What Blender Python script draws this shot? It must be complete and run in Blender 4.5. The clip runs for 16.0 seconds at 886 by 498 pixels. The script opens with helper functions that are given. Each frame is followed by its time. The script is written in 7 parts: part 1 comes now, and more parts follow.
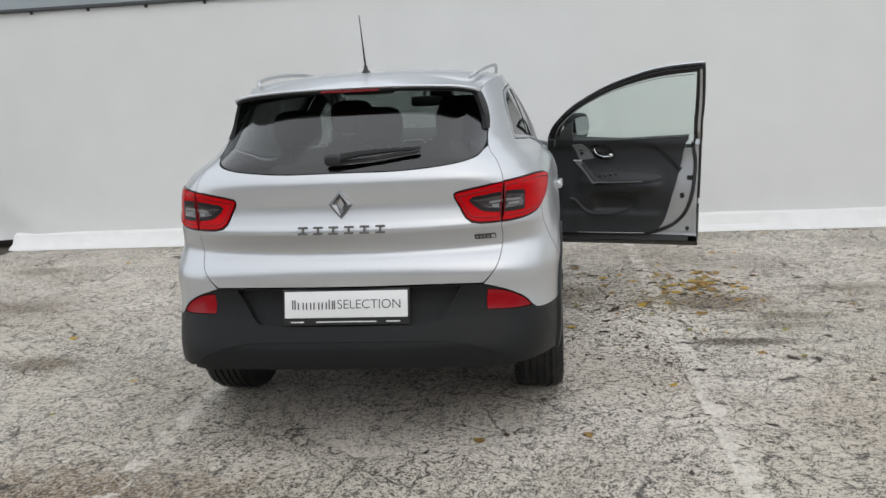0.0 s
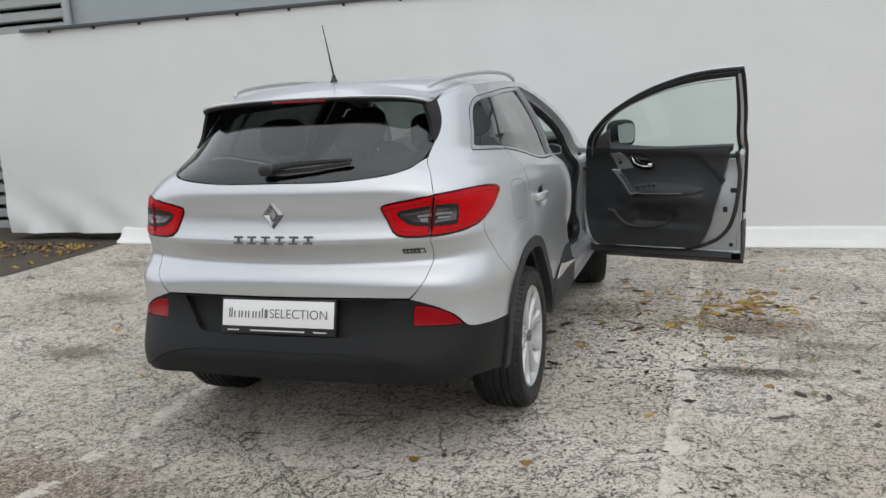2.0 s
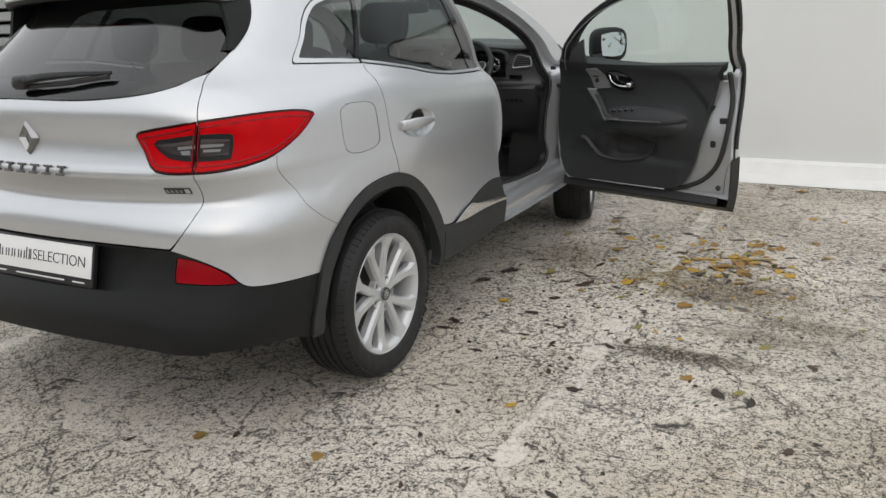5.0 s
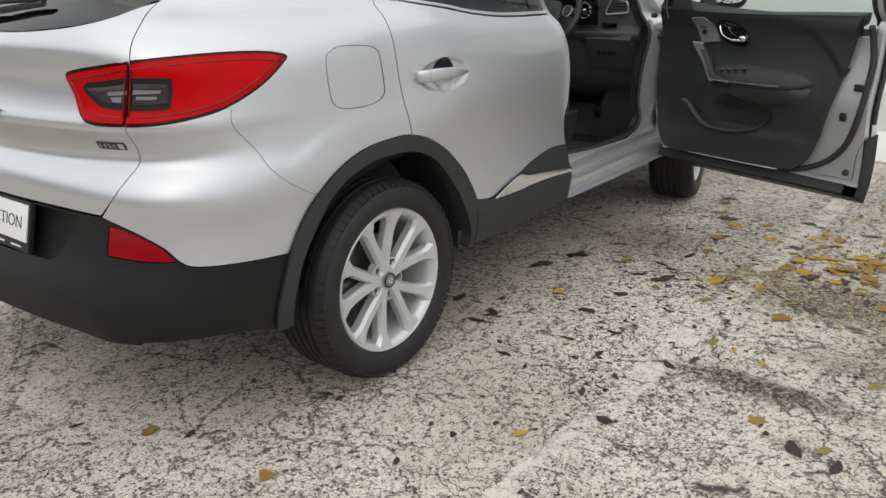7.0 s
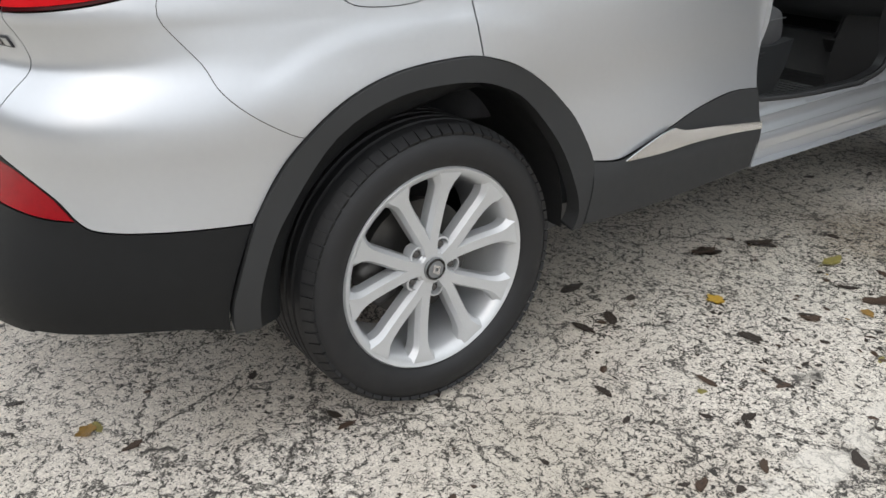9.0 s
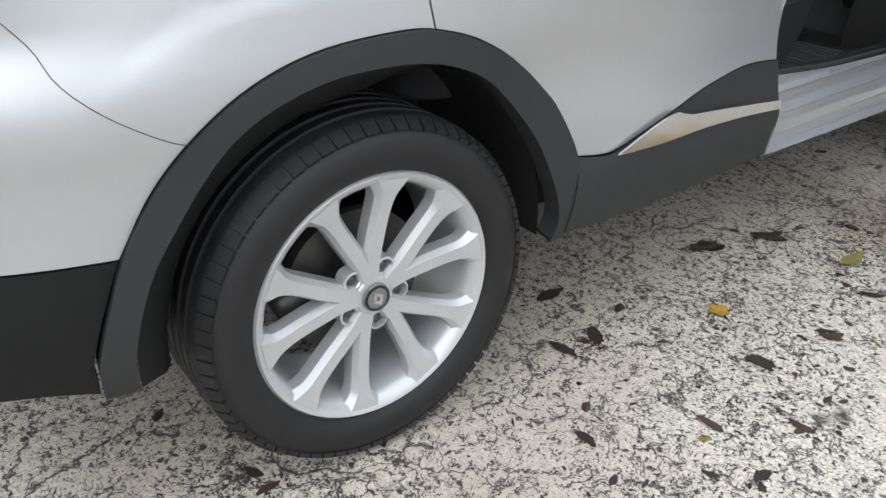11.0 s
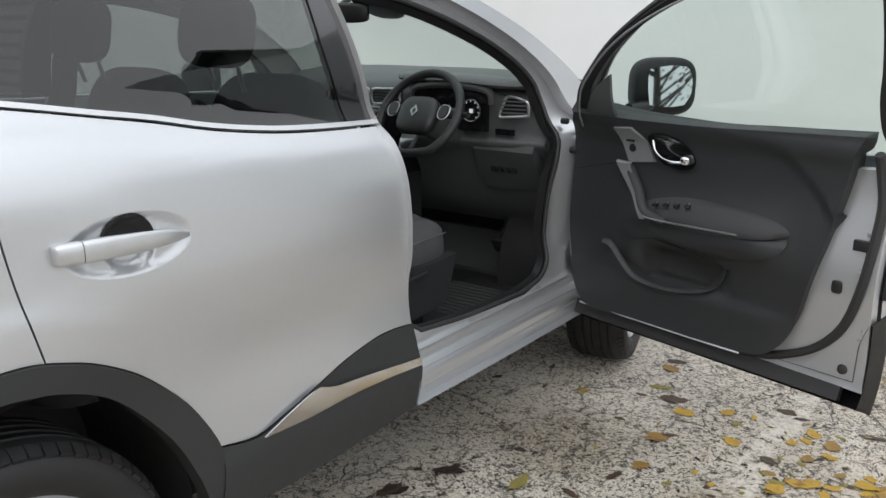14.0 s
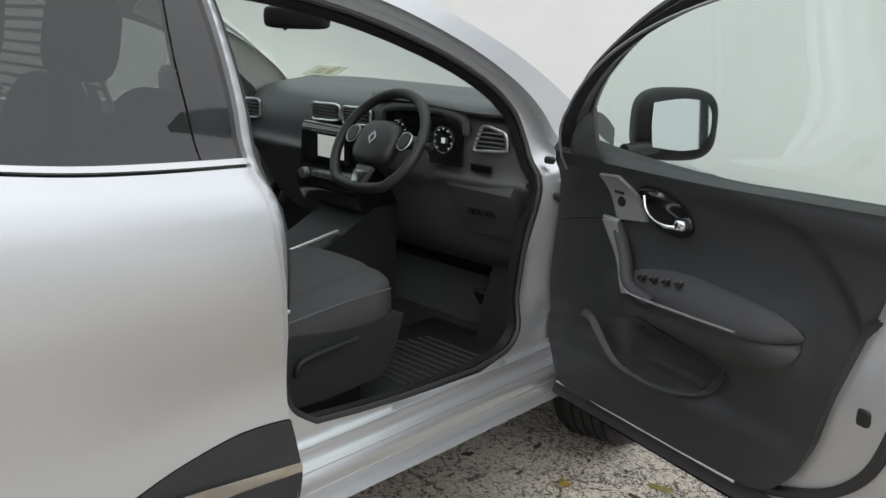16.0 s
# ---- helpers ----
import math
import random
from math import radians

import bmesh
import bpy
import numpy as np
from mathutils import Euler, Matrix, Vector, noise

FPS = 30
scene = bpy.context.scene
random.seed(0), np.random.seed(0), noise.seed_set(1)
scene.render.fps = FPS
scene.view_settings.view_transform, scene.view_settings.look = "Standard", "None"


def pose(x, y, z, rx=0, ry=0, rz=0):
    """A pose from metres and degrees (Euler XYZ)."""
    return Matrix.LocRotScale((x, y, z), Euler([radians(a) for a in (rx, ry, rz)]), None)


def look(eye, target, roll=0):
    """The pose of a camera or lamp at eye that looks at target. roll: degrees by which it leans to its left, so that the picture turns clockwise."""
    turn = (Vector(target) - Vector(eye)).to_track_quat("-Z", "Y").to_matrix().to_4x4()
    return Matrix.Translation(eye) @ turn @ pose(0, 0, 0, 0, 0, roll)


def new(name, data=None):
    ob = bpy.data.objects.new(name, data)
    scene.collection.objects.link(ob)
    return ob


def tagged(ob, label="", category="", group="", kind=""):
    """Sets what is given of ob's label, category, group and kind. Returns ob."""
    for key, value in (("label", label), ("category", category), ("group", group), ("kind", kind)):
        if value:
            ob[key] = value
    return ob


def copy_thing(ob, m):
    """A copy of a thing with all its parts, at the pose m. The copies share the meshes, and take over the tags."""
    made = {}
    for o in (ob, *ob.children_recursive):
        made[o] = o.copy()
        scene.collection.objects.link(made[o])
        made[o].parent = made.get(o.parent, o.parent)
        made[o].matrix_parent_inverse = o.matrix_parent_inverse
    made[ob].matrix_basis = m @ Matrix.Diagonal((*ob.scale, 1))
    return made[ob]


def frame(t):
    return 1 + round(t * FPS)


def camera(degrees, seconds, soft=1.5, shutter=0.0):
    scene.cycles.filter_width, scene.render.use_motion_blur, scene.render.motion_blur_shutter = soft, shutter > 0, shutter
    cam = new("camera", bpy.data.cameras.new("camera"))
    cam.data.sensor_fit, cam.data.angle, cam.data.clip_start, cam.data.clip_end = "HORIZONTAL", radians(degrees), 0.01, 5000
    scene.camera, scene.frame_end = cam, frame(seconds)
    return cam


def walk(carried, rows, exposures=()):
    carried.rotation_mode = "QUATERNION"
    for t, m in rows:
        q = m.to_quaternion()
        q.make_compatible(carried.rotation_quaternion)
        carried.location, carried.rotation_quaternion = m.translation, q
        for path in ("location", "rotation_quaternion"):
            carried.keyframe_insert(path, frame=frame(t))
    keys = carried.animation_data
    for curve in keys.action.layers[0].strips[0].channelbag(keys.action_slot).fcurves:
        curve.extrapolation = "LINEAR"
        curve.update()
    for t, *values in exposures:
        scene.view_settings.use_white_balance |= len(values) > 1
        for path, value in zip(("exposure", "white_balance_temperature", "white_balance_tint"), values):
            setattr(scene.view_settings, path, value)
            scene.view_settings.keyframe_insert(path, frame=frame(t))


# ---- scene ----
cam = camera(55.8, 16.0)
PATH = [
    (0, (0.829, -3.242, 1.54), (0.585, -1.296, 1.152), -2.9),
    (0.5, (1.068, -3.267, 1.542), (0.694, -1.34, 1.161), -3.3),
    (1, (1.269, -3.152, 1.525), (0.795, -1.246, 1.147), -3.0),
    (1.5, (1.481, -3.034, 1.537), (0.95, -1.143, 1.163), -3.3),
    (2, (1.743, -2.95, 1.538), (1.12, -1.086, 1.168), -3.1),
    (2.5, (1.931, -2.83, 1.537), (1.279, -0.978, 1.155), -3.4),
    (3, (2.094, -2.608, 1.539), (1.409, -0.773, 1.136), -3.1),
    (3.5, (2.243, -2.428, 1.518), (1.52, -0.611, 1.098), -3.4),
    (4, (2.441, -2.248, 1.52), (1.638, -0.485, 1.024), -3.3),
    (4.5, (2.543, -2.052, 1.484), (1.688, -0.329, 0.936), -3.2),
    (4.7, (2.563, -1.939, 1.491), (1.685, -0.233, 0.925), -2.7),
    (6.8, (2.661, -1.095, 1.416), (1.537, 0.435, 0.785), -1.5),
    (7, (2.652, -1.013, 1.389), (1.473, 0.454, 0.713), -1.4),
    (7.5, (2.648, -0.779, 1.37), (1.328, 0.532, 0.637), -0.3),
    (8, (2.561, -0.537, 1.3), (1.17, 0.693, 0.557), -0.2),
    (8.5, (2.414, -0.293, 1.274), (0.986, 0.854, 0.472), 0.5),
    (9, (2.288, -0.074, 1.204), (0.812, 0.974, 0.354), -0.5),
    (9.2, (2.227, 0.022, 1.189), (0.742, 1.012, 0.288), -1.0),
    (11.5, (1.971, 0.238, 1.164), (0.595, 1.308, 0.182), 0.8),
    (12, (2.066, 0.223, 1.207), (0.747, 1.474, 0.374), 1.0),
    (12.5, (2.13, 0.246, 1.261), (0.906, 1.674, 0.58), 1.4),
    (13, (2.171, 0.269, 1.296), (0.995, 1.793, 0.751), 0.6),
    (13.5, (2.202, 0.296, 1.339), (1.048, 1.843, 0.813), 0.6),
    (14, (2.23, 0.361, 1.373), (1.077, 1.913, 0.86), -0.1),
    (14.5, (2.223, 0.539, 1.395), (1.039, 2.07, 0.888), 1.0),
    (15, (2.239, 0.697, 1.425), (1.022, 2.202, 0.92), 1.3),
    (15.5, (2.255, 0.896, 1.416), (0.971, 2.344, 0.912), 1.7),
    (16, (2.222, 1.059, 1.409), (0.898, 2.468, 0.897), 2.0),
]
walk(cam, [(t, look(eye, target, roll)) for t, eye, target, roll in PATH],
     exposures=[(0, 0.32, 6450, 10), (3, 0.29, 6480, 10), (4.5, 0.34, 6660, 10), (7, 0.46, 6720, 10), (8, 0.58, 6620, 10), (9, 0.74, 6450, 10), (11.5, 0.92, 6250, 10), (12.5, 0.86, 6330, 10), (14, 0.70, 6500, 10), (16, 0.72, 6580, 10)])

# ---- world and light: an overcast afternoon ----
world = bpy.data.worlds.new("overcast_sky")
world.use_nodes = True
scene.world = world
wn, wl = world.node_tree.nodes, world.node_tree.links
sky = wn.new("ShaderNodeTexSky")
sky.sky_type, sky.sun_disc = "NISHITA", False
sky.sun_elevation, sky.sun_rotation = radians(38), radians(150)
sky.air_density, sky.dust_density, sky.ozone_density = 1.0, 4.0, 1.0
veil = wn.new("ShaderNodeMix")
veil.data_type = "RGBA"
veil.inputs[0].default_value = 0.88
veil.inputs[7].default_value = (8.6, 8.9, 9.2, 1)
wl.new(sky.outputs[0], veil.inputs[6])
wl.new(veil.outputs[2], wn["Background"].inputs[0])
wn["Background"].inputs[1].default_value = 0.109

sun = new("sun", bpy.data.lights.new("sun", "SUN"))
sun.data.energy, sun.data.angle, sun.data.color = 0.35, radians(85), (1.0, 0.98, 0.95)
sun.matrix_world = look((0, 0, 0), (-0.25, 0.35, -1.0))

# ---- materials ----
def mat(name, colour, rough=0.5, metal=0.0, coat=0.0, spec=0.5, vary=0.06, scale=40.0, bump=0.0, bump_scale=200.0, emit=0.0):
    """A painted, moulded or metal surface with two scales of unevenness."""
    m = bpy.data.materials.new(name)
    m.use_nodes = True
    n, l = m.node_tree.nodes, m.node_tree.links
    b = n["Principled BSDF"]
    co = n.new("ShaderNodeTexCoord")
    n1 = n.new("ShaderNodeTexNoise")
    n1.inputs["Scale"].default_value, n1.inputs["Detail"].default_value = scale, 6
    n2 = n.new("ShaderNodeTexNoise")
    n2.inputs["Scale"].default_value, n2.inputs["Detail"].default_value = scale / 12, 3
    l.new(co.outputs["Object"], n1.inputs["Vector"]), l.new(co.outputs["Object"], n2.inputs["Vector"])
    add = n.new("ShaderNodeMath")
    l.new(n1.outputs["Fac"], add.inputs[0]), l.new(n2.outputs["Fac"], add.inputs[1])
    ramp = n.new("ShaderNodeMapRange")
    ramp.inputs["From Min"].default_value, ramp.inputs["From Max"].default_value = 0.6, 1.4
    ramp.inputs["To Min"].default_value, ramp.inputs["To Max"].default_value = 1 - vary, 1 + vary
    l.new(add.outputs[0], ramp.inputs["Value"])
    mul = n.new("ShaderNodeMix")
    mul.data_type, mul.blend_type = "RGBA", "MULTIPLY"
    mul.inputs[0].default_value = 1
    mul.inputs[6].default_value = (*colour, 1)
    l.new(ramp.outputs[0], mul.inputs[7])
    l.new(mul.outputs[2], b.inputs["Base Color"])
    rr = n.new("ShaderNodeMath")
    rr.operation = "MULTIPLY"
    rr.inputs[1].default_value = rough
    l.new(ramp.outputs[0], rr.inputs[0]), l.new(rr.outputs[0], b.inputs["Roughness"])
    b.inputs["Metallic"].default_value = metal
    b.inputs["Specular IOR Level"].default_value = spec
    b.inputs["Coat Weight"].default_value, b.inputs["Coat Roughness"].default_value = coat, 0.04
    if emit:
        b.inputs["Emission Color"].default_value, b.inputs["Emission Strength"].default_value = (*colour, 1), emit
    if bump:
        n3 = n.new("ShaderNodeTexNoise")
        n3.inputs["Scale"].default_value, n3.inputs["Detail"].default_value = bump_scale, 4
        bp = n.new("ShaderNodeBump")
        bp.inputs["Strength"].default_value, bp.inputs["Distance"].default_value = bump, 0.002
        l.new(co.outputs["Object"], n3.inputs["Vector"]), l.new(n3.outputs["Fac"], bp.inputs["Height"])
        l.new(bp.outputs["Normal"], b.inputs["Normal"])
    return m


def glass(name, tint, gloss=1.0, bare=0.08):
    """Thin glazing: tinted see-through, with the gloss of a pane."""
    m = bpy.data.materials.new(name)
    m.use_nodes = True
    n, l = m.node_tree.nodes, m.node_tree.links
    n.remove(n["Principled BSDF"])
    tr, gl, mx, lw, pw, fr = (n.new("ShaderNode" + k) for k in ("BsdfTransparent", "BsdfGlossy", "MixShader", "LayerWeight", "Math", "MapRange"))
    tr.inputs[0].default_value = (*tint, 1)
    gl.inputs["Color"].default_value, gl.inputs["Roughness"].default_value = (gloss, gloss, gloss, 1), 0.01
    lw.inputs["Blend"].default_value = 0.5
    pw.operation, pw.inputs[1].default_value = "POWER", 4.0
    fr.inputs["To Min"].default_value, fr.inputs["To Max"].default_value = bare, 1.0
    l.new(lw.outputs["Facing"], pw.inputs[0]), l.new(pw.outputs[0], fr.inputs["Value"])
    l.new(fr.outputs[0], mx.inputs[0]), l.new(tr.outputs[0], mx.inputs[1]), l.new(gl.outputs[0], mx.inputs[2])
    l.new(mx.outputs[0], n["Material Output"].inputs["Surface"])
    return m


SILVER = mat("silver_paint", (0.585, 0.60, 0.622), 0.36, 0.72, 0.6, vary=0.015, scale=900)
ARCH_PLASTIC = mat("dull_grey_plastic", (0.024, 0.025, 0.026), 0.6, vary=0.15, bump=0.25, bump_scale=900)
CLADDING = mat("grey_black_plastic", (0.0105, 0.011, 0.0115), 0.45, spec=0.24, vary=0.15, bump=0.25, bump_scale=900)
SATIN_BLACK = mat("satin_black", (0.015, 0.015, 0.016), 0.4, vary=0.1)
GLOSS_BLACK = mat("gloss_black", (0.008, 0.008, 0.009), 0.12, coat=0.6, vary=0.05)
RUBBER = mat("black_rubber", (0.026, 0.026, 0.027), 0.55, vary=0.2, bump=0.2, bump_scale=600)
TYRE = mat("tyre_rubber", (0.011, 0.011, 0.012), 0.58, vary=0.25, scale=25, bump=0.3, bump_scale=400)
ALLOY = mat("silver_alloy", (0.58, 0.59, 0.6), 0.36, 0.4, 0.6, vary=0.03, scale=200)
CHROME = mat("chrome", (0.75, 0.76, 0.78), 0.12, 1.0, vary=0.02)
SATIN_CHROME = mat("satin_chrome", (0.6, 0.61, 0.62), 0.3, 0.9, vary=0.04)
DARK_STEEL = mat("dark_steel", (0.12, 0.115, 0.11), 0.5, 0.8, vary=0.2)
LEATHER = mat("black_grained_leather", (0.02, 0.02, 0.021), 0.42, vary=0.12, bump=0.3, bump_scale=900)
TRIM = mat("black_cabin_plastic", (0.068, 0.071, 0.074), 0.5, vary=0.12, bump=0.3, bump_scale=700)
DOOR_TRIM = mat("black_door_plastic", (0.023, 0.0245, 0.0265), 0.5, vary=0.12, bump=0.3, bump_scale=700)
ARM_PAD = mat("soft_black_pad", (0.034, 0.035, 0.038), 0.6, vary=0.1, bump=0.3, bump_scale=700)
BEZEL = mat("satin_grey_bezel", (0.22, 0.225, 0.23), 0.35, 0.2, vary=0.05)
TRIM_GREY = mat("soft_grey_cabin_plastic", (0.105, 0.11, 0.114), 0.5, vary=0.1, bump=0.3, bump_scale=700)
CLOTH = mat("charcoal_seat_cloth", (0.06, 0.06, 0.063), 0.9, vary=0.3, scale=300, bump=0.5, bump_scale=800)
LINING = mat("pale_grey_headlining", (0.6, 0.6, 0.57), 0.95, vary=0.08, bump=0.2)
WHITE_PLATE = mat("white_plate", (0.78, 0.78, 0.78), 0.35, vary=0.02)
INK = mat("dark_grey_ink", (0.03, 0.03, 0.035), 0.5)
WHITE_INK = mat("white_ink", (0.7, 0.7, 0.7), 0.5)
REAR_GLASS = glass("dark_privacy_glass", (0.2, 0.215, 0.21), bare=0.065)
CLEAR_GLASS = glass("clear_green_glass", (0.80, 0.89, 0.85))
DARK_CHROME = mat("dark_chrome", (0.3, 0.3, 0.31), 0.2, 1.0, vary=0.03)
MIRROR = mat("mirror_silver", (0.42, 0.44, 0.45), 0.02, 1.0, vary=0.0)
RED_LENS = mat("red_lens", (0.50, 0.003, 0.006), 0.25, coat=0.04, spec=0.06, vary=0.16, scale=18)
REFLECTOR_RED = mat("reflector_red", (0.27, 0.003, 0.008), 0.2, coat=0.1, spec=0.2, vary=0.15, scale=120)
DARK_RED_LENS = mat("dark_red_lens", (0.05, 0.002, 0.003), 0.2, coat=0.0, spec=0.2, vary=0.1, scale=60)
BRAKE_RED = mat("dull_red_lens", (0.17, 0.003, 0.007), 0.25, spec=0.3, vary=0.15, scale=60)
SMOKE_LENS = mat("smoked_lens", (0.055, 0.045, 0.046), 0.12, 0.3, coat=1.0, vary=0.3, scale=30)

# ---- the car's outer skin: one smooth sheet, told by u (metres round the plan from the tail's middle) and height ----
def table(*pairs):
    """A smooth curve through (input, output) pairs, as a function of arrays."""
    px, py = np.array(pairs, float).T
    h = np.diff(px)
    s = np.diff(py) / h
    m = np.concatenate([[s[0]], (s[:-1] * h[1:] + s[1:] * h[:-1]) / (h[:-1] + h[1:]), [s[-1]]])
    fx = np.linspace(px[0], px[-1], 600)
    k = np.clip(np.searchsorted(px, fx) - 1, 0, len(h) - 1)
    t = (fx - px[k]) / h[k]
    fy = (py[k] * (1 + 2 * t) * (1 - t) ** 2 + m[k] * h[k] * t * (1 - t) ** 2
          + py[k + 1] * t * t * (3 - 2 * t) + m[k + 1] * h[k] * t * t * (t - 1))
    return lambda v: np.interp(v, fx, fy)


def step(a, b, v):
    t = np.clip((np.asarray(v, float) - a) / (b - a), 0, 1)
    return t * t * (3 - 2 * t)


YC, U0 = 0.95, 1.45
tail_y = table((0.2, 0.09), (0.3, 0.02), (0.4, -0.028), (0.47, -0.022), (0.53, 0.0), (0.6, 0.03), (0.7, 0.056), (0.74, 0.052), (0.78, 0.048),
               (0.81, 0.055), (0.838, 0.072), (0.858, 0.087), (0.875, 0.090), (0.90, 0.082), (0.935, 0.065), (0.957, 0.0535), (0.966, 0.0535), (1.0, 0.067), (1.06, 0.082), (1.12, 0.078), (1.17, 0.08),
               (1.22, 0.108), (1.3, 0.2), (1.4, 0.325), (1.5, 0.455), (1.6, 0.59))
half_w = table((0.2, 0.82), (0.28, 0.868), (0.34, 0.892), (0.42, 0.902), (0.55, 0.9), (0.7, 0.893), (0.82, 0.896), (0.93, 0.899),
               (1.0, 0.892), (1.05, 0.876), (1.09, 0.85), (1.12, 0.812), (1.15, 0.79), (1.25, 0.755), (1.4, 0.685), (1.5, 0.622),
               (1.6, 0.545))
corner_n = table((0.2, 8.0), (0.6, 9.2), (1.0, 10.5), (1.12, 10.0), (1.3, 5.5), (1.6, 5.0))
corner_m = table((0.2, 2.5), (1.1, 2.6), (1.3, 1.75), (1.6, 1.7))
tail_bow = table((0.2, 0.12), (0.6, 0.15), (0.72, 0.14), (0.9, 0.23), (1.1, 0.22), (1.25, 0.23), (1.4, 0.18), (1.6, 0.1))
belt_rise = table((0.0, 0.16), (0.6, 0.145), (0.95, 0.112), (1.4, 0.055), (2.0, 0.0), (5.0, -0.02))


def skin(u, z):
    """Points of the right half of the skin, the left half for u below nought."""
    u, z = np.broadcast_arrays(np.asarray(u, float), np.asarray(z, float))
    side, a = np.sign(u), np.abs(u)
    phi = np.clip(a / U0, 0, 1)
    yside = YC + np.maximum(a - U0, 0)
    ry = np.where(a < U0, 0.55 + 0.4 * phi, yside)
    zb = z - belt_rise(ry) * step(0.93, 1.1, z)
    w = half_w(zb)
    # plan taper towards the nose, haunch over the rear wheel, hollow of the doors
    w = w - 0.012 * step(2.0, 3.2, yside) - 0.10 * step(3.3, 4.5, yside) ** 1.5
    rear = 1 - step(0.72, 1.3, np.where(a < U0, phi, 1 + a - U0))
    w = w - 0.036 * rear * step(0.72, 0.95, z) - 0.022 * rear * step(1.12, 1.24, z)
    w = w + 0.010 * np.exp(-((yside - 1.1) / 0.4) ** 2) * np.exp(-((z - 0.86) / 0.16) ** 2)
    w = w - 0.016 * np.exp(-((yside - 2.25) / 0.7) ** 2) * np.exp(-((z - 0.68) / 0.13) ** 2) * step(U0, U0 + 0.5, a)
    x = w * (1 - (1 - phi) ** 2.2)
    b, yr = tail_bow(z), tail_y(z)
    length = YC - yr - b * w * w
    d = length * (1 - np.maximum(1 - (x / w) ** corner_n(z), 0) ** (1 / corner_m(z)))
    y = np.where(a < U0, yr + b * x * x + d, yside)
    return np.stack([side * x, y, z], -1)


def skin_normal(u, z):
    e = 0.004
    n = np.cross(skin(u + e, z) - skin(u - e, z), skin(u, z + e) - skin(u, z - e))
    return n / np.maximum(np.linalg.norm(n, axis=-1, keepdims=True), 1e-9)

# ---- building tools ----
from mathutils.geometry import delaunay_2d_cdt


def thing(name, label, category, group="", kind="", at=(0, 0, 0)):
    e = new(name)
    e.location = at
    e.empty_display_size = 0.1
    return tagged(e, label, category, group, kind)


def mesh_ob(name, me, material, parent=None, label="", smooth=True):
    me.materials.append(material)
    if smooth:
        me.shade_smooth()
    ob = new(name, me)
    ob.parent = parent
    if label:
        ob["label"] = label
    return ob


def part(name, bm, material, parent=None, label="", smooth=False, bevel=0.0, angle=40):
    """Links a bmesh as one mesh object under a thing or a part."""
    if bevel:
        edges = [e for e in bm.edges if len(e.link_faces) == 2 and e.calc_face_angle(0) > radians(angle)]
        bmesh.ops.bevel(bm, geom=edges, offset=bevel, segments=2, profile=0.6, affect="EDGES", clamp_overlap=True)
    bmesh.ops.recalc_face_normals(bm, faces=bm.faces)
    me = bpy.data.meshes.new(name)
    bm.to_mesh(me)
    bm.free()
    if smooth or bevel:
        me.shade_smooth()
        me.set_sharp_from_angle(angle=radians(angle))
    return mesh_ob(name, me, material, parent, label, smooth=False)


def box(bm, lo, hi, m=None):
    """Adds a box from corner lo to corner hi."""
    g = bmesh.ops.create_cube(bm, size=1)["verts"]
    lo, hi = Vector(lo), Vector(hi)
    for v in g:
        v.co = Vector([(a + b) / 2 + c * (b - a) for a, b, c in zip(lo, hi, v.co)])
        if m:
            v.co = m @ v.co
    return g


def boxed(lo, hi, m=None):
    bm = bmesh.new()
    box(bm, lo, hi, m)
    return bm


def lathe(profile, segments=48, axis="X", close=False):
    """Turns (along, radius) pairs round an axis."""
    bm = bmesh.new()
    rings = []
    for a, r in profile:
        ring = []
        for i in range(segments):
            t = 2 * math.pi * i / segments
            p = (a, r * math.cos(t), r * math.sin(t)) if axis == "X" else (r * math.cos(t), r * math.sin(t), a)
            ring.append(bm.verts.new(p))
        rings.append(ring)
    pairs = list(zip(rings, rings[1:])) + ([(rings[-1], rings[0])] if close else [])
    for p, q in pairs:
        for i in range(segments):
            j = (i + 1) % segments
            bm.faces.new((p[i], p[j], q[j], q[i]))
    if not close:
        for ring in (rings[0], rings[-1]):
            bm.faces.new(ring)
    return bm


def tube(points, radius, sides=8, closed=False, flat=1.0):
    """A round bar through points; radius may be one number or one for each point."""
    bm = bmesh.new()
    pts = [Vector(p) for p in points]
    n = len(pts)
    rad = radius if hasattr(radius, "__len__") else [radius] * n
    rings, up = [], None
    for i, p in enumerate(pts):
        a = pts[(i - 1) % n] if closed or i else p
        b = pts[(i + 1) % n] if closed or i < n - 1 else p
        d = (b - a).normalized()
        if up is None:
            up = d.orthogonal().normalized()
        up = (up - d * up.dot(d)).normalized()
        side = d.cross(up)
        rings.append([bm.verts.new(p + rad[i] * (math.cos(t) * up + flat * math.sin(t) * side))
                      for t in (2 * math.pi * k / sides for k in range(sides))])
    for i in range(n if closed else n - 1):
        p, q = rings[i], rings[(i + 1) % n]
        for k in range(sides):
            j = (k + 1) % sides
            bm.faces.new((p[k], p[j], q[j], q[k]))
    if not closed:
        bm.faces.new(rings[0]), bm.faces.new(rings[-1])
    return bm


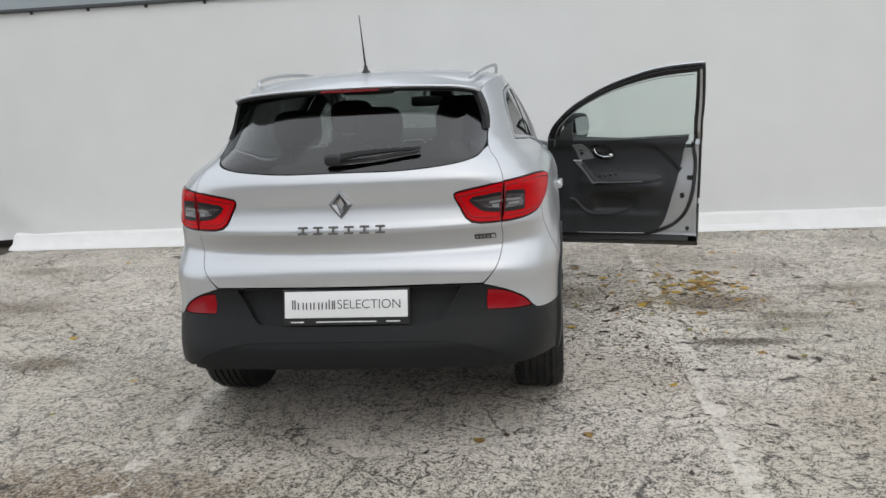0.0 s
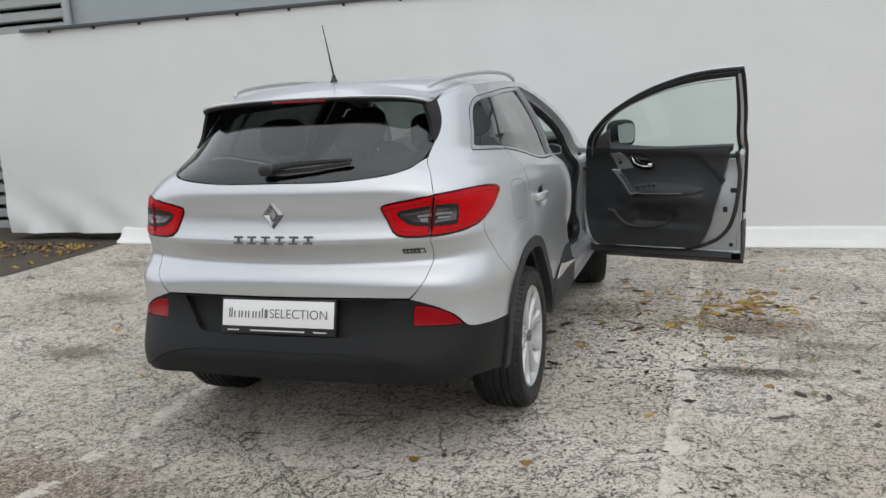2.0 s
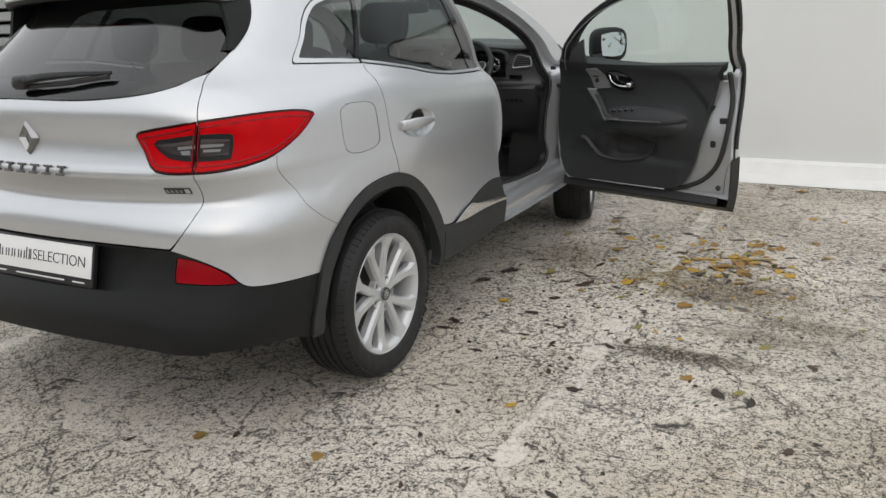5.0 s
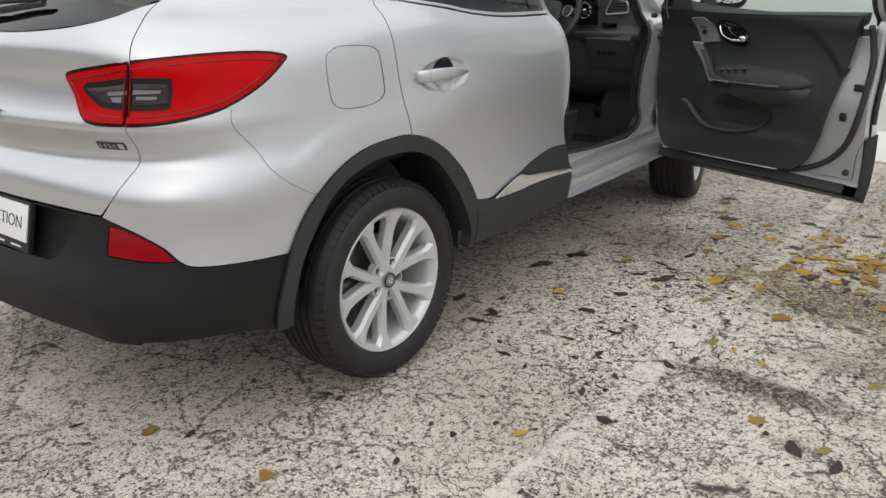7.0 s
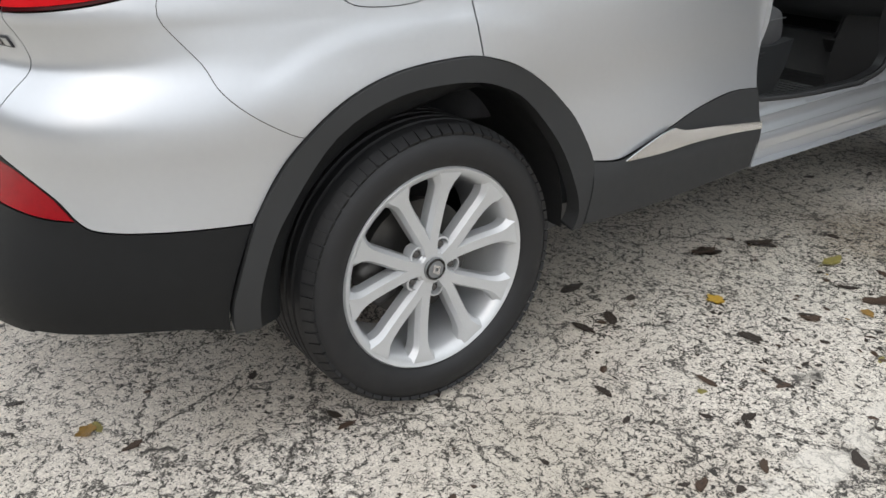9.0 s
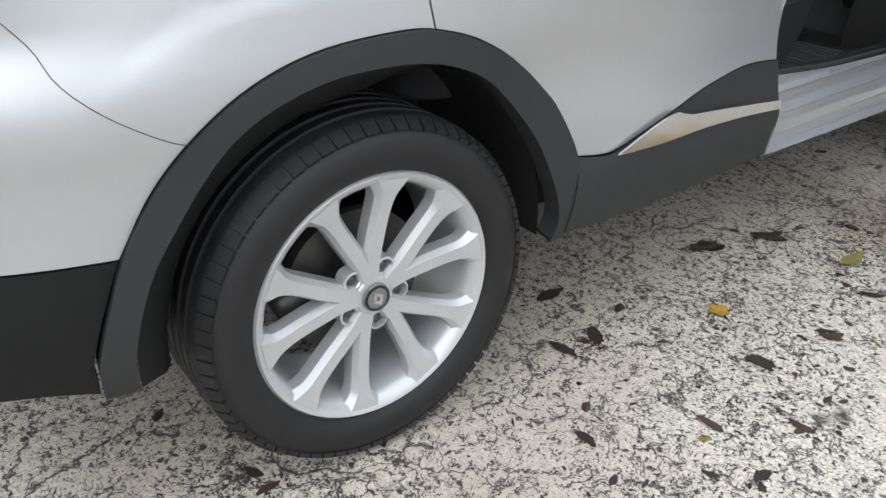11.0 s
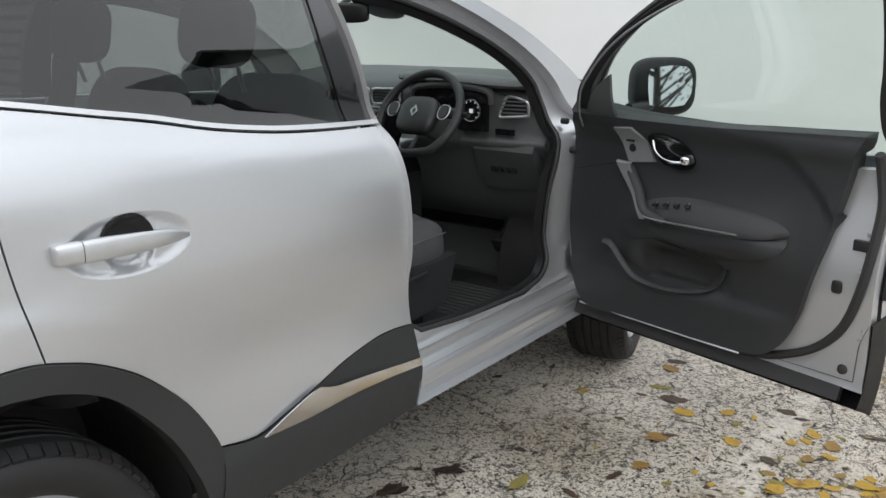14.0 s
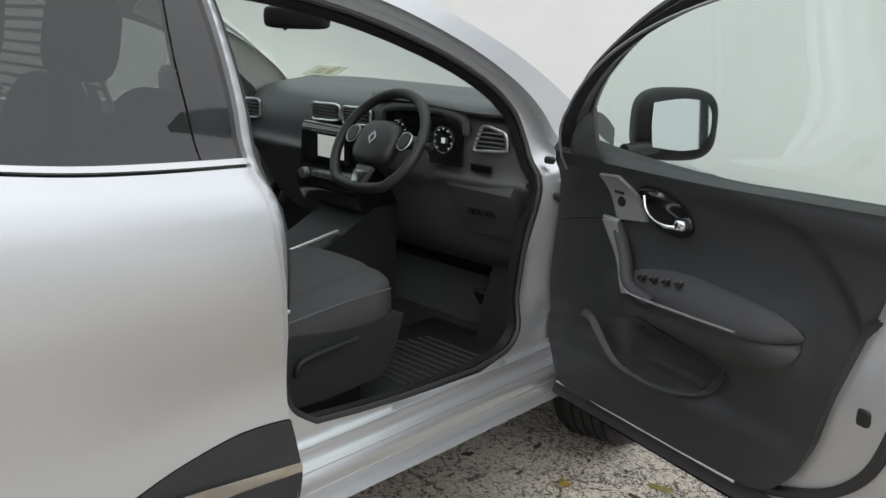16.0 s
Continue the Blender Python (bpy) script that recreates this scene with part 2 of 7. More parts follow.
def smooth_line(points, per=6, closed=False):
    """Catmull-Rom through points of any dimension."""
    p = [np.array(q, float) for q in points]
    n, out = len(p), []
    for i in range(n if closed else n - 1):
        a, b, c, d = (p[(i + k) % n] if closed else p[min(max(i + k, 0), n - 1)] for k in (-1, 0, 1, 2))
        for j in range(per):
            t = j / per
            out.append(0.5 * (2 * b + (c - a) * t + (2 * a - 5 * b + 4 * c - d) * t * t + (3 * b - a - 3 * c + d) * t ** 3))
    if not closed:
        out.append(p[-1])
    return out


def inside(poly, q):
    """Which of the points q lie in the polygon."""
    poly, q = np.asarray(poly), np.asarray(q)
    a, b = poly, np.roll(poly, -1, axis=0)
    hit = np.zeros(len(q), bool)
    for (x0, y0), (x1, y1) in zip(a, b):
        if y0 != y1:
            cross = (q[:, 1] >= min(y0, y1)) & (q[:, 1] < max(y0, y1))
            hit ^= cross & (q[:, 0] < x0 + (q[:, 1] - y0) * (x1 - x0) / (y1 - y0))
    return hit


def densify(poly, gap):
    out = []
    for a, b in zip(poly, poly[1:] + poly[:1]):
        a, b = np.array(a, float), np.array(b, float)
        k = max(1, int(np.ceil(np.linalg.norm(b - a) / gap)))
        out += [a + (b - a) * i / k for i in range(k)]
    return out


def patch(outline, holes=(), gap=0.03, near=0.5):
    """Triangles that fill an outline with holes in the plane: points, faces and the rims as index loops."""
    loops = [densify([tuple(p) for p in o], gap * 0.6) for o in (outline, *holes)]
    pts = [p for o in loops for p in o]
    edges, rims, k = [], [], 0
    for o in loops:
        rims.append(list(range(k, k + len(o))))
        edges += [(k + i, k + (i + 1) % len(o)) for i in range(len(o))]
        k += len(o)
    rim = np.array(pts)
    lo, hi = rim.min(0), rim.max(0)
    gx, gy = np.meshgrid(np.arange(lo[0], hi[0], gap), np.arange(lo[1], hi[1], gap))
    gx = gx + (np.arange(gx.shape[0])[:, None] % 2) * gap / 2
    g = np.stack([gx.ravel(), gy.ravel()], -1)
    keep = inside(loops[0], g)
    for o in loops[1:]:
        keep &= ~inside(o, g)
    g = g[keep]
    if len(g):
        d = np.full(len(g), 9.0)
        for r in rim:
            d = np.minimum(d, np.hypot(g[:, 0] - r[0], g[:, 1] - r[1]))
        g = g[d > gap * near]
    every = [Vector(p) for p in (*rim, *g)]
    v, _, f, vo, _, _ = delaunay_2d_cdt(every, edges, [], 0, 1e-6)
    v = np.array([tuple(p) for p in v])
    f = np.array([tuple(t) for t in f])
    back = {}
    for i, o in enumerate(vo):
        for j in o:
            back[j] = i
    c = v[f].mean(1)
    ok = inside(loops[0], c)
    for o in loops[1:]:
        ok &= ~inside(o, c)
    return v, f[ok], [[back[i] for i in r] for r in rims]


def mirrored(half):
    """The whole outline from its right half, which begins and ends on the middle line."""
    return [tuple(p) for p in half] + [(-p[0], p[1]) for p in reversed(half) if abs(p[0]) > 1e-6]


def flip(outline):
    return [(-u, z) for u, z in reversed(list(outline))]


def panel(name, outline, material, parent, label="", holes=(), gap=0.03, lift=0.0, edge=0.012, hole_edge=None, move=None, surface=None):
    """A pressed panel of the car's skin inside an outline in (u, z), with turned-in rims."""
    v, f, rims = patch(outline, holes, gap)
    at, nor = surface or (skin, skin_normal)
    n = nor(v[:, 0], v[:, 1])
    if callable(lift):
        def shaped(a, b):
            return at(a, b) + nor(a, b) * np.asarray(lift(a, b))[..., None]
        p = shaped(v[:, 0], v[:, 1])
        e = 0.003
        c = np.cross(shaped(v[:, 0] + e, v[:, 1]) - shaped(v[:, 0] - e, v[:, 1]), shaped(v[:, 0], v[:, 1] + e) - shaped(v[:, 0], v[:, 1] - e))
        c *= np.sign((c * n).sum(-1, keepdims=True))
        n = c / np.maximum(np.linalg.norm(c, axis=-1, keepdims=True), 1e-9)
    else:
        p = at(v[:, 0], v[:, 1]) + n * lift
    tri = p[f]
    if len(f) and (np.cross(tri[:, 1] - tri[:, 0], tri[:, 2] - tri[:, 0]) * n[f[:, 0]]).sum() < 0:
        f = f[:, ::-1]
    verts, faces, norms = list(p), [tuple(map(int, t)) for t in f], list(n)
    if edge:
        for turn, rim in enumerate(rims):
            k, deep = len(verts), edge if not turn or hole_edge is None else hole_edge
            loop = p[rim]
            flat = v[rim]
            t2 = np.roll(flat, -1, 0) - np.roll(flat, 1, 0)
            turn_sign = np.sign((flat[:, 0] * np.roll(flat[:, 1], -1) - np.roll(flat[:, 0], -1) * flat[:, 1]).sum()) * (-1 if turn else 1)
            o2 = np.stack([t2[:, 1], -t2[:, 0]], -1) * turn_sign
            o2 *= 0.002 / np.maximum(np.linalg.norm(o2, axis=1, keepdims=True), 1e-9)
            out = at(flat[:, 0] + o2[:, 0], flat[:, 1] + o2[:, 1]) - at(flat[:, 0] - o2[:, 0], flat[:, 1] - o2[:, 1])
            out -= n[rim] * (out * n[rim]).sum(-1, keepdims=True)
            out /= np.maximum(np.linalg.norm(out, axis=1, keepdims=True), 1e-9)
            way = np.cross(np.roll(loop, -1, 0) - loop, -n[rim] * deep)
            same = (way * out).sum() > 0
            verts += list(loop) + list(loop - n[rim] * deep)
            norms += list(out) + list(out)
            m = len(rim)
            for i in range(m):
                j = (i + 1) % m
                quad = (k + i, k + j, k + m + j, k + m + i)
                faces.append(quad if same else quad[::-1])
    verts, norms = np.array(verts), np.array(norms)
    if move is not None:
        r, t = np.array(move.to_3x3()), np.array(move.translation)
        verts, norms = verts @ r.T + t, norms @ r.T
    me = bpy.data.meshes.new(name)
    me.from_pydata(verts.tolist(), [], faces)
    me.update()
    ob = mesh_ob(name, me, material, parent, label)
    me.normals_split_custom_set_from_vertices(norms.tolist())
    return ob


def text(name, words, size, material, parent, m, thick=0.001, spacing=1.0, offset=0.0):
    """Raised letters in the built-in font, as a mesh."""
    cu = bpy.data.curves.new(name, "FONT")
    cu.body, cu.size, cu.extrude, cu.space_character = words, size, thick, spacing
    cu.align_x, cu.align_y, cu.offset = "CENTER", "CENTER", offset
    ob = bpy.data.objects.new(name, cu)
    me = bpy.data.meshes.new_from_object(ob)
    bpy.data.objects.remove(ob)
    me.transform(m)
    return mesh_ob(name, me, material, parent, smooth=False)


def moved(bm, m):
    bmesh.ops.transform(bm, matrix=m, verts=bm.verts)
    return bm


def slab(outline, lo, hi, axis="X"):
    """A plate with the given outline, from lo to hi along an axis."""
    bm = bmesh.new()
    put = {"X": lambda a, b, c: (c, a, b), "Y": lambda a, b, c: (a, c, b), "Z": lambda a, b, c: (a, b, c)}[axis]
    rings = [[bm.verts.new(put(p[0], p[1], c)) for p in outline] for c in (lo, hi)]
    n = len(outline)
    for i in range(n):
        j = (i + 1) % n
        bm.faces.new((rings[0][i], rings[0][j], rings[1][j], rings[1][i]))
    bm.faces.new(rings[0][::-1]), bm.faces.new(rings[1])
    return bm


def cushion(size, power=4.0, rings=14, segments=28, m=None):
    """A stuffed, rounded block (a superellipsoid) of the given full size."""
    bm = bmesh.new()
    e = 2 / power

    def f(v):
        return math.copysign(abs(v) ** e, v)
    grid = []
    for i in range(rings + 1):
        a = -math.pi / 2 + math.pi * i / rings
        grid.append([bm.verts.new((size[0] / 2 * f(math.cos(a)) * f(math.cos(b)), size[1] / 2 * f(math.cos(a)) * f(math.sin(b)), size[2] / 2 * f(math.sin(a))))
                     for b in (2 * math.pi * k / segments for k in range(segments))])
    for p, q in zip(grid, grid[1:]):
        for k in range(segments):
            j = (k + 1) % segments
            bm.faces.new((p[k], p[j], q[j], q[k]))
    bmesh.ops.remove_doubles(bm, verts=bm.verts, dist=1e-5)
    return moved(bm, m) if m else bm


def loft(sections):
    """A closed body through rings of points, each ring with as many points."""
    bm = bmesh.new()
    rings = [[bm.verts.new(p) for p in s] for s in sections]
    n = len(rings[0])
    for p, q in zip(rings, rings[1:]):
        for i in range(n):
            j = (i + 1) % n
            bm.faces.new((p[i], p[j], q[j], q[i]))
    bm.faces.new(rings[0][::-1]), bm.faces.new(rings[-1])
    return bm


def joined(*bms):
    out = bmesh.new()
    for b in bms:
        me = bpy.data.meshes.new("piece")
        b.to_mesh(me)
        b.free()
        out.from_mesh(me)
        bpy.data.meshes.remove(me)
    return out

# ---- the place: cracked white yard, white wall, strip of soil, sheds beyond ----
def ground_material():
    """White paint worn off old tarmac: fine black pits, wandering cracks, broad dirt."""
    m = bpy.data.materials.new("worn_white_tarmac")
    m.use_nodes = True
    n, l = m.node_tree.nodes, m.node_tree.links
    b = n["Principled BSDF"]
    co = n.new("ShaderNodeTexCoord").outputs["Object"]

    def noise_tex(scale, detail=5.0, rough=0.6, distort=0.0, vec=co):
        t = n.new("ShaderNodeTexNoise")
        for k, v in (("Scale", scale), ("Detail", detail), ("Roughness", rough), ("Distortion", distort)):
            t.inputs[k].default_value = v
        l.new(vec, t.inputs["Vector"])
        return t

    def ramp(src, a, b_, lo=0.0, hi=1.0):
        r = n.new("ShaderNodeMapRange")
        r.interpolation_type = "SMOOTHSTEP"
        for k, v in (("From Min", a), ("From Max", b_), ("To Min", lo), ("To Max", hi)):
            r.inputs[k].default_value = v
        l.new(src, r.inputs["Value"])
        return r.outputs[0]

    def math_node(op, a, c):
        t = n.new("ShaderNodeMath")
        t.operation = op
        for i, v in enumerate((a, c)):
            if isinstance(v, float):
                t.inputs[i].default_value = v
            else:
                l.new(v, t.inputs[i])
        return t.outputs[0]

    def mix(fac, a, c, kind="MIX"):
        t = n.new("ShaderNodeMix")
        t.data_type, t.blend_type = "RGBA", kind
        for i, v in ((0, fac), (6, a), (7, c)):
            if isinstance(v, float):
                t.inputs[i].default_value = v
            elif isinstance(v, tuple):
                t.inputs[i].default_value = (*v, 1)
            else:
                l.new(v, t.inputs[i])
        return t.outputs[2]

    # wander the crack pattern
    wob = noise_tex(3.0, 6, 0.65)
    add = n.new("ShaderNodeVectorMath")
    add.operation = "MULTIPLY_ADD"
    l.new(wob.outputs["Color"], add.inputs[0])
    add.inputs[1].default_value = (0.35, 0.35, 0.0)
    l.new(co, add.inputs[2])
    wob2 = noise_tex(18.0, 4, 0.6)
    add2 = n.new("ShaderNodeVectorMath")
    add2.operation = "MULTIPLY_ADD"
    l.new(wob2.outputs["Color"], add2.inputs[0])
    add2.inputs[1].default_value = (0.05, 0.05, 0.0)
    l.new(add.outputs[0], add2.inputs[2])

    def cracks(scale, width, vec):
        v = n.new("ShaderNodeTexVoronoi")
        v.feature = "DISTANCE_TO_EDGE"
        v.inputs["Scale"].default_value = scale
        l.new(vec, v.inputs["Vector"])
        return ramp(v.outputs["Distance"], 0.0, width, 1.0, 0.0)

    big = math_node("MULTIPLY", cracks(3.4, 0.018, add2.outputs[0]), ramp(noise_tex(2.1, 5).outputs["Fac"], 0.43, 0.50))
    small = math_node("MULTIPLY", cracks(9.0, 0.032, add2.outputs[0]), ramp(noise_tex(6.0, 5, 0.75).outputs["Fac"], 0.475, 0.49))
    hair = math_node("MULTIPLY", cracks(22.0, 0.06, add2.outputs[0]), ramp(noise_tex(13.0, 5, 0.7).outputs["Fac"], 0.52, 0.54))
    flecks = math_node("MULTIPLY", cracks(46.0, 0.11, add2.outputs[0]), ramp(noise_tex(34.0, 3, 0.6).outputs["Fac"], 0.53, 0.55))
    hair = math_node("MAXIMUM", hair, flecks)
    where = ramp(noise_tex(1.3, 5, 0.65).outputs["Fac"], 0.36, 0.60, -0.055, 0.0)
    pits = math_node("MAXIMUM", ramp(math_node("ADD", noise_tex(66.0, 6, 0.66, 0.6).outputs["Fac"], where), 0.566, 0.574), ramp(math_node("ADD", noise_tex(115.0, 5, 0.68, 0.5).outputs["Fac"], where), 0.58, 0.589))
    flakes = math_node("MULTIPLY", ramp(noise_tex(26.0, 7, 0.75, 1.2).outputs["Fac"], 0.6, 0.625), ramp(noise_tex(1.9, 4).outputs["Fac"], 0.4, 0.6))
    bare = math_node("MULTIPLY", ramp(noise_tex(7.0, 9, 0.78, 0.8).outputs["Fac"], 0.625, 0.65), 0.8)
    flakes = math_node("MAXIMUM", flakes, bare)
    dark = math_node("MAXIMUM", math_node("MAXIMUM", big, small), math_node("MAXIMUM", hair, math_node("MAXIMUM", pits, flakes)))
    paint = mix(ramp(noise_tex(0.8, 6, 0.6).outputs["Fac"], 0.35, 0.65), (0.84, 0.78, 0.695), (0.57, 0.505, 0.42))
    paint = mix(ramp(noise_tex(0.45, 3).outputs["Fac"], 0.4, 0.62, 0.0, 0.35), paint, (0.60, 0.60, 0.50))
    paint = mix(ramp(noise_tex(60.0, 4).outputs["Fac"], 0.35, 0.65, 0.0, 0.5), paint, (0.47, 0.42, 0.355))
    paint = mix(ramp(noise_tex(170.0, 3).outputs["Fac"], 0.45, 0.62, 0.0, 0.6), paint, (0.34, 0.30, 0.255))
    col = paint
    # mossy and muddy stains, each with its own place
    ragged = math_node("ADD", math_node("MULTIPLY", noise_tex(4.5, 8, 0.75, 0.6).outputs["Fac"], 1.1), math_node("MULTIPLY", noise_tex(30.0, 5, 0.7).outputs["Fac"], 1.0))
    grains = ramp(noise_tex(62.0, 6, 0.72, 0.5).outputs["Fac"], 0.44, 0.54, 0.42, 1.0)
    mottle = ramp(noise_tex(22.0, 6, 0.7).outputs["Fac"], 0.40, 0.62, 0.0, 0.55)
    for x, y, rx, ry, hue, amount in ((-1.05, -0.42, 1.3, 0.66, (0.14, 0.115, 0.09), 1.0), (-2.2, 1.25, 0.48, 0.25, (0.11, 0.085, 0.05), 0.85), (1.97, 2.40, 0.66, 0.40, (0.12, 0.098, 0.076), 1.0), (1.95, 1.53, 0.62, 0.12, (0.055, 0.042, 0.027), 1.0),
                                      (2.13, 1.25, 0.15, 0.08, (0.08, 0.062, 0.04), 0.6), (1.58, 2.45, 0.28, 0.45, (0.17, 0.14, 0.06), 0.75), (2.38, 2.05, 0.35, 0.15, (0.10, 0.085, 0.06), 0.65),
                                      (2.75, 0.55, 1.3, 1.2, (0.26, 0.24, 0.21), 0.55), (3.1, 2.75, 0.8, 0.22, (0.13, 0.11, 0.09), 0.7), (-3.2, 2.6, 0.7, 0.35, (0.11, 0.09, 0.06), 0.6), (1.0, 2.7, 0.4, 0.45, (0.12, 0.095, 0.065), 0.6), (-3.9, 3.9, 0.5, 0.3, (0.11, 0.09, 0.06), 0.6), (2.2, 1.85, 0.5, 0.14, (0.10, 0.085, 0.065), 0.6)):
        mp = n.new("ShaderNodeMapping")
        mp.inputs["Location"].default_value = (-x / rx, -y / ry, 0)
        mp.inputs["Scale"].default_value = (1 / rx, 1 / ry, 0)
        l.new(co, mp.inputs["Vector"])
        ln = n.new("ShaderNodeVectorMath")
        ln.operation = "LENGTH"
        l.new(mp.outputs[0], ln.inputs[0])
        edge = math_node("ADD", ln.outputs["Value"], ragged)
        col = mix(math_node("MULTIPLY", ramp(edge, 1.3, 1.85, amount, 0.0), grains), col, mix(mottle, tuple(c * k for c, k in zip(hue, (0.9, 0.74, 0.5))), tuple(c * k for c, k in zip(hue, (2.0, 1.75, 1.3)))))
    # old bay lines, a little whiter and less pitted
    kept = 0.0
    for x0, x1 in ((1.535, 1.635), (-0.98, -0.88)):
        sep = n.new("ShaderNodeSeparateXYZ")
        l.new(co, sep.inputs[0])
        jit = math_node("ADD", sep.outputs[0], math_node("MULTIPLY", math_node("SUBTRACT", noise_tex(14.0, 5, 0.7).outputs["Fac"], 0.5), 0.03))
        band = math_node("MULTIPLY", ramp(jit, x0 - 0.006, x0 + 0.006), ramp(jit, x1 - 0.006, x1 + 0.006, 1.0, 0.0))
        band = math_node("MULTIPLY", band, ramp(noise_tex(5.0, 8, 0.78).outputs["Fac"], 0.485, 0.53, 0.7, 0.0))
        col = mix(band, col, (0.70, 0.655, 0.585))
        kept = math_node("ADD", kept, math_node("MULTIPLY", band, 0.85))
    col = mix(math_node("MULTIPLY", dark, math_node("SUBTRACT", 0.96, kept)), col, (0.013, 0.011, 0.009))
    l.new(col, b.inputs["Base Color"])
    l.new(ramp(noise_tex(2.0, 5).outputs["Fac"], 0.35, 0.65, 0.55, 0.85), b.inputs["Roughness"])
    bp = n.new("ShaderNodeBump")
    bp.inputs["Strength"].default_value, bp.inputs["Distance"].default_value = 0.6, 0.003
    bp.invert = True
    l.new(math_node("ADD", dark, math_node("MULTIPLY", noise_tex(220.0, 3).outputs["Fac"], 0.25)), bp.inputs["Height"])
    l.new(bp.outputs[0], b.inputs["Normal"])
    return m


def ground_sheet():
    bm = bmesh.new()
    cuts = [-400, -60, -20, -8] + [-5 + 0.5 * i for i in range(27)] + [12, 30, 80, 400]
    grid = [[bm.verts.new((x, y, 0.0)) for y in cuts] for x in cuts]
    for a, b in zip(grid, grid[1:]):
        for i in range(len(cuts) - 1):
            bm.faces.new((a[i], b[i], b[i + 1], a[i + 1]))
    return bm


tagged(part("ground", ground_sheet(), ground_material()), kind="structure", label="worn white-painted cracked tarmac of the yard", category="ground")

WALL = mat("white_sheeting", (0.74, 0.75, 0.745), 0.55, vary=0.035, scale=2.5, bump=0.05, bump_scale=30)
WALL_X = (-6.6, 26.0)


def sheet_wall():
    """White sheeting stretched over a wall: almost flat, with soft sags and ripples near its foot at the free end."""
    bm = bmesh.new()
    xs = np.concatenate([np.linspace(-6.6, 7.0, 150), np.linspace(7.5, 26, 12)])
    zs = np.linspace(0.10, 2.47, 40)
    front = []
    for x in xs:
        col = []
        for z in zs:
            free = max(0.0, 1 - (z - 0.1) / 0.55) * max(0.0, min(1.0, (-4.2 - x) / 1.0))
            y = 5.15 - 0.012 * math.sin(0.9 * x + 0.4) * math.sin(1.7 * z) - free * (0.035 * math.sin(7 * x + 9 * z) + 0.02 * math.sin(17 * x - 6 * z) + 0.03)
            y -= 0.006 * noise.noise((x * 0.8, z * 1.1, 0.0))
            col.append(bm.verts.new((x, y, z)))
        front.append(col)
    for a, b in zip(front, front[1:]):
        for i in range(len(zs) - 1):
            bm.faces.new((a[i], b[i], b[i + 1], a[i + 1]))
    back = [[bm.verts.new((x, 5.36, z)) for z in (0.10, 2.47)] for x in (xs[0], xs[-1])]
    bm.faces.new((back[0][0], back[0][1], back[1][1], back[1][0]))
    bm.faces.new([c[-1] for c in front] + [back[1][1], back[0][1]])
    bm.faces.new([c[0] for c in front] + [back[1][0], back[0][0]])
    bm.faces.new(front[0] + [back[0][1], back[0][0]])
    bm.faces.new(front[-1] + [back[1][1], back[1][0]])
    return bm


wall = tagged(part("wall_north", sheet_wall(), WALL, smooth=True, angle=30), kind="structure", label="long white sheeted wall with soft creases at its foot", category="wall")
rail = part("top_rail", boxed((-6.0, 5.10, 2.472), (26.0, 5.36, 2.505)), mat("dark_rail", (0.06, 0.065, 0.07), 0.5, vary=0.2), wall, "dark capping rail", bevel=0.006)
for k in range(40):
    x = -5.6 + 0.62 * k
    part("clip", boxed((x - 0.012, 5.12, 2.44), (x + 0.012, 5.146, 2.47)), SATIN_BLACK, wall, "dark fixing clip", bevel=0.003)
# skirt: the sheet's foot laid out over the ground
bm = bmesh.new()
xs = np.linspace(-4.9, 26.0, 160)
rows = []
for x in xs:
    w = 0.012 * noise.noise((x * 1.3, 0, 0))
    rows.append([bm.verts.new(p) for p in ((x, 5.16, 0.17 + w), (x, 5.10, 0.145 + w), (x, 5.05 + w, 0.06), (x, 4.985 + w, 0.030), (x, 4.965 + w, 0.004), (x, 5.16, 0.004))])
for a, b in zip(rows, rows[1:]):
    for i in range(5):
        bm.faces.new((a[i], b[i], b[i + 1], a[i + 1]))
bm.faces.new(rows[0]), bm.faces.new(rows[-1])
tagged(part("baseboard", bm, mat("white_skirt", (0.78, 0.78, 0.77), 0.6, vary=0.05, scale=8), smooth=True, angle=35), kind="structure", label="white skirt along the foot of the wall", category="skirting")

# unseen wall behind the camera, added so the car's tail reflects a dark band
tagged(part("unseen_wall_south", boxed((-30, -16.4, 0), (34, -16.0, 5.5)), mat("unseen_wall_grey", (0.13, 0.135, 0.14), 0.6, vary=0.15, scale=3), bevel=0.02), kind="structure", label="unseen plain grey wall, added to darken the tail's reflections", category="wall")

# strip of bare soil past the end of the paint
SOIL = mat("dark_wet_soil", (0.06, 0.048, 0.034), 0.9, vary=0.5, scale=20, bump=0.8, bump_scale=60)
bm = bmesh.new()
cols = []
for i in range(26):
    t = i / 25
    y = -6 + 15 * t
    e = -4.83 + 0.03 * noise.noise((y * 2, 1, 0))
    cols.append([bm.verts.new((x, y, 0.006 + (0.03 * abs(noise.noise((x * 1.7, y * 1.7, 3))) if x < e - 0.1 else 0.0))) for x in (e, e - 0.25, e - 0.7, e - 1.3, e - 2.2, e - 4, e - 8)])
for a, b in zip(cols, cols[1:]):
    for i in range(6):
        bm.faces.new((a[i], b[i], b[i + 1], a[i + 1]))
tagged(part("soil", bm, SOIL, smooth=True), kind="structure", label="dark wet soil strip beside the yard", category="ground")


# sheds of ribbed sheet metal beyond the wall
RIB = mat("grey_ribbed_steel", (0.36, 0.38, 0.375), 0.5, 0.2, vary=0.12, scale=6)
FLAT = mat("blue_grey_cladding", (0.36, 0.40, 0.42), 0.5, vary=0.05, scale=3)
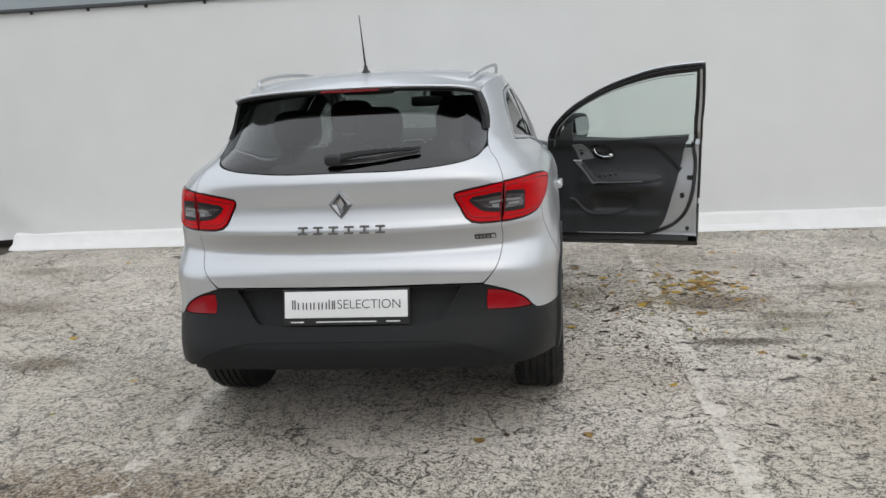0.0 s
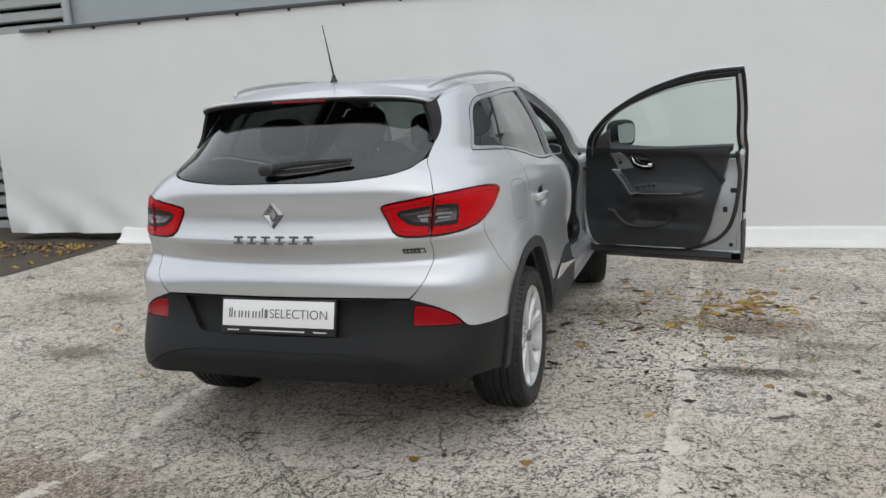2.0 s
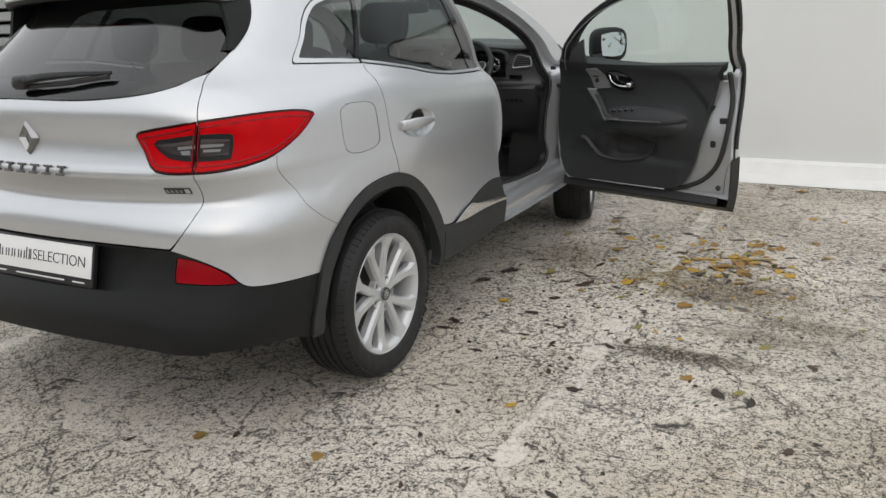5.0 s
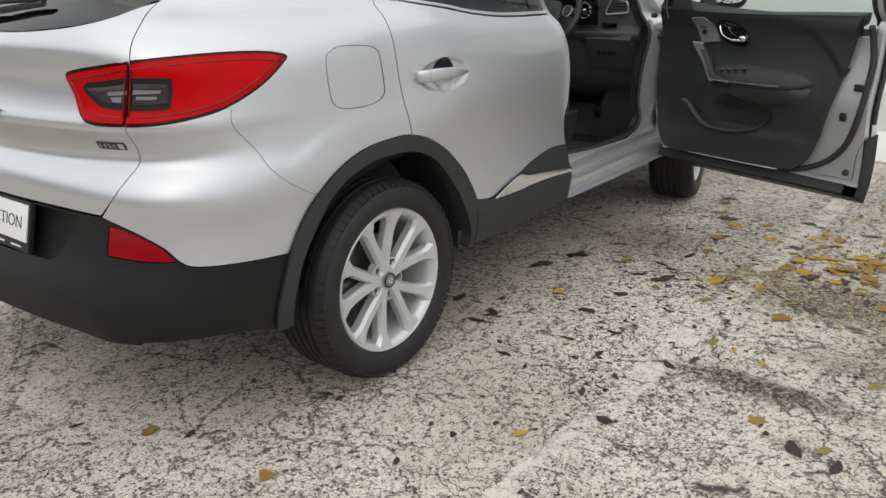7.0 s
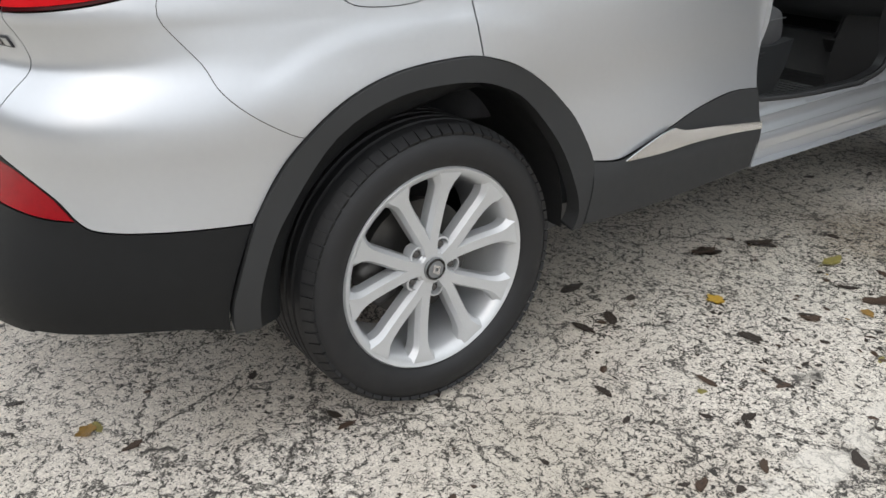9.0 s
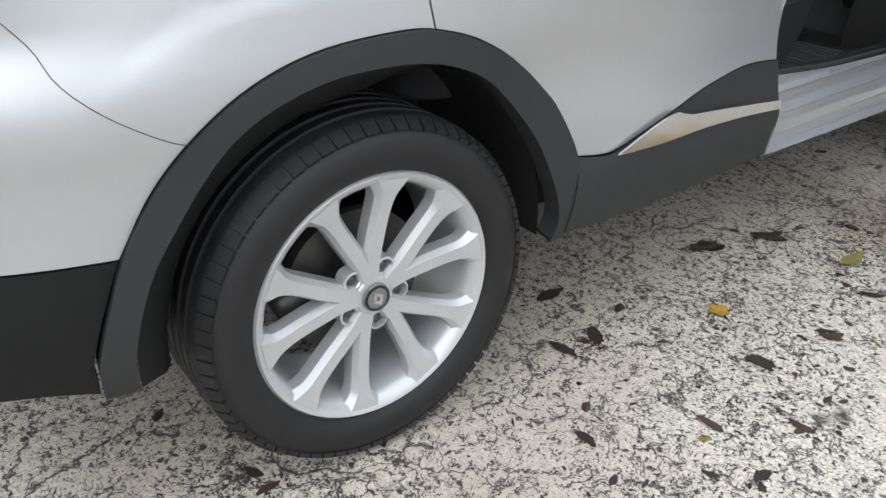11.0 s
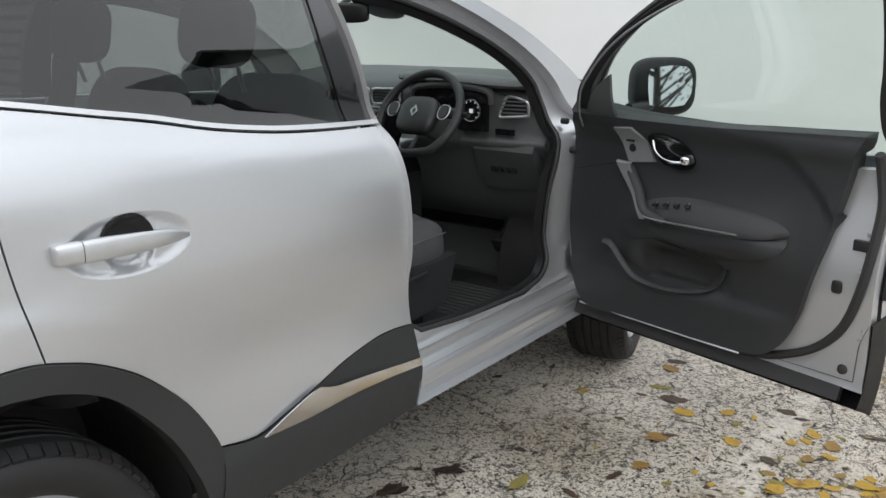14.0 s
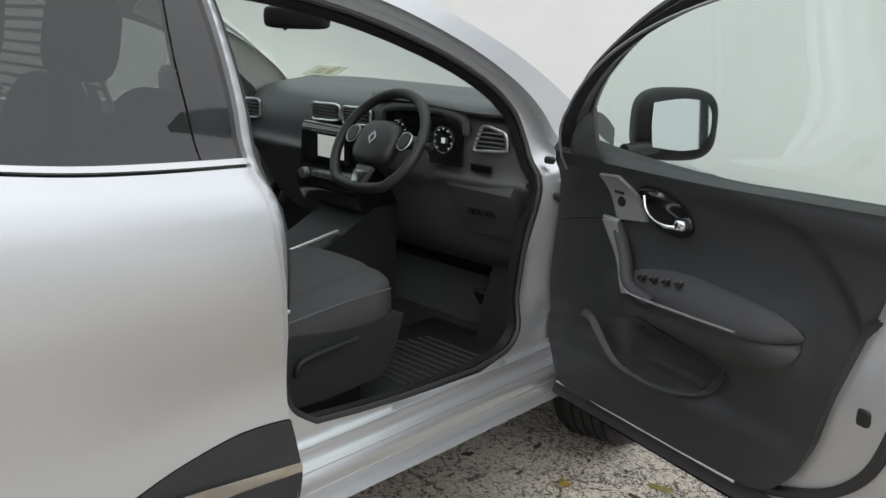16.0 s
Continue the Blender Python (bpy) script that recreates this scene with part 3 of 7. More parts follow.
DARKM = mat("dark_roof_metal", (0.05, 0.055, 0.06), 0.6, vary=0.2, scale=8)


def ribbed(x0, x1, y, z0, z1, pitch=0.17, depth=0.045):
    """A wall face of level ribs."""
    bm = bmesh.new()
    prof, z = [], z0
    while z < z1:
        prof += [(y, z), (y, z + pitch * 0.55), (y + depth, z + pitch * 0.68), (y + depth, z + pitch * 0.9)]
        z += pitch
    a = [[bm.verts.new((x, p, q)) for p, q in prof] for x in (x0, x1)]
    for i in range(len(prof) - 1):
        bm.faces.new((a[0][i], a[1][i], a[1][i + 1], a[0][i + 1]))
    box(bm, (x0, y + depth, z0), (x1, y + 4.0, z1))
    return bm


shed = thing("metal_shed", "grey ribbed-metal shed behind the white wall", "shed", at=(-8, 6, 0))
part("shed_wall", moved(ribbed(-14, -6.05, 6.0, 0.0, 5.0), Matrix.Translation((8, -6, 0))), RIB, shed, "pale grey level-ribbed cladding")
part("shed_wall", moved(boxed((-6.045, 6.05, 0), (9.0, 9.5, 4.2)), Matrix.Translation((8, -6, 0))), FLAT, shed, "flat blue-grey cladding")
part("downpipe", moved(tube([(-6.05, 5.97, 0.0), (-6.05, 5.97, 4.8)], 0.05, 10), Matrix.Translation((8, -6, 0))), FLAT, shed, smooth=True)

# ---- the car ----
car = thing("car", "silver metallic compact crossover car with its driver's door wide open", "car")

roof_mid = table((0.3, 1.53), (0.375, 1.545), (0.5, 1.573), (0.66, 1.598), (1.0, 1.617), (1.5, 1.625), (2.0, 1.617), (2.3, 1.598), (2.7, 1.545))
ROOF_LINE = [(0.80, 1.485), (0.95, 1.527), (1.2, 1.552), (1.45, 1.562), (2.0, 1.574), (2.5, 1.574), (2.8, 1.56), (2.95, 1.54)]
edge_line = smooth_line(ROOF_LINE, 8)
edge_pts = np.array([skin(u, z) for u, z in edge_line])


def roof(x, y):
    x, y = np.broadcast_arrays(np.asarray(x, float), np.asarray(y, float))
    xe, ze = np.interp(y, edge_pts[:, 1], edge_pts[:, 0]), np.interp(y, edge_pts[:, 1], edge_pts[:, 2])
    zc = roof_mid(y)
    return np.stack([x, y, zc - (zc - ze) * (np.abs(x) / xe) ** 2.7], -1)


def normal_of(f):
    def n(a, b):
        e = 0.004
        c = np.cross(f(a + e, b) - f(a - e, b), f(a, b + e) - f(a, b - e))
        return c / np.maximum(np.linalg.norm(c, axis=-1, keepdims=True), 1e-9)
    return n


roof_normal = normal_of(roof)
lip = [(x, 0.53 + 0.075 * (x / 0.57) ** 2.2) for x in np.linspace(0, 0.54, 10)]
header = [(x, 2.30 + 0.15 * (1 - (x / 0.6) ** 2)) for x in (0.5, 0.35, 0.2, 0.0)]
half_roof = [*lip, *[(p[0], p[1]) for p in edge_pts[1:]], *header]
panel("roof", mirrored(half_roof), SILVER, car, gap=0.05, edge=0.008, surface=(roof, roof_normal))

# outlines in (u, z)
HATCH_SEAM = [(0.535, 0.724), (0.585, 0.768), (0.63, 0.815), (0.665, 0.88), (0.676, 0.93), (0.678, 0.971), (0.69, 1.05), (0.71, 1.129), (0.735, 1.2), (0.765, 1.272)]
GLASS_LOW = [(0.0, 1.203), (0.2, 1.202), (0.36, 1.21), (0.5, 1.222), (0.637, 1.242), (0.72, 1.264), (0.775, 1.295), (0.812, 1.345), (0.835, 1.4)]
LAMP = [(0.425, 1.093), (0.48, 1.11), (0.6, 1.124), (0.715, 1.135), (0.946, 1.144), (1.11, 1.139), (1.19, 1.122), (1.186, 1.1), (1.13, 1.048), (1.04, 1.004), (0.95, 0.985), (0.834, 0.974), (0.676, 0.969), (0.505, 0.977), (0.45, 1.04)]
BUMPER_TOP = [(0.0, 0.728), (0.3, 0.727), (0.535, 0.722), (0.6, 0.707), (0.69, 0.684), (0.79, 0.648), (0.853, 0.608), (0.906, 0.59), (1.05, 0.578), (1.183, 0.569)]
ARCH = [(1.183, 0.569), (1.221, 0.645), (1.275, 0.718), (1.333, 0.778), (1.383, 0.812), (1.43, 0.826), (1.48, 0.827), (1.519, 0.822), (1.6, 0.796), (1.687, 0.745), (1.755, 0.685), (1.806, 0.625), (1.861, 0.519)]
DOOR_SEAM = [(1.519, 0.822), (1.497, 0.93), (1.48, 1.052), (1.478, 1.14), (1.487, 1.21), (1.503, 1.249)]
BELT = [(1.503, 1.249), (1.607, 1.233), (1.72, 1.214), (1.839, 1.194), (1.974, 1.167), (2.136, 1.146), (2.3, 1.135), (2.497, 1.128)]
DOOR_FRONT = [(2.497, 1.128), (2.499, 1.05), (2.506, 0.97), (2.518, 0.86), (2.526, 0.741), (2.524, 0.65), (2.525, 0.597)]
DOOR_LOW = [(2.525, 0.597), (2.45, 0.604), (2.373, 0.602), (2.25, 0.58), (2.15, 0.55), (2.05, 0.522), (1.96, 0.503), (1.861, 0.519)]
WINDOWS = [(1.105, 1.3), (1.118, 1.36), (1.14, 1.418), (1.2, 1.466), (1.3, 1.496), (1.42, 1.508), (1.62, 1.519), (2.0, 1.534), (2.5, 1.541), (2.7, 1.533)]
A_PILLAR = [(2.7, 1.533), (2.9, 1.497), (3.1, 1.438), (3.3, 1.35), (3.45, 1.255), (3.54, 1.16), (3.58, 1.07)]
SCREEN_EDGE = [(2.95, 1.54), (3.2, 1.47), (3.42, 1.375), (3.6, 1.265), (3.74, 1.15), (3.82, 1.06)]


def smoothed(*lines, per=4):
    """Joins open lines end to end, each smoothed, leaving out doubled ends."""
    out = []
    for line in lines:
        s = [tuple(p) for p in smooth_line(line, per)]
        if out and np.hypot(out[-1][0] - s[0][0], out[-1][1] - s[0][1]) < 1e-4:
            s = s[1:]
        out += s
    if np.hypot(out[-1][0] - out[0][0], out[-1][1] - out[0][1]) < 1e-4:
        out.pop()
    return out


def grow(outline, d):
    """The outline moved outwards by d (inwards for d below nought)."""
    p = np.array(outline, float)
    area = (p[:, 0] * np.roll(p[:, 1], -1) - np.roll(p[:, 0], -1) * p[:, 1]).sum()
    t = np.roll(p, -1, 0) - np.roll(p, 1, 0)
    t /= np.maximum(np.linalg.norm(t, axis=1, keepdims=True), 1e-9)
    n = np.stack([t[:, 1], -t[:, 0]], -1) * (1 if area > 0 else -1)
    return [tuple(q) for q in p + n * d]


lamp_line = [tuple(p) for p in smooth_line(LAMP, 3, closed=True)]
seam_lamp_low, seam_lamp_high = (0.678, 0.971), (0.712, 1.134)
lamp_in = [p for p in lamp_line if p[0] < 0.678 + 0.034 * (p[1] - 0.971) / 0.163]
lamp_out = [p for p in lamp_line if p[0] >= 0.678 + 0.034 * (p[1] - 0.971) / 0.163]
G = 0.0018

# tailgate
hatch_half = smoothed([(0.0, 0.733), (0.3, 0.732), (0.53, 0.727)], [(0.53, 0.727), *HATCH_SEAM[1:]], [(0.765, 1.272), (0.72, 1.262), (0.637, 1.240), (0.5, 1.220), (0.36, 1.208), (0.2, 1.2), (0.0, 1.201)])
hatch = panel("tailgate", grow(mirrored(hatch_half), -G), SILVER, car, "silver tailgate", holes=[grow(lamp_in, G), flip(grow(lamp_in, G))], gap=0.013)
glass_half = smoothed(GLASS_LOW, [(0.835, 1.4), (0.84, 1.45), (0.83, 1.52)], [(0.83, 1.52), (0.5, 1.535), (0.0, 1.535)])
rear_window = panel("rear_window", grow(mirrored(glass_half), -0.002), REAR_GLASS, car, "dark tinted rear window", gap=0.05, lift=-0.004, edge=0.004)


INSERT = [(0.505, 1.066), (0.56, 1.074), (0.70, 1.085), (0.835, 1.082), (0.847, 1.073), (0.84, 1.026), (0.826, 1.018), (0.68, 1.017), (0.585, 1.024), (0.55, 1.035)]
insert_line = [tuple(p) for p in smooth_line(INSERT, 2, closed=True)]


def seam_u(z):
    return 0.678 + 0.034 * (z - 0.971) / 0.163


def cut(line, keep_inner, shift=0.0):
    """The part of a closed outline on one side of the tailgate's seam."""
    out = []
    for a, b in zip(line, line[1:] + line[:1]):
        fa, fb = (p[0] - seam_u(p[1]) - shift for p in (a, b))
        if keep_inner:
            fa, fb = -fa, -fb
        if fa >= 0:
            out.append(a)
        if fa * fb < 0:
            t = fa / (fa - fb)
            out.append((a[0] + t * (b[0] - a[0]), a[1] + t * (b[1] - a[1])))
    return out


def grip(s, rows):
    """A rounded bar along the door: place, half height, foot and thickness for each section."""
    rings = []
    for u, z, half, foot, thick in rows:
        p, n = skin(s * u, z), skin_normal(s * u, z)
        rings.append([tuple(p + n * (foot + thick * 0.5 * (1 + math.copysign(abs(math.cos(a)) ** 0.6, math.cos(a)))) + np.array([0, 0, half * math.copysign(abs(math.sin(a)) ** 0.6, math.sin(a))])) for a in (2 * math.pi * k / 16 for k in range(16))])
    return loft(rings)


flare_edge = table((40, 0.60), (60, 0.59), (80, 0.572), (96.0, 0.558), (106.4, 0.54), (112.6, 0.52), (125, 0.48))


def flare(u, z):
    """The raised ring of sheet round the rear wheel arch."""
    du, dz = np.abs(u) - 1.405, z - 0.345
    a, r = np.degrees(np.arctan2(dz, du)), np.hypot(du, dz)
    return 0.0034 * step(-0.022, 0.022, flare_edge(a) - r) * step(48, 72, a) * step(117, 106, a)


for s in (1, -1):
    def sd(o):
        return list(o) if s > 0 else flip(o)
    # side of the body from the tail to the windscreen pillar; the lamp bites into its edge at the tailgate's seam
    low = [p for p in HATCH_SEAM if p[1] < 0.965]
    high = [p for p in HATCH_SEAM if p[1] > 1.14]
    bite = cut(lamp_line[::-1], False)
    side = smoothed(low, per=4) + [p for p in bite] + smoothed(high, [(0.765, 1.272), (0.812, 1.34), (0.84, 1.4), (0.845, 1.45), (0.80, 1.485)], ROOF_LINE, SCREEN_EDGE,
                    [(3.82, 1.06), (3.7, 1.04), (3.58, 1.07)], A_PILLAR[::-1], WINDOWS[::-1],
                    [(1.105, 1.3), (1.115, 1.276), (1.15, 1.272), (1.3, 1.262), (1.503, 1.249)], DOOR_SEAM[::-1], ARCH[7::-1], BUMPER_TOP[2:][::-1])
    cap = [(1.300, 1.092), (1.310, 1.117), (1.338, 1.127), (1.40, 1.12), (1.425, 1.108), (1.434, 1.08), (1.442, 0.99), (1.437, 0.958), (1.415, 0.944), (1.37, 0.945), (1.34, 0.957), (1.322, 0.99)]
    cap = [tuple(p) for p in smooth_line(cap, 3, closed=True)]
    body_side = panel("body_side", sd(grow(side, -G)), SILVER, car, holes=[sd(grow(cap, 0.0008))] if s > 0 else [], gap=0.017 if s > 0 else 0.03, lift=flare)
    if s > 0:
        panel("fuel_flap", grow(cap, -0.0012), SILVER, car, "silver fuel filler flap", gap=0.025)
    # seam between quarter panel and bumper corner
    line = [(1.05, 1.0), (1.064, 0.93), (1.108, 0.862), (1.184, 0.796), (1.256, 0.734), (1.28, 0.72)]
    pts = [tuple(skin(s * u, z) + skin_normal(s * u, z) * (0.0003 + float(flare(np.array(u), np.array(z))))) for u, z in smooth_line(line, 5)]
    part("corner_seam", tube(pts, 0.0008, 5), DARK_STEEL, body_side)
    # two-part tail lamps
    for name, inner in (("inner_tail_lamp", True), ("outer_tail_lamp", False)):
        whole = cut(lamp_line, inner, -0.003 if inner else 0.003)
        lamp = panel(name, sd(grow(whole, -G)), DARK_RED_LENS, car, "red and smoked tail lamp cluster", gap=0.02, lift=0.002, edge=0.03)
        red = cut(grow(lamp_line, -0.0075), inner, -0.010 if inner else 0.004)
        ins = cut(grow(insert_line, 0.009), inner, -0.010 if inner else 0.004)
        panel("red_lens", sd(red), RED_LENS, lamp, "glossy red lens", gap=0.018, lift=0.0065, edge=0.006)
        band = cut(grow(lamp_line, -0.021), inner, -0.014 if inner else 0.008)
        part("lens_rib", tube([tuple(skin(s * u, z) + skin_normal(s * u, z) * 0.0055) for u, z in band], 0.0028, 6, closed=True), BRAKE_RED, lamp, "dark red rib in the lens", smooth=True)
        panel("lens_surround", sd(ins), CLADDING, lamp, "black lens surround", gap=0.02, lift=0.0085, edge=0.004)
        clear = cut(insert_line, inner, -0.012 if inner else 0.008)
        panel("clear_lens", sd(grow(clear, -0.007)), SMOKE_LENS, lamp, "smoked clear lens", gap=0.02, lift=0.0105, edge=0.003)
        # bulb reflectors as pale plates, their glints put into the colour
        bar = cut([(0.605, 1.056), (0.72, 1.062), (0.815, 1.060), (0.81, 1.052), (0.72, 1.051), (0.605, 1.046)], inner, -0.012 if inner else 0.012)
        panel("bulb_reflector", sd(bar), BEZEL, lamp, "pale bulb reflector with its glint painted in", gap=0.02, lift=0.012, edge=0.002)
        glint = [(0.615, 1.042), (0.66, 1.044), (0.66, 1.029), (0.625, 1.029)] if inner else [(0.72, 1.045), (0.80, 1.044), (0.795, 1.036), (0.72, 1.036)]
        panel("bulb_reflector", sd(glint), BEZEL, lamp, "pale bulb reflector with its glint painted in", gap=0.02, lift=0.012, edge=0.002)
    # rear door
    door = smoothed(DOOR_SEAM, BELT, DOOR_FRONT, DOOR_LOW, ARCH[7:][::-1])

    def cup(u, z):
        """Dished hollow behind the handle, with a deeper round pocket for the fingers."""
        r = ((np.abs(u) - 1.703) / 0.137) ** 2 + ((z - 0.993) / 0.058) ** 2
        f = ((np.abs(u) - 1.705) / 0.058) ** 2 + ((z - 0.993) / 0.054) ** 2
        return -0.0085 * step(0.0, 0.45, np.clip(1 - r, 0, 1)) - 0.02 * step(0.0, 0.7, np.clip(1 - f, 0, 1))
    bowl = [(1.703 + 0.137 * math.cos(a), 0.993 + 0.058 * math.sin(a)) for a in (2 * math.pi * i / 48 for i in range(48))]
    rear_door = panel("rear_door", sd(grow(door, -G)), SILVER, car, "silver rear door", holes=[sd(bowl)], gap=0.024, lift=flare, edge=0.012, hole_edge=0.002)
    panel("handle_bowl", sd(bowl), SILVER, rear_door, "silver dished handle bowl", gap=0.008, lift=cup, edge=0)
    # black sheet over the pocket's upper half: the recess's shade put in as colour
    pocket = [(1.702 + 0.056 * math.cos(a), 1.0 + 0.05 * math.sin(a)) for a in (math.pi * i / 20 for i in range(21))]
    panel("pocket_shade", sd(pocket), SATIN_BLACK, rear_door, "black sheet painting the shade in the finger pocket", gap=0.008, lift=lambda u, z: cup(u, z) + 0.002, edge=0)
    part("door_handle", grip(s, ((1.604, 1.0, 0.0195, 0.002, 0.022), (1.61, 1.0, 0.0205, 0.002, 0.024), (1.66, 0.999, 0.0205, 0.004, 0.023), (1.71, 0.997, 0.019, 0.005, 0.022), (1.76, 0.995, 0.0155, 0.003, 0.02), (1.80, 0.992, 0.011, -0.003, 0.017), (1.828, 0.989, 0.006, -0.006, 0.01))), SILVER, rear_door, "silver pull handle", smooth=True, angle=60)
    part("lock_cap", grip(s, ((1.556, 1.002, 0.016, -0.008, 0.026), (1.562, 1.002, 0.0195, -0.008, 0.031), (1.602, 1.0, 0.0205, -0.008, 0.033))), SILVER, rear_door, smooth=True, angle=60)
    rwin = smoothed([(1.497, 1.262), (1.607, 1.246), (1.839, 1.208), (1.974, 1.181), (2.136, 1.160), (2.285, 1.15), (2.395, 1.142)], [(2.395, 1.142), (2.39, 1.34), (2.42, 1.525)], [(2.42, 1.525), (2.0, 1.517), (1.62, 1.503)], [(1.62, 1.503), (1.555, 1.38), (1.497, 1.262)])
    panel("window", sd(rwin), REAR_GLASS, rear_door, "dark tinted door window", gap=0.06, lift=-0.006, edge=0.004).visible_shadow = False
    bpost = smoothed([(2.395, 1.142), (2.497, 1.14)], [(2.497, 1.14), (2.492, 1.3), (2.495, 1.53)], [(2.495, 1.53), (2.42, 1.525)], [(2.42, 1.525), (2.39, 1.34), (2.395, 1.142)])
    panel("pillar_trim", sd(grow(bpost, -0.001)), GLOSS_BLACK, rear_door, "gloss black pillar trim", gap=0.05, lift=-0.002, edge=0.02)
    dpost = smoothed([(1.477, 1.262), (1.535, 1.38), (1.60, 1.502)], [(1.60, 1.502), (1.622, 1.503)], [(1.622, 1.503), (1.557, 1.38), (1.499, 1.262)], [(1.499, 1.262), (1.477, 1.262)])
    panel("window_divider", sd(dpost), GLOSS_BLACK, rear_door, "black window divider", gap=0.05, lift=-0.003)
    qwin = smoothed([(1.13, 1.3), (1.145, 1.29), (1.3, 1.278), (1.478, 1.262)], [(1.478, 1.262), (1.53, 1.37), (1.6, 1.502)], [(1.6, 1.502), (1.42, 1.491), (1.3, 1.478), (1.22, 1.452), (1.165, 1.41), (1.14, 1.36), (1.13, 1.3)])
    panel("quarter_window", sd(qwin), REAR_GLASS, car, "dark tinted quarter window", gap=0.06, lift=-0.006, edge=0.004).visible_shadow = False
    # bright strip round the side windows: sill strip on the door, arch over the glass
    strip_low = [(1.503, 1.252), (1.607, 1.236), (1.72, 1.217), (1.839, 1.198), (1.974, 1.171), (2.136, 1.150), (2.3, 1.139), (2.497, 1.132)]
    low_band = smoothed(strip_low, [(2.497, 1.143), (2.3, 1.150), (2.136, 1.160), (1.974, 1.181), (1.839, 1.208), (1.72, 1.227), (1.607, 1.246), (1.503, 1.262)])
    panel("window_strip", sd(low_band), SATIN_CHROME, rear_door, "satin chrome window strip", gap=0.03, lift=0.002, edge=0.006)
    arch_in = [(1.485, 1.266), (1.3, 1.279), (1.155, 1.290), (1.136, 1.303), (1.145, 1.36), (1.168, 1.408), (1.222, 1.45), (1.3, 1.476), (1.42, 1.489), (1.62, 1.501), (2.0, 1.515), (2.49, 1.523)]
    arch_out = [(2.49, 1.538), (2.0, 1.531), (1.62, 1.516), (1.42, 1.505), (1.3, 1.493), (1.205, 1.464), (1.145, 1.418), (1.12, 1.36), (1.108, 1.3), (1.118, 1.28), (1.15, 1.275), (1.3, 1.265), (1.485, 1.252)]
    panel("window_arch_strip", sd(smoothed(arch_in, arch_out)), SATIN_CHROME, car, "satin chrome window surround", gap=0.03, lift=0.001, edge=0.006)
    # grey plastic along the sill, with a bright leaf
    clad = smoothed(DOOR_LOW, [(1.861, 0.519), (1.855, 0.44), (1.84, 0.36)], [(1.84, 0.36), (2.1, 0.352), (2.515, 0.372)], [(2.515, 0.372), (2.537, 0.495), (2.525, 0.597)])
    panel("door_cladding", sd(grow(clad, -0.001)), ARCH_PLASTIC, rear_door, "dark grey plastic door cladding", gap=0.025, lift=lambda u, z: 0.004 + 0.012 * step(0.53, 0.47, z), edge=0.02)
    leaf = smoothed([(1.968, 0.499), (2.04, 0.524), (2.11, 0.545), (2.155, 0.552)], [(2.155, 0.552), (2.2, 0.538), (2.3, 0.528), (2.42, 0.515), (2.534, 0.503)], [(2.534, 0.503), (2.533, 0.482)], [(2.533, 0.482), (2.4, 0.492), (2.25, 0.497), (2.1, 0.494), (1.968, 0.499)])
    panel("cladding_inlay", sd(leaf), CHROME, rear_door, "bright inlay of the door cladding", gap=0.02, lift=0.0175, edge=0.004)
    # wheel arch lip
    lip_in = [(1.803, 0.35), (1.818, 0.40), (1.796, 0.48), (1.74, 0.592), (1.64, 0.708), (1.553, 0.757), (1.47, 0.775), (1.402, 0.773), (1.318, 0.713), (1.232, 0.576), (1.195, 0.47), (1.165, 0.345)]
    lip_out = [(1.123, 0.345), (1.137, 0.405), (1.162, 0.49), *ARCH, (1.857, 0.44), (1.838, 0.35)]
    panel("arch_lip", sd(grow(smoothed(lip_out, lip_in), -0.001)), ARCH_PLASTIC, car, "dark grey plastic wheel arch lip", gap=0.022, lift=0.013, edge=0.045)
    # roof rail
    rail = [(0.50, 0.69, 1.562), (0.53, 0.76, 1.583), (0.555, 0.95, 1.604), (0.57, 1.3, 1.622), (0.57, 1.6, 1.626), (0.562, 1.9, 1.618), (0.55, 2.1, 1.6), (0.54, 2.2, 1.58)]
    part("roof_rail", tube([(s * x, y, z) for x, y, z in smooth_line(rail, 6)], 0.0115, 10, flat=0.7), SATIN_CHROME, car, "satin silver roof rail", smooth=True)
    # black fins beside the rear window, standing off the glass towards the spoiler's ends
    fin_u, fin_back = table((1.335, 0.815), (1.36, 0.83), (1.4, 0.85), (1.45, 0.86), (1.512, 0.85)), table((1.335, 0.0), (1.38, 0.022), (1.44, 0.066), (1.512, 0.115))
    rings = []
    for z in np.linspace(1.336, 1.512, 12):
        front = skin(s * float(fin_u(z)), z) + skin_normal(s * float(fin_u(z)), z) * 0.004
        rear = skin(s * 0.79, z) + np.array([s * (0.004 + 0.1 * float(fin_back(z))), -0.004 - float(fin_back(z)), 0.0])
        inward = np.array([-s * 0.016, 0.0, 0.0])
        glassy = skin(s * 0.752, z) + np.array([0, 0.004, 0])
        rings.append([tuple(q) for q in (front, 0.5 * (front + rear) + np.array([s * 0.004, 0, 0]), rear, rear + inward, 0.6 * glassy + 0.4 * (rear + inward) + np.array([0, 0.01, 0]), glassy)])
    part("spoiler_fin", loft(rings), CLADDING, car, "gloss black fin beside the rear window", smooth=True, angle=40)
    # dark inner skin behind the panels
    shell = [(0.0, 0.40), (1.10, 0.40), (1.16, 0.56), (1.25, 0.70), (1.35, 0.79), (1.45, 0.82), (1.58, 0.78), (1.74, 0.66), (1.86, 0.40), (2.47, 0.39), (2.47, 1.11), (2.1, 1.13), (1.8, 1.18), (1.5, 1.235), (1.2, 1.25), (0.8, 1.27), (0.72, 1.245), (0.5, 1.205), (0.2, 1.187), (0.0, 1.187)]
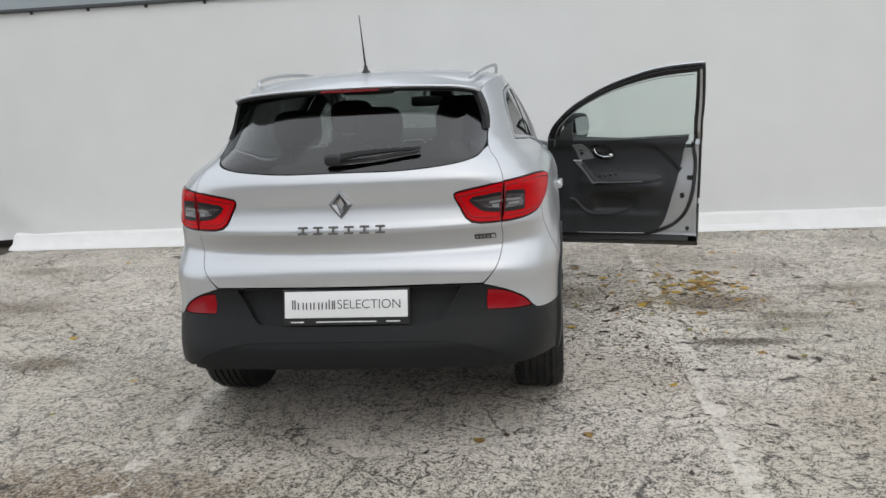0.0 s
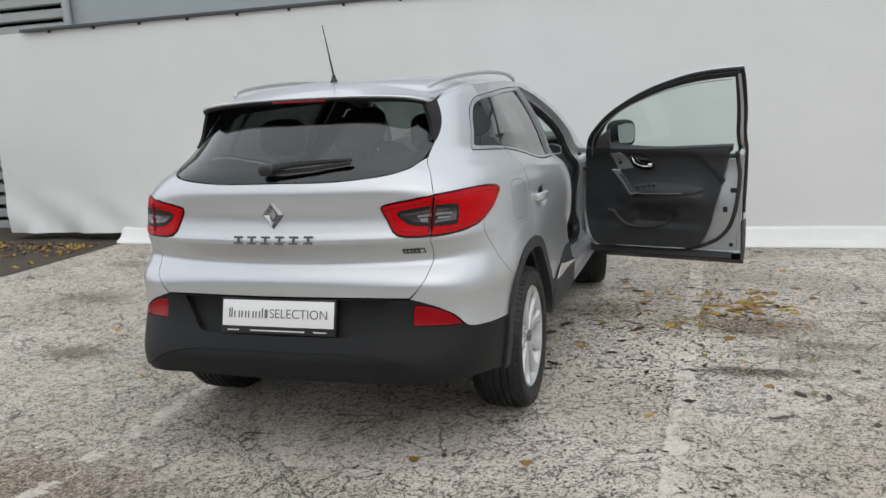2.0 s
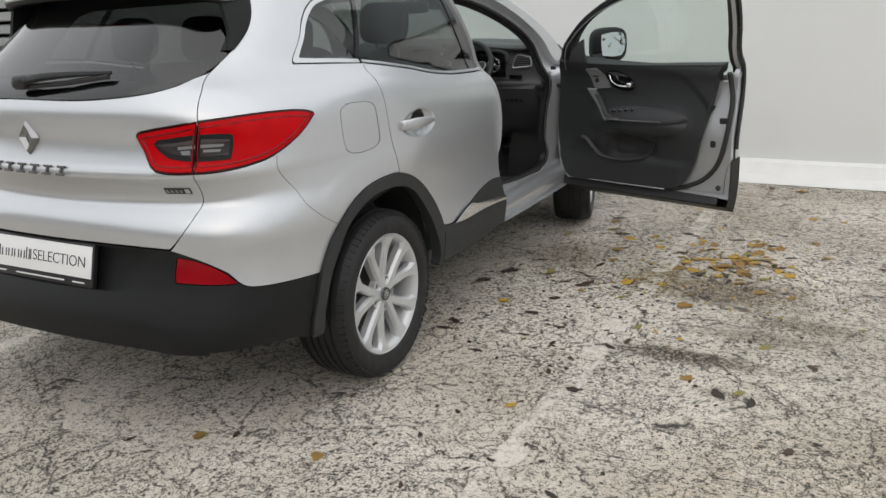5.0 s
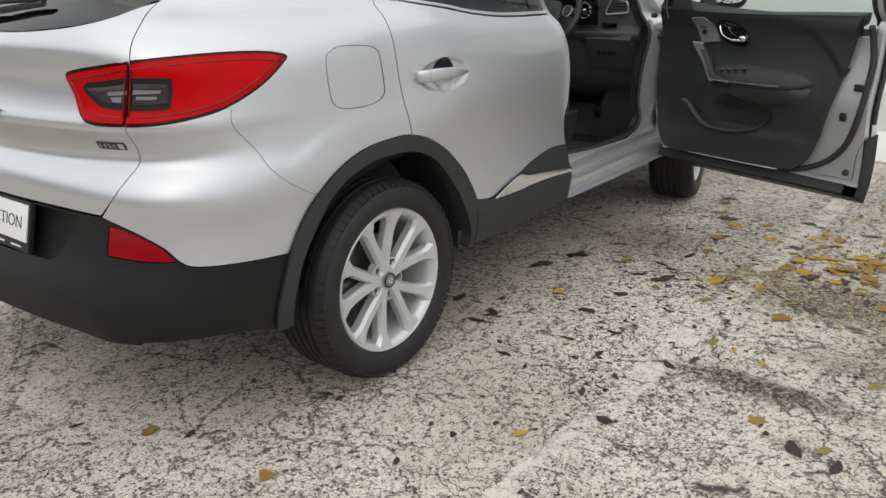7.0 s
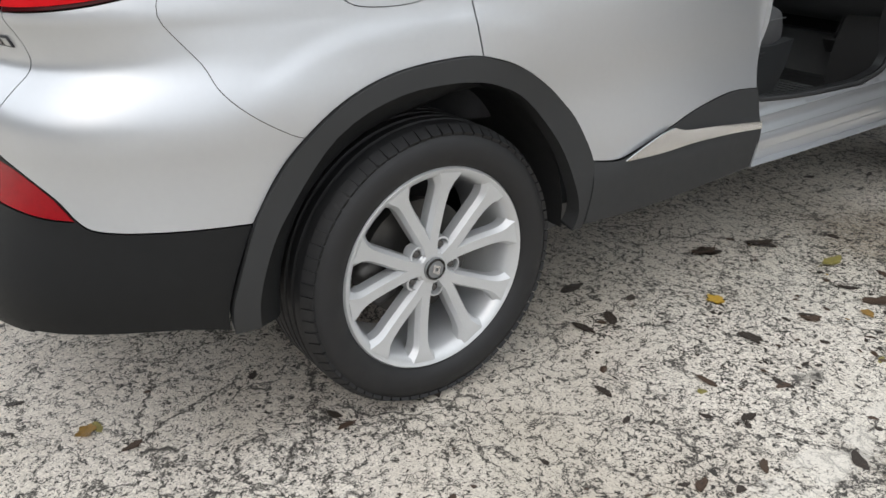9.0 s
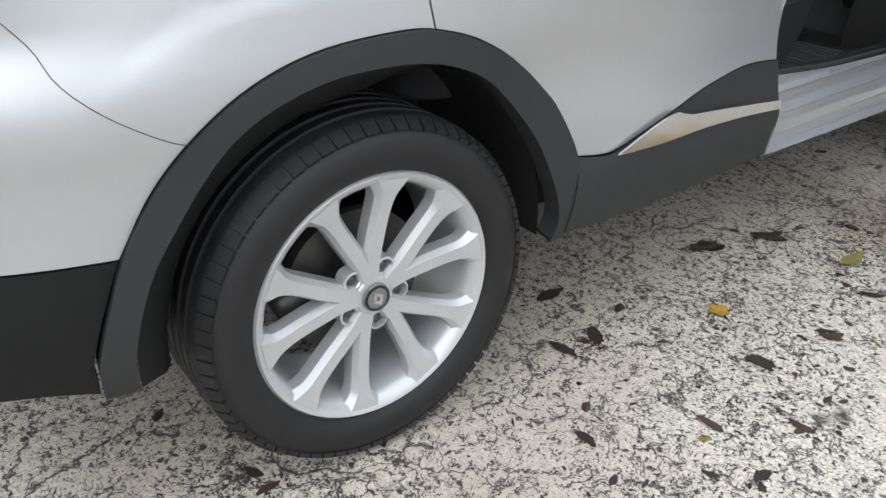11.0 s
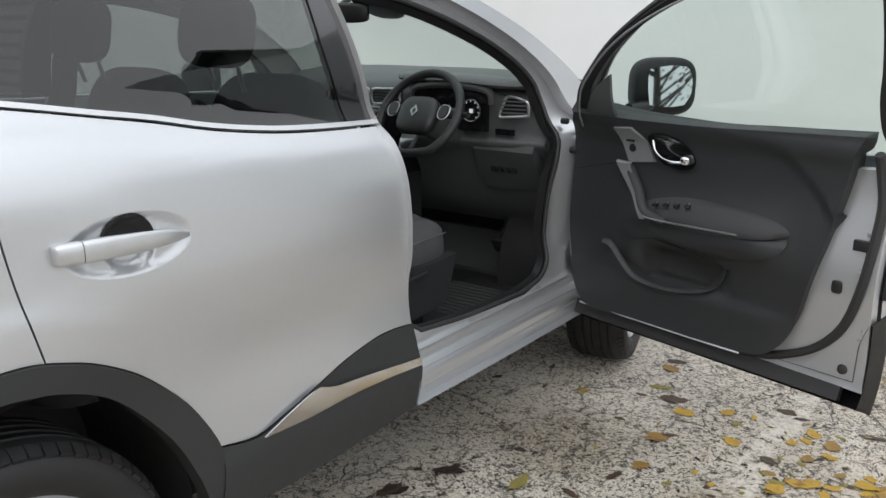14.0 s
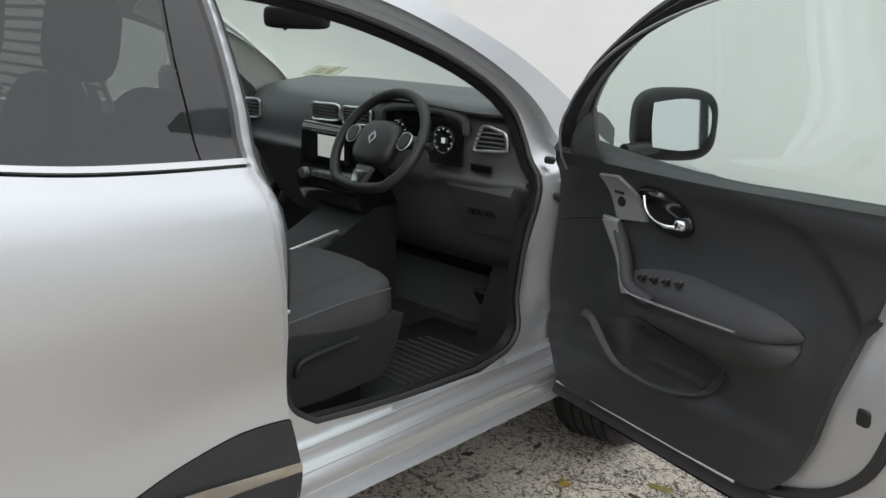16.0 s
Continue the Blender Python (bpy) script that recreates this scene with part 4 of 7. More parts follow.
    panel("inner_skin", sd(shell), TRIM, car, gap=0.06, lift=-0.04, edge=0)
    inner_side = smoothed([(0.87, 1.30), (0.86, 1.4), (0.86, 1.47), (0.95, 1.515), (1.2, 1.54), (2.0, 1.56), (2.46, 1.56)], [(2.46, 1.56), (2.42, 1.52)], [(2.42, 1.52), (2.0, 1.508), (1.62, 1.494), (1.42, 1.482), (1.3, 1.469), (1.23, 1.445), (1.18, 1.40), (1.155, 1.36), (1.15, 1.30)], [(1.15, 1.30), (1.14, 1.25), (0.87, 1.26), (0.87, 1.30)])
    panel("pillar_lining", sd(inner_side), LINING, car, "grey pillar lining", gap=0.05, lift=-0.03, edge=0)

# roof spoiler: silver top, black rear face and underside reaching back to the glass
def spoiler_lip(k):
    return np.array([0.558 * k, 0.385 + 0.05 * abs(k) ** 2.2 + 0.055 * abs(k) ** 14, 1.546 - 0.022 * abs(k) ** 2.5 - 0.014 * abs(k) ** 14])


def on_roof(x, y):
    return roof(x, y) + np.array([0, 0, 0.003])


top_rings, under_rings = [], []
for k in np.linspace(-1, 1, 45):
    q = spoiler_lip(k)
    fore, mid = on_roof(q[0], q[1] + 0.24), on_roof(q[0], q[1] + 0.12)
    mid = 0.5 * mid + 0.5 * (0.5 * (q + fore) + np.array([0, 0, 0.004]))
    top_rings.append([tuple(v) for v in (q + np.array([0, 0.003, -0.012]), q + np.array([0, -0.001, -0.006]), q + np.array([0, 0.003, 0.0]), mid, fore, fore - np.array([0, 0, 0.012]), q + np.array([0, 0.05, -0.012]))])
    under_rings.append([tuple(spoiler_lip(0.985 * k) + np.array(v)) for v in ((0, 0.006, -0.0125), (0, 0.005, -0.018), (0, 0.009, -0.024), (0, 0.02, -0.028), (0, 0.09, -0.023), (0, 0.20, -0.017), (0, 0.20, -0.014), (0, 0.05, -0.0135))])
part("roof_spoiler", loft(top_rings), SILVER, car, "silver roof spoiler over the rear window", smooth=True, angle=35)
part("spoiler_underside", loft(under_rings), CLADDING, car, "black underside of the roof spoiler", smooth=True, angle=50)
lamp_pts = [tuple(spoiler_lip(x / 0.558) + np.array([0, 0.006, -0.0185])) for x in np.linspace(-0.13, 0.13, 9)]
part("high_brake_lamp", tube(lamp_pts, 0.0085, 8, flat=0.6), BRAKE_RED, car, "dark red high-level brake lamp", smooth=True)
part("antenna_base", lathe([(1.594, 0.026), (1.600, 0.025), (1.612, 0.018), (1.625, 0.011), (1.64, 0.0085)], 16, "Z"), SATIN_BLACK, car, smooth=True).location = (0, 0.765, 0.0)
antenna = part("antenna", tube([(0, 0.765, 1.635), (0, 0.74, 1.705), (0.001, 0.715, 1.77), (0.003, 0.675, 1.865)], [0.0055, 0.0042, 0.003, 0.0022], 8), SATIN_BLACK, car, "black whip aerial", smooth=True)


def on_tail(u, z, h=0.0):
    return Vector(skin(u, z) + skin_normal(u, z) * h)


# wiper
pivot, tip = on_tail(-0.02, 1.236, 0.028), on_tail(0.335, 1.27, 0.018)
wip = [pivot, on_tail(0.06, 1.246, 0.036), on_tail(0.18, 1.258, 0.03), tip]
wiper = part("rear_wiper", tube(smooth_line(wip, 5), [0.021 - 0.0009 * i for i in range(16)], 8, flat=0.6), CLADDING, car, "black rear wiper arm", smooth=True)
part("wiper_blade", tube([on_tail(-0.01, 1.232, 0.012), on_tail(0.15, 1.245, 0.012), on_tail(0.325, 1.264, 0.012)], 0.009, 6), RUBBER, wiper)
part("wiper_cap", cushion((0.075, 0.04, 0.05), 3, 8, 14, Matrix.Translation(pivot)), SATIN_BLACK, wiper, smooth=True)

# maker's lozenge: a hollow diamond with bevelled faces
dia = [(0.0, 0.064), (0.05, 0.0), (0.0, -0.064), (-0.05, 0.0)]
bm = bmesh.new()
outer = [bm.verts.new((x, 0.0, z)) for x, z in dia]
ridge = [bm.verts.new((x * 0.68, -0.016, z * 0.72)) for x, z in dia]
inner = [bm.verts.new((x * 0.3, -0.003, z * 0.42)) for x, z in dia]
for p, q in ((outer, ridge), (ridge, inner)):
    for i in range(4):
        j = (i + 1) % 4
        bm.faces.new((p[i], p[j], q[j], q[i]))
at = on_tail(0, 1.074)
moved(bm, Matrix.Translation(at + Vector((0, -0.002, 0))) @ Matrix.Rotation(radians(-4), 4, "X"))
part("badge", bm, DARK_CHROME, hatch, "chrome diamond-shaped badge")
# raised script under it: six plain bright bars
for k in range(6):
    cx = -0.162 + 0.0648 * k
    bm = boxed((-0.02, -0.004, -0.017), (0.02, 0.002, -0.0095))
    box(bm, (-0.02, -0.004, 0.0095), (0.02, 0.002, 0.017))
    box(bm, (-0.0045, -0.0035, -0.0095), (0.0045, 0.002, 0.0095))
    p = on_tail(cx / 1.37, 0.972)
    p.x = cx
    moved(bm, Matrix.Translation(p + Vector((0, -0.002, 0))) @ Matrix.Rotation(radians(-22), 4, "X"))
    part("badge_bar", bm, DARK_STEEL, hatch, "raised dark chrome bar", bevel=0.0012)
eco = panel("eco_badge", [(0.512, 0.903), (0.630, 0.903), (0.630, 0.923), (0.512, 0.923)], INK, hatch, "small dark badge with bright bars", gap=0.02, lift=0.003, edge=0.004)
for k in range(4):
    a = 0.518 + 0.02 * k
    panel("badge_mark", [(a, 0.907), (a + 0.013, 0.907), (a + 0.013, 0.919), (a, 0.919)], DARK_CHROME, eco, gap=0.02, lift=0.004, edge=0.001)
panel("badge_mark", [(0.602, 0.906), (0.624, 0.906), (0.624, 0.920), (0.602, 0.920)], SATIN_CHROME, eco, "small silver mark", gap=0.02, lift=0.004, edge=0.001)

# rear bumper with number-plate hollow, lower valance and reflectors
REFL = smoothed([(0.557, 0.70), (0.62, 0.694), (0.68, 0.682), (0.74, 0.664), (0.79, 0.643), (0.845, 0.608)], [(0.845, 0.608), (0.76, 0.609), (0.66, 0.613), (0.553, 0.617)], [(0.553, 0.617), (0.548, 0.65), (0.557, 0.70)])
HOLLOW = smoothed([(0.0, 0.722), (0.425, 0.72)], [(0.425, 0.72), (0.395, 0.675), (0.36, 0.625), (0.335, 0.592), (0.315, 0.58), (0.28, 0.575), (0.15, 0.573), (0.0, 0.572)])
bumper_half = smoothed(BUMPER_TOP, [(1.183, 0.569), (1.16, 0.49), (1.135, 0.405), (1.12, 0.345)], [(1.12, 0.345), (1.06, 0.368), (0.95, 0.382), (0.85, 0.387), (0.72, 0.39)], [(0.72, 0.39), (0.66, 0.415), (0.6, 0.44), (0.52, 0.468), (0.42, 0.492), (0.3, 0.507), (0.0, 0.512)])
VALANCE = smoothed([(0.0, 0.508), (0.3, 0.503), (0.42, 0.488), (0.52, 0.464), (0.6, 0.436), (0.66, 0.411), (0.718, 0.386)], [(0.718, 0.386), (0.6, 0.388), (0.5, 0.39), (0.42, 0.394), (0.2, 0.398), (0.0, 0.40)])
bumper = panel("rear_bumper", grow(mirrored(bumper_half), -G), CLADDING, car, "dark grey plastic rear bumper", holes=[mirrored(HOLLOW), grow(REFL, 0.001), flip(grow(REFL, 0.001))], gap=0.026, edge=0.05, hole_edge=0.03)
panel("plate_hollow", mirrored(HOLLOW), CLADDING, bumper, "black number-plate hollow", gap=0.04, lift=-0.028, edge=0)
panel("valance", grow(mirrored(VALANCE), 0.006), CLADDING, bumper, "grey lower bumper valance", gap=0.022, lift=lambda u, z: -0.004 - 0.012 * step(0.50, 0.41, z) * step(0.62, 0.42, np.abs(u)), edge=0.05)
for o in (REFL, flip(REFL)):
    panel("reflector", grow(o, -0.002), REFLECTOR_RED, bumper, "red rear reflector", gap=0.02, lift=-0.002, edge=0.02)
# display plate
tiltm = Matrix.Translation((0, 0.046, 0.6615)) @ Matrix.Rotation(radians(-14.5), 4, "X")
holder = part("plate_holder", moved(boxed((-0.268, -0.004, -0.086), (0.268, 0.014, 0.064)), tiltm), SATIN_BLACK, bumper, "black plate holder", bevel=0.003)
plate = part("display_plate", moved(boxed((-0.26, -0.0075, -0.055), (0.26, -0.0035, 0.055)), tiltm), WHITE_PLATE, bumper, "white display plate", bevel=0.001)
face = tiltm @ Matrix.Translation((0, -0.0085, 0)) @ Matrix.Rotation(radians(90), 4, "X")
text("lettering", "SELECTION", 0.054, INK, plate, face @ Matrix.Translation((0.099, -0.002, 0)), 0.0004, 0.98, -0.0006)
for a, b, lo, hi in ((-0.228, -0.213, -0.02, 0.02), (-0.204, -0.178, -0.02, 0.009), (-0.169, -0.146, -0.02, 0.009), (-0.137, -0.111, -0.02, 0.009), (-0.102, -0.08, -0.02, 0.009), (-0.072, -0.066, -0.02, 0.021), (-0.058, -0.045, -0.02, 0.016)):
    bm = boxed((a, -0.0086, lo), (a + 0.005, -0.0076, hi))
    if b - a > 0.012:
        box(bm, (b - 0.005, -0.0086, lo), (b, -0.0076, hi))
    part("lettering_bar", moved(bm, tiltm), INK, plate)
for a, b in ((-0.235, -0.18), (-0.125, 0.128), (0.17, 0.228)):
    part("lettering_bar", moved(boxed((a, -0.006, -0.0745), (b, -0.0042, -0.0695)), tiltm), WHITE_INK, holder)
# exhaust box and underside
part("exhaust", tube(smooth_line([(-0.52, 0.42, 0.30), (-0.48, 0.48, 0.28), (-0.42, 0.6, 0.27), (-0.35, 1.2, 0.27)], 5), 0.03, 10), DARK_STEEL, car, "dark steel exhaust pipe", smooth=True)
part("silencer", cushion((0.5, 0.26, 0.13), 4, 10, 20, pose(-0.1, 0.40, 0.345)), SATIN_BLACK, car, "dark exhaust silencer", smooth=True)
floor_line = [(0.12, 0.42), (0.3, 0.30), (0.75, 0.26), (3.9, 0.24), (4.25, 0.30), (4.25, 0.42), (4.15, 0.42), (3.9, 0.295), (0.8, 0.295), (0.3, 0.42)]
part("underbody", slab(floor_line, -0.60, 0.60, "X"), SATIN_BLACK, car, "black underbody")
part("underbody", slab([(1.40, 0.335), (1.42, 0.27), (3.04, 0.27), (3.06, 0.335)], -0.70, 0.70, "X"), SATIN_BLACK, car)


# wheels: alloy rim with ten spokes in pairs, tyre, brake disc
def spoke(angle, sgn):
    """One arm of a pair: radius, lean from the pair's middle, half width and offset for each section."""
    bm = bmesh.new()
    rings = []
    for r, t, w, x in ((0.036, 0.20, 0.013, 0.0), (0.07, 0.155, 0.0185, 0.001), (0.10, 0.208, 0.0195, 0.002), (0.13, 0.245, 0.0195, 0.003), (0.16, 0.269, 0.0195, 0.005),
                       (0.183, 0.283, 0.0205, 0.008), (0.198, 0.290, 0.0235, 0.011), (0.208, 0.294, 0.0285, 0.013), (0.216, 0.297, 0.036, 0.015), (0.233, 0.303, 0.05, 0.017)):
        a = angle + sgn * t
        d, e = Vector((0, math.cos(a), math.sin(a))), Vector((0, -math.sin(a), math.cos(a)))
        # a flat face with bevelled flanks
        rings.append([bm.verts.new(d * r + e * w * q + Vector((x + h, 0, 0))) for q, h in ((-1.0, -0.04), (-0.97, -0.014), (-0.60, -0.001), (0.60, -0.001), (0.97, -0.014), (1.0, -0.04))])
    for p, q in zip(rings, rings[1:]):
        for i in range(6):
            j = (i + 1) % 6
            bm.faces.new((p[i], p[j], q[j], q[i]))
    bm.faces.new(rings[0]), bm.faces.new(rings[-1])
    return bm


def make_wheel(x, y, s, turn):
    """A wheel built round its own hub: x is outwards."""
    hub = lathe([(-0.035, 0.02), (-0.035, 0.046), (-0.010, 0.044), (-0.002, 0.036), (0.002, 0.0)], 40)
    barrel = lathe([(-0.19, 0.222), (-0.17, 0.212), (-0.06, 0.21), (-0.01, 0.219), (0.008, 0.226), (0.017, 0.237), (0.019, 0.243), (0.013, 0.248), (-0.005, 0.242), (-0.16, 0.23)], 64, close=True)
    rim = part("wheel", barrel, ALLOY, car, "silver ten-spoke alloy wheel", smooth=True, angle=32)
    part("hub", hub, ALLOY, rim, smooth=True, angle=32)
    for k in range(5):
        for sgn in (-1, 1):
            part("spoke", spoke(2 * math.pi * k / 5, sgn), ALLOY, rim, smooth=True, angle=18)
    prof = [(0.008, 0.244), (0.022, 0.252), (0.03, 0.272), (0.032, 0.292), (0.028, 0.307), (0.0265, 0.31), (0.018, 0.325), (0.004, 0.336), (-0.012, 0.341)]
    for k in range(5):
        c = -0.03 - 0.033 * k
        prof += [(c + 0.006, 0.343), (c + 0.004, 0.336), (c - 0.004, 0.336), (c - 0.006, 0.343)]
    prof += [(-0.178, 0.336), (-0.2, 0.32), (-0.208, 0.29), (-0.2, 0.25), (-0.18, 0.24)]
    tyre_bm = lathe(prof, 96, close=True)
    part("tyre", tyre_bm, TYRE, rim, "black rubber tyre", smooth=True, angle=50)
    blocks = bmesh.new()
    for k in range(72):
        a = 2 * math.pi * k / 72
        m = Matrix.Rotation(a, 4, "X") @ Matrix.Translation((0.012, 0, 0.331)) @ Matrix.Rotation(radians(28), 4, "Y")
        box(blocks, (-0.015, -0.0118, -0.006), (0.015, 0.0118, 0.0022), m)
        m = Matrix.Rotation(a + 0.02, 4, "X") @ Matrix.Translation((-0.19, 0, 0.331)) @ Matrix.Rotation(radians(-28), 4, "Y")
        box(blocks, (-0.015, -0.0118, -0.006), (0.015, 0.0118, 0.0022), m)
    part("tread_block", blocks, TYRE, rim)["kind"] = "stuff"
    part("centre_cap", lathe([(0.001, 0.0285), (0.006, 0.0275), (0.008, 0.022), (0.0085, 0.0)], 32), BEZEL, rim, "grey centre cap", smooth=True)
    part("cap_ring", tube([(0.0075, 0.0235 * math.cos(2 * math.pi * i / 28), 0.0235 * math.sin(2 * math.pi * i / 28)) for i in range(28)], 0.003, 6, closed=True), GLOSS_BLACK, rim, "black ring")
    d = [(0.0, 0.017), (0.0125, 0.0), (0.0, -0.017), (-0.0125, 0.0)]
    q = [(a * 0.4, b * 0.4) for a, b in d]
    bm = bmesh.new()
    o, i_ = [bm.verts.new((0.0105, a, b)) for a, b in d], [bm.verts.new((0.0105, a, b)) for a, b in q]
    for k in range(4):
        bm.faces.new((o[k], o[(k + 1) % 4], i_[(k + 1) % 4], i_[k]))
    part("cap_badge", bm, CHROME, rim, "bright diamond")
    for k in range(5):
        a = 2 * math.pi * (k + 0.5) / 5
        c = Vector((0, 0.057 * math.cos(a), 0.057 * math.sin(a)))
        part("bolt_boss", moved(lathe([(-0.035, 0.0215), (-0.006, 0.0205), (-0.005, 0.0165), (-0.034, 0.0155)], 22), Matrix.Translation(c)), ALLOY, rim, smooth=True)
        part("wheel_bolt", moved(lathe([(-0.03, 0.0095), (-0.013, 0.0095), (-0.011, 0.006)], 6), Matrix.Translation(c)), DARK_STEEL, rim, "steel wheel bolt")
    part("brake_disc", lathe([(-0.085, 0.0), (-0.085, 0.075), (-0.075, 0.076), (-0.072, 0.145), (-0.095, 0.145), (-0.1, 0.0)], 48), DARK_STEEL, rim, "grey steel brake disc", smooth=True)
    part("brake_caliper", moved(cushion((0.07, 0.08, 0.13), 4, 8, 16), pose(-0.085, -0.115, 0.03)), DARK_STEEL, rim, "dark brake caliper", smooth=True)
    rim.matrix_basis = Matrix.Translation((x, y, 0.345)) @ Matrix.Diagonal((s, 1, 1, 1)) @ Matrix.Rotation(turn, 4, "X")
    return rim


WHEEL_TURN = radians(26)
first = make_wheel(0.869, 0.908, 1, WHEEL_TURN)
for x, y, s, t, steer in ((-0.869, 0.908, -1, 0.4, 0), (0.855, 3.551, 1, 0.9, 14), (-0.855, 3.551, -1, 0.2, 14)):
    copy_thing(first, Matrix.Translation((x, y, 0.345)) @ Matrix.Rotation(radians(steer), 4, "Z") @ Matrix.Diagonal((s, 1, 1, 1)) @ Matrix.Rotation(t, 4, "X"))
# black liners of the wheel housings
for yc in (0.905, 3.551):
    for s in (1, -1):
        bm = bmesh.new()
        rings = []
        for k in range(25):
            a = radians(-4 + 188 * k / 24)
            r = 0.43
            y, z = yc + r * math.cos(a) * 0.98, 0.36 + r * math.sin(a) * 1.0
            rings.append([bm.verts.new((s * x, y, z)) for x in (0.45, 0.6, 0.845)])
        for p, q in zip(rings, rings[1:]):
            for i in range(2):
                bm.faces.new((p[i], p[i + 1], q[i + 1], q[i]))
        bm.faces.new([r[0] for r in rings])
        part("wheel_housing", bm, RUBBER, car, "black wheel housing liner", smooth=True)
        # rear quarter of the liner folds in close behind the tyre's shoulder
        bm, rings = bmesh.new(), []
        for k in range(15):
            a = radians(62 + 120 * k / 14)
            fold = 0.058 * step(62, 95, 62 + 120 * k / 14)
            rings.append([bm.verts.new((s * x, yc - 0.003 + r * math.cos(a), 0.352 + r * math.sin(a))) for x, r in ((0.868, 0.424), (0.855, 0.424 - 0.75 * fold), (0.838, 0.424 - fold), (0.79, 0.424 - fold), (0.775, 0.43))])
        for p, q in zip(rings, rings[1:]):
            for i in range(4):
                bm.faces.new((p[i], p[i + 1], q[i + 1], q[i]))
        part("liner_fold", bm, CLADDING, car, "black inner arch liner", smooth=True)

# ---- front of the car, roof lining and glazing ----
half_hood = table((2.9, 1.13), (3.3, 1.10), (3.6, 1.065), (3.9, 1.02), (4.2, 0.95), (4.4, 0.86), (4.5, 0.78))


def hood(x, y):
    x, y = np.broadcast_arrays(np.asarray(x, float), np.asarray(y, float))
    return np.stack([x, y, half_hood(y) - 0.09 * (np.abs(x) / 0.75) ** 3], -1)


hood_half = [(0.0, 3.58), (0.35, 3.52), (0.6, 3.40), (0.72, 3.28), (0.755, 3.5), (0.75, 3.9), (0.70, 4.15), (0.55, 4.32), (0.3, 4.40), (0.0, 4.42)]
panel("bonnet", mirrored(smoothed(hood_half)), SILVER, car, "silver bonnet", gap=0.06, edge=0.03, surface=(hood, normal_of(hood)))
YN = 3.9
nose_y = table((0.2, 4.28), (0.35, 4.40), (0.5, 4.44), (0.65, 4.445), (0.8, 4.43), (0.95, 4.36), (1.1, 4.2))


def nose(u, z):
    u, z = np.broadcast_arrays(np.asarray(u, float), np.asarray(z, float))
    phi = np.clip(np.abs(u) / U0, 0, 1)
    w = skin(np.full(u.shape, U0 + YN - YC), z)[..., 0]
    x = w * (1 - (1 - phi) ** 2.2)
    length = nose_y(z) - YN - 0.22 * w * w
    y = nose_y(z) - 0.22 * x * x - length * (1 - np.maximum(1 - (x / w) ** 7, 0) ** (1 / 2.4))
    return np.stack([np.sign(u) * x, y, z], -1)


def nose_normal(u, z):
    return -normal_of(nose)(u, z)


panel("front_bumper", mirrored([(0, 0.5), (U0, 0.5), (U0, 0.74), (0.8, 0.74), (0.3, 0.74), (0, 0.74)]), SILVER, car, "silver front bumper", gap=0.06, surface=(nose, nose_normal))
panel("lower_grille", mirrored([(0, 0.28), (U0, 0.28), (U0, 0.497), (0, 0.497)]), CLADDING, car, "dark grey lower front bumper", gap=0.06, surface=(nose, nose_normal))
panel("grille", mirrored([(0, 0.743), (0.42, 0.743), (0.45, 0.86), (0, 0.87)]), SATIN_BLACK, car, "black front grille", gap=0.06, surface=(nose, nose_normal))
for s in (1, -1):
    o = [(0.46, 0.745), (1.0, 0.80), (1.3, 0.86), (1.1, 0.88), (0.47, 0.86)]
    panel("headlamp", o if s > 0 else flip(o), SMOKE_LENS, car, "clear headlamp", gap=0.05, surface=(nose, nose_normal))
    fender = smoothed([(3.605, 1.06), (3.61, 0.9), (3.61, 0.6), (3.60, 0.52)], [(3.60, 0.52), (3.66, 0.64), (3.75, 0.74), (3.88, 0.81), (4.05, 0.835), (4.2, 0.81), (4.32, 0.74), (4.4, 0.64)], [(4.4, 0.64), (4.4, 0.745)], [(4.4, 0.745), (4.4, 0.93)], [(4.4, 0.93), (4.2, 0.985), (4.0, 1.02), (3.82, 1.045), (3.7, 1.035), (3.605, 1.06)])
    panel("front_wing", fender if s > 0 else flip(fender), SILVER, car, "silver front wing", gap=0.05)
    wing_lip = smoothed([(3.54, 0.35), (3.57, 0.46), (3.60, 0.52), (3.66, 0.64), (3.75, 0.74), (3.88, 0.81), (4.05, 0.835), (4.2, 0.81), (4.32, 0.74), (4.4, 0.64), (4.42, 0.5)], [(4.37, 0.5), (4.33, 0.64), (4.25, 0.70), (4.05, 0.765), (3.88, 0.75), (3.75, 0.68), (3.66, 0.55), (3.60, 0.40), (3.59, 0.35)])
    panel("arch_lip", wing_lip if s > 0 else flip(wing_lip), ARCH_PLASTIC, car, "dark grey plastic wheel arch lip", gap=0.05, lift=0.012, edge=0.05)


# windscreen
def screen(x, t):
    """t runs from the scuttle (0) to the roof (1)."""
    x, t = np.broadcast_arrays(np.asarray(x, float), np.asarray(t, float))
    xe = 0.735 - 0.175 * t ** 1.15
    mid = np.stack([0 * t, 3.62 - 1.20 * t + 0.03 * np.sin(np.pi * t), 1.075 + 0.515 * t + 0.03 * np.sin(np.pi * t)], -1)
    side = np.stack([0 * t, 3.30 - 0.86 * t + 0.03 * np.sin(np.pi * t), 1.075 + 0.465 * t + 0.03 * np.sin(np.pi * t)], -1)
    k = ((np.abs(x) / xe) ** 2.2)[..., None]
    p = mid * (1 - k) + side * k
    p[..., 0] = x
    return p


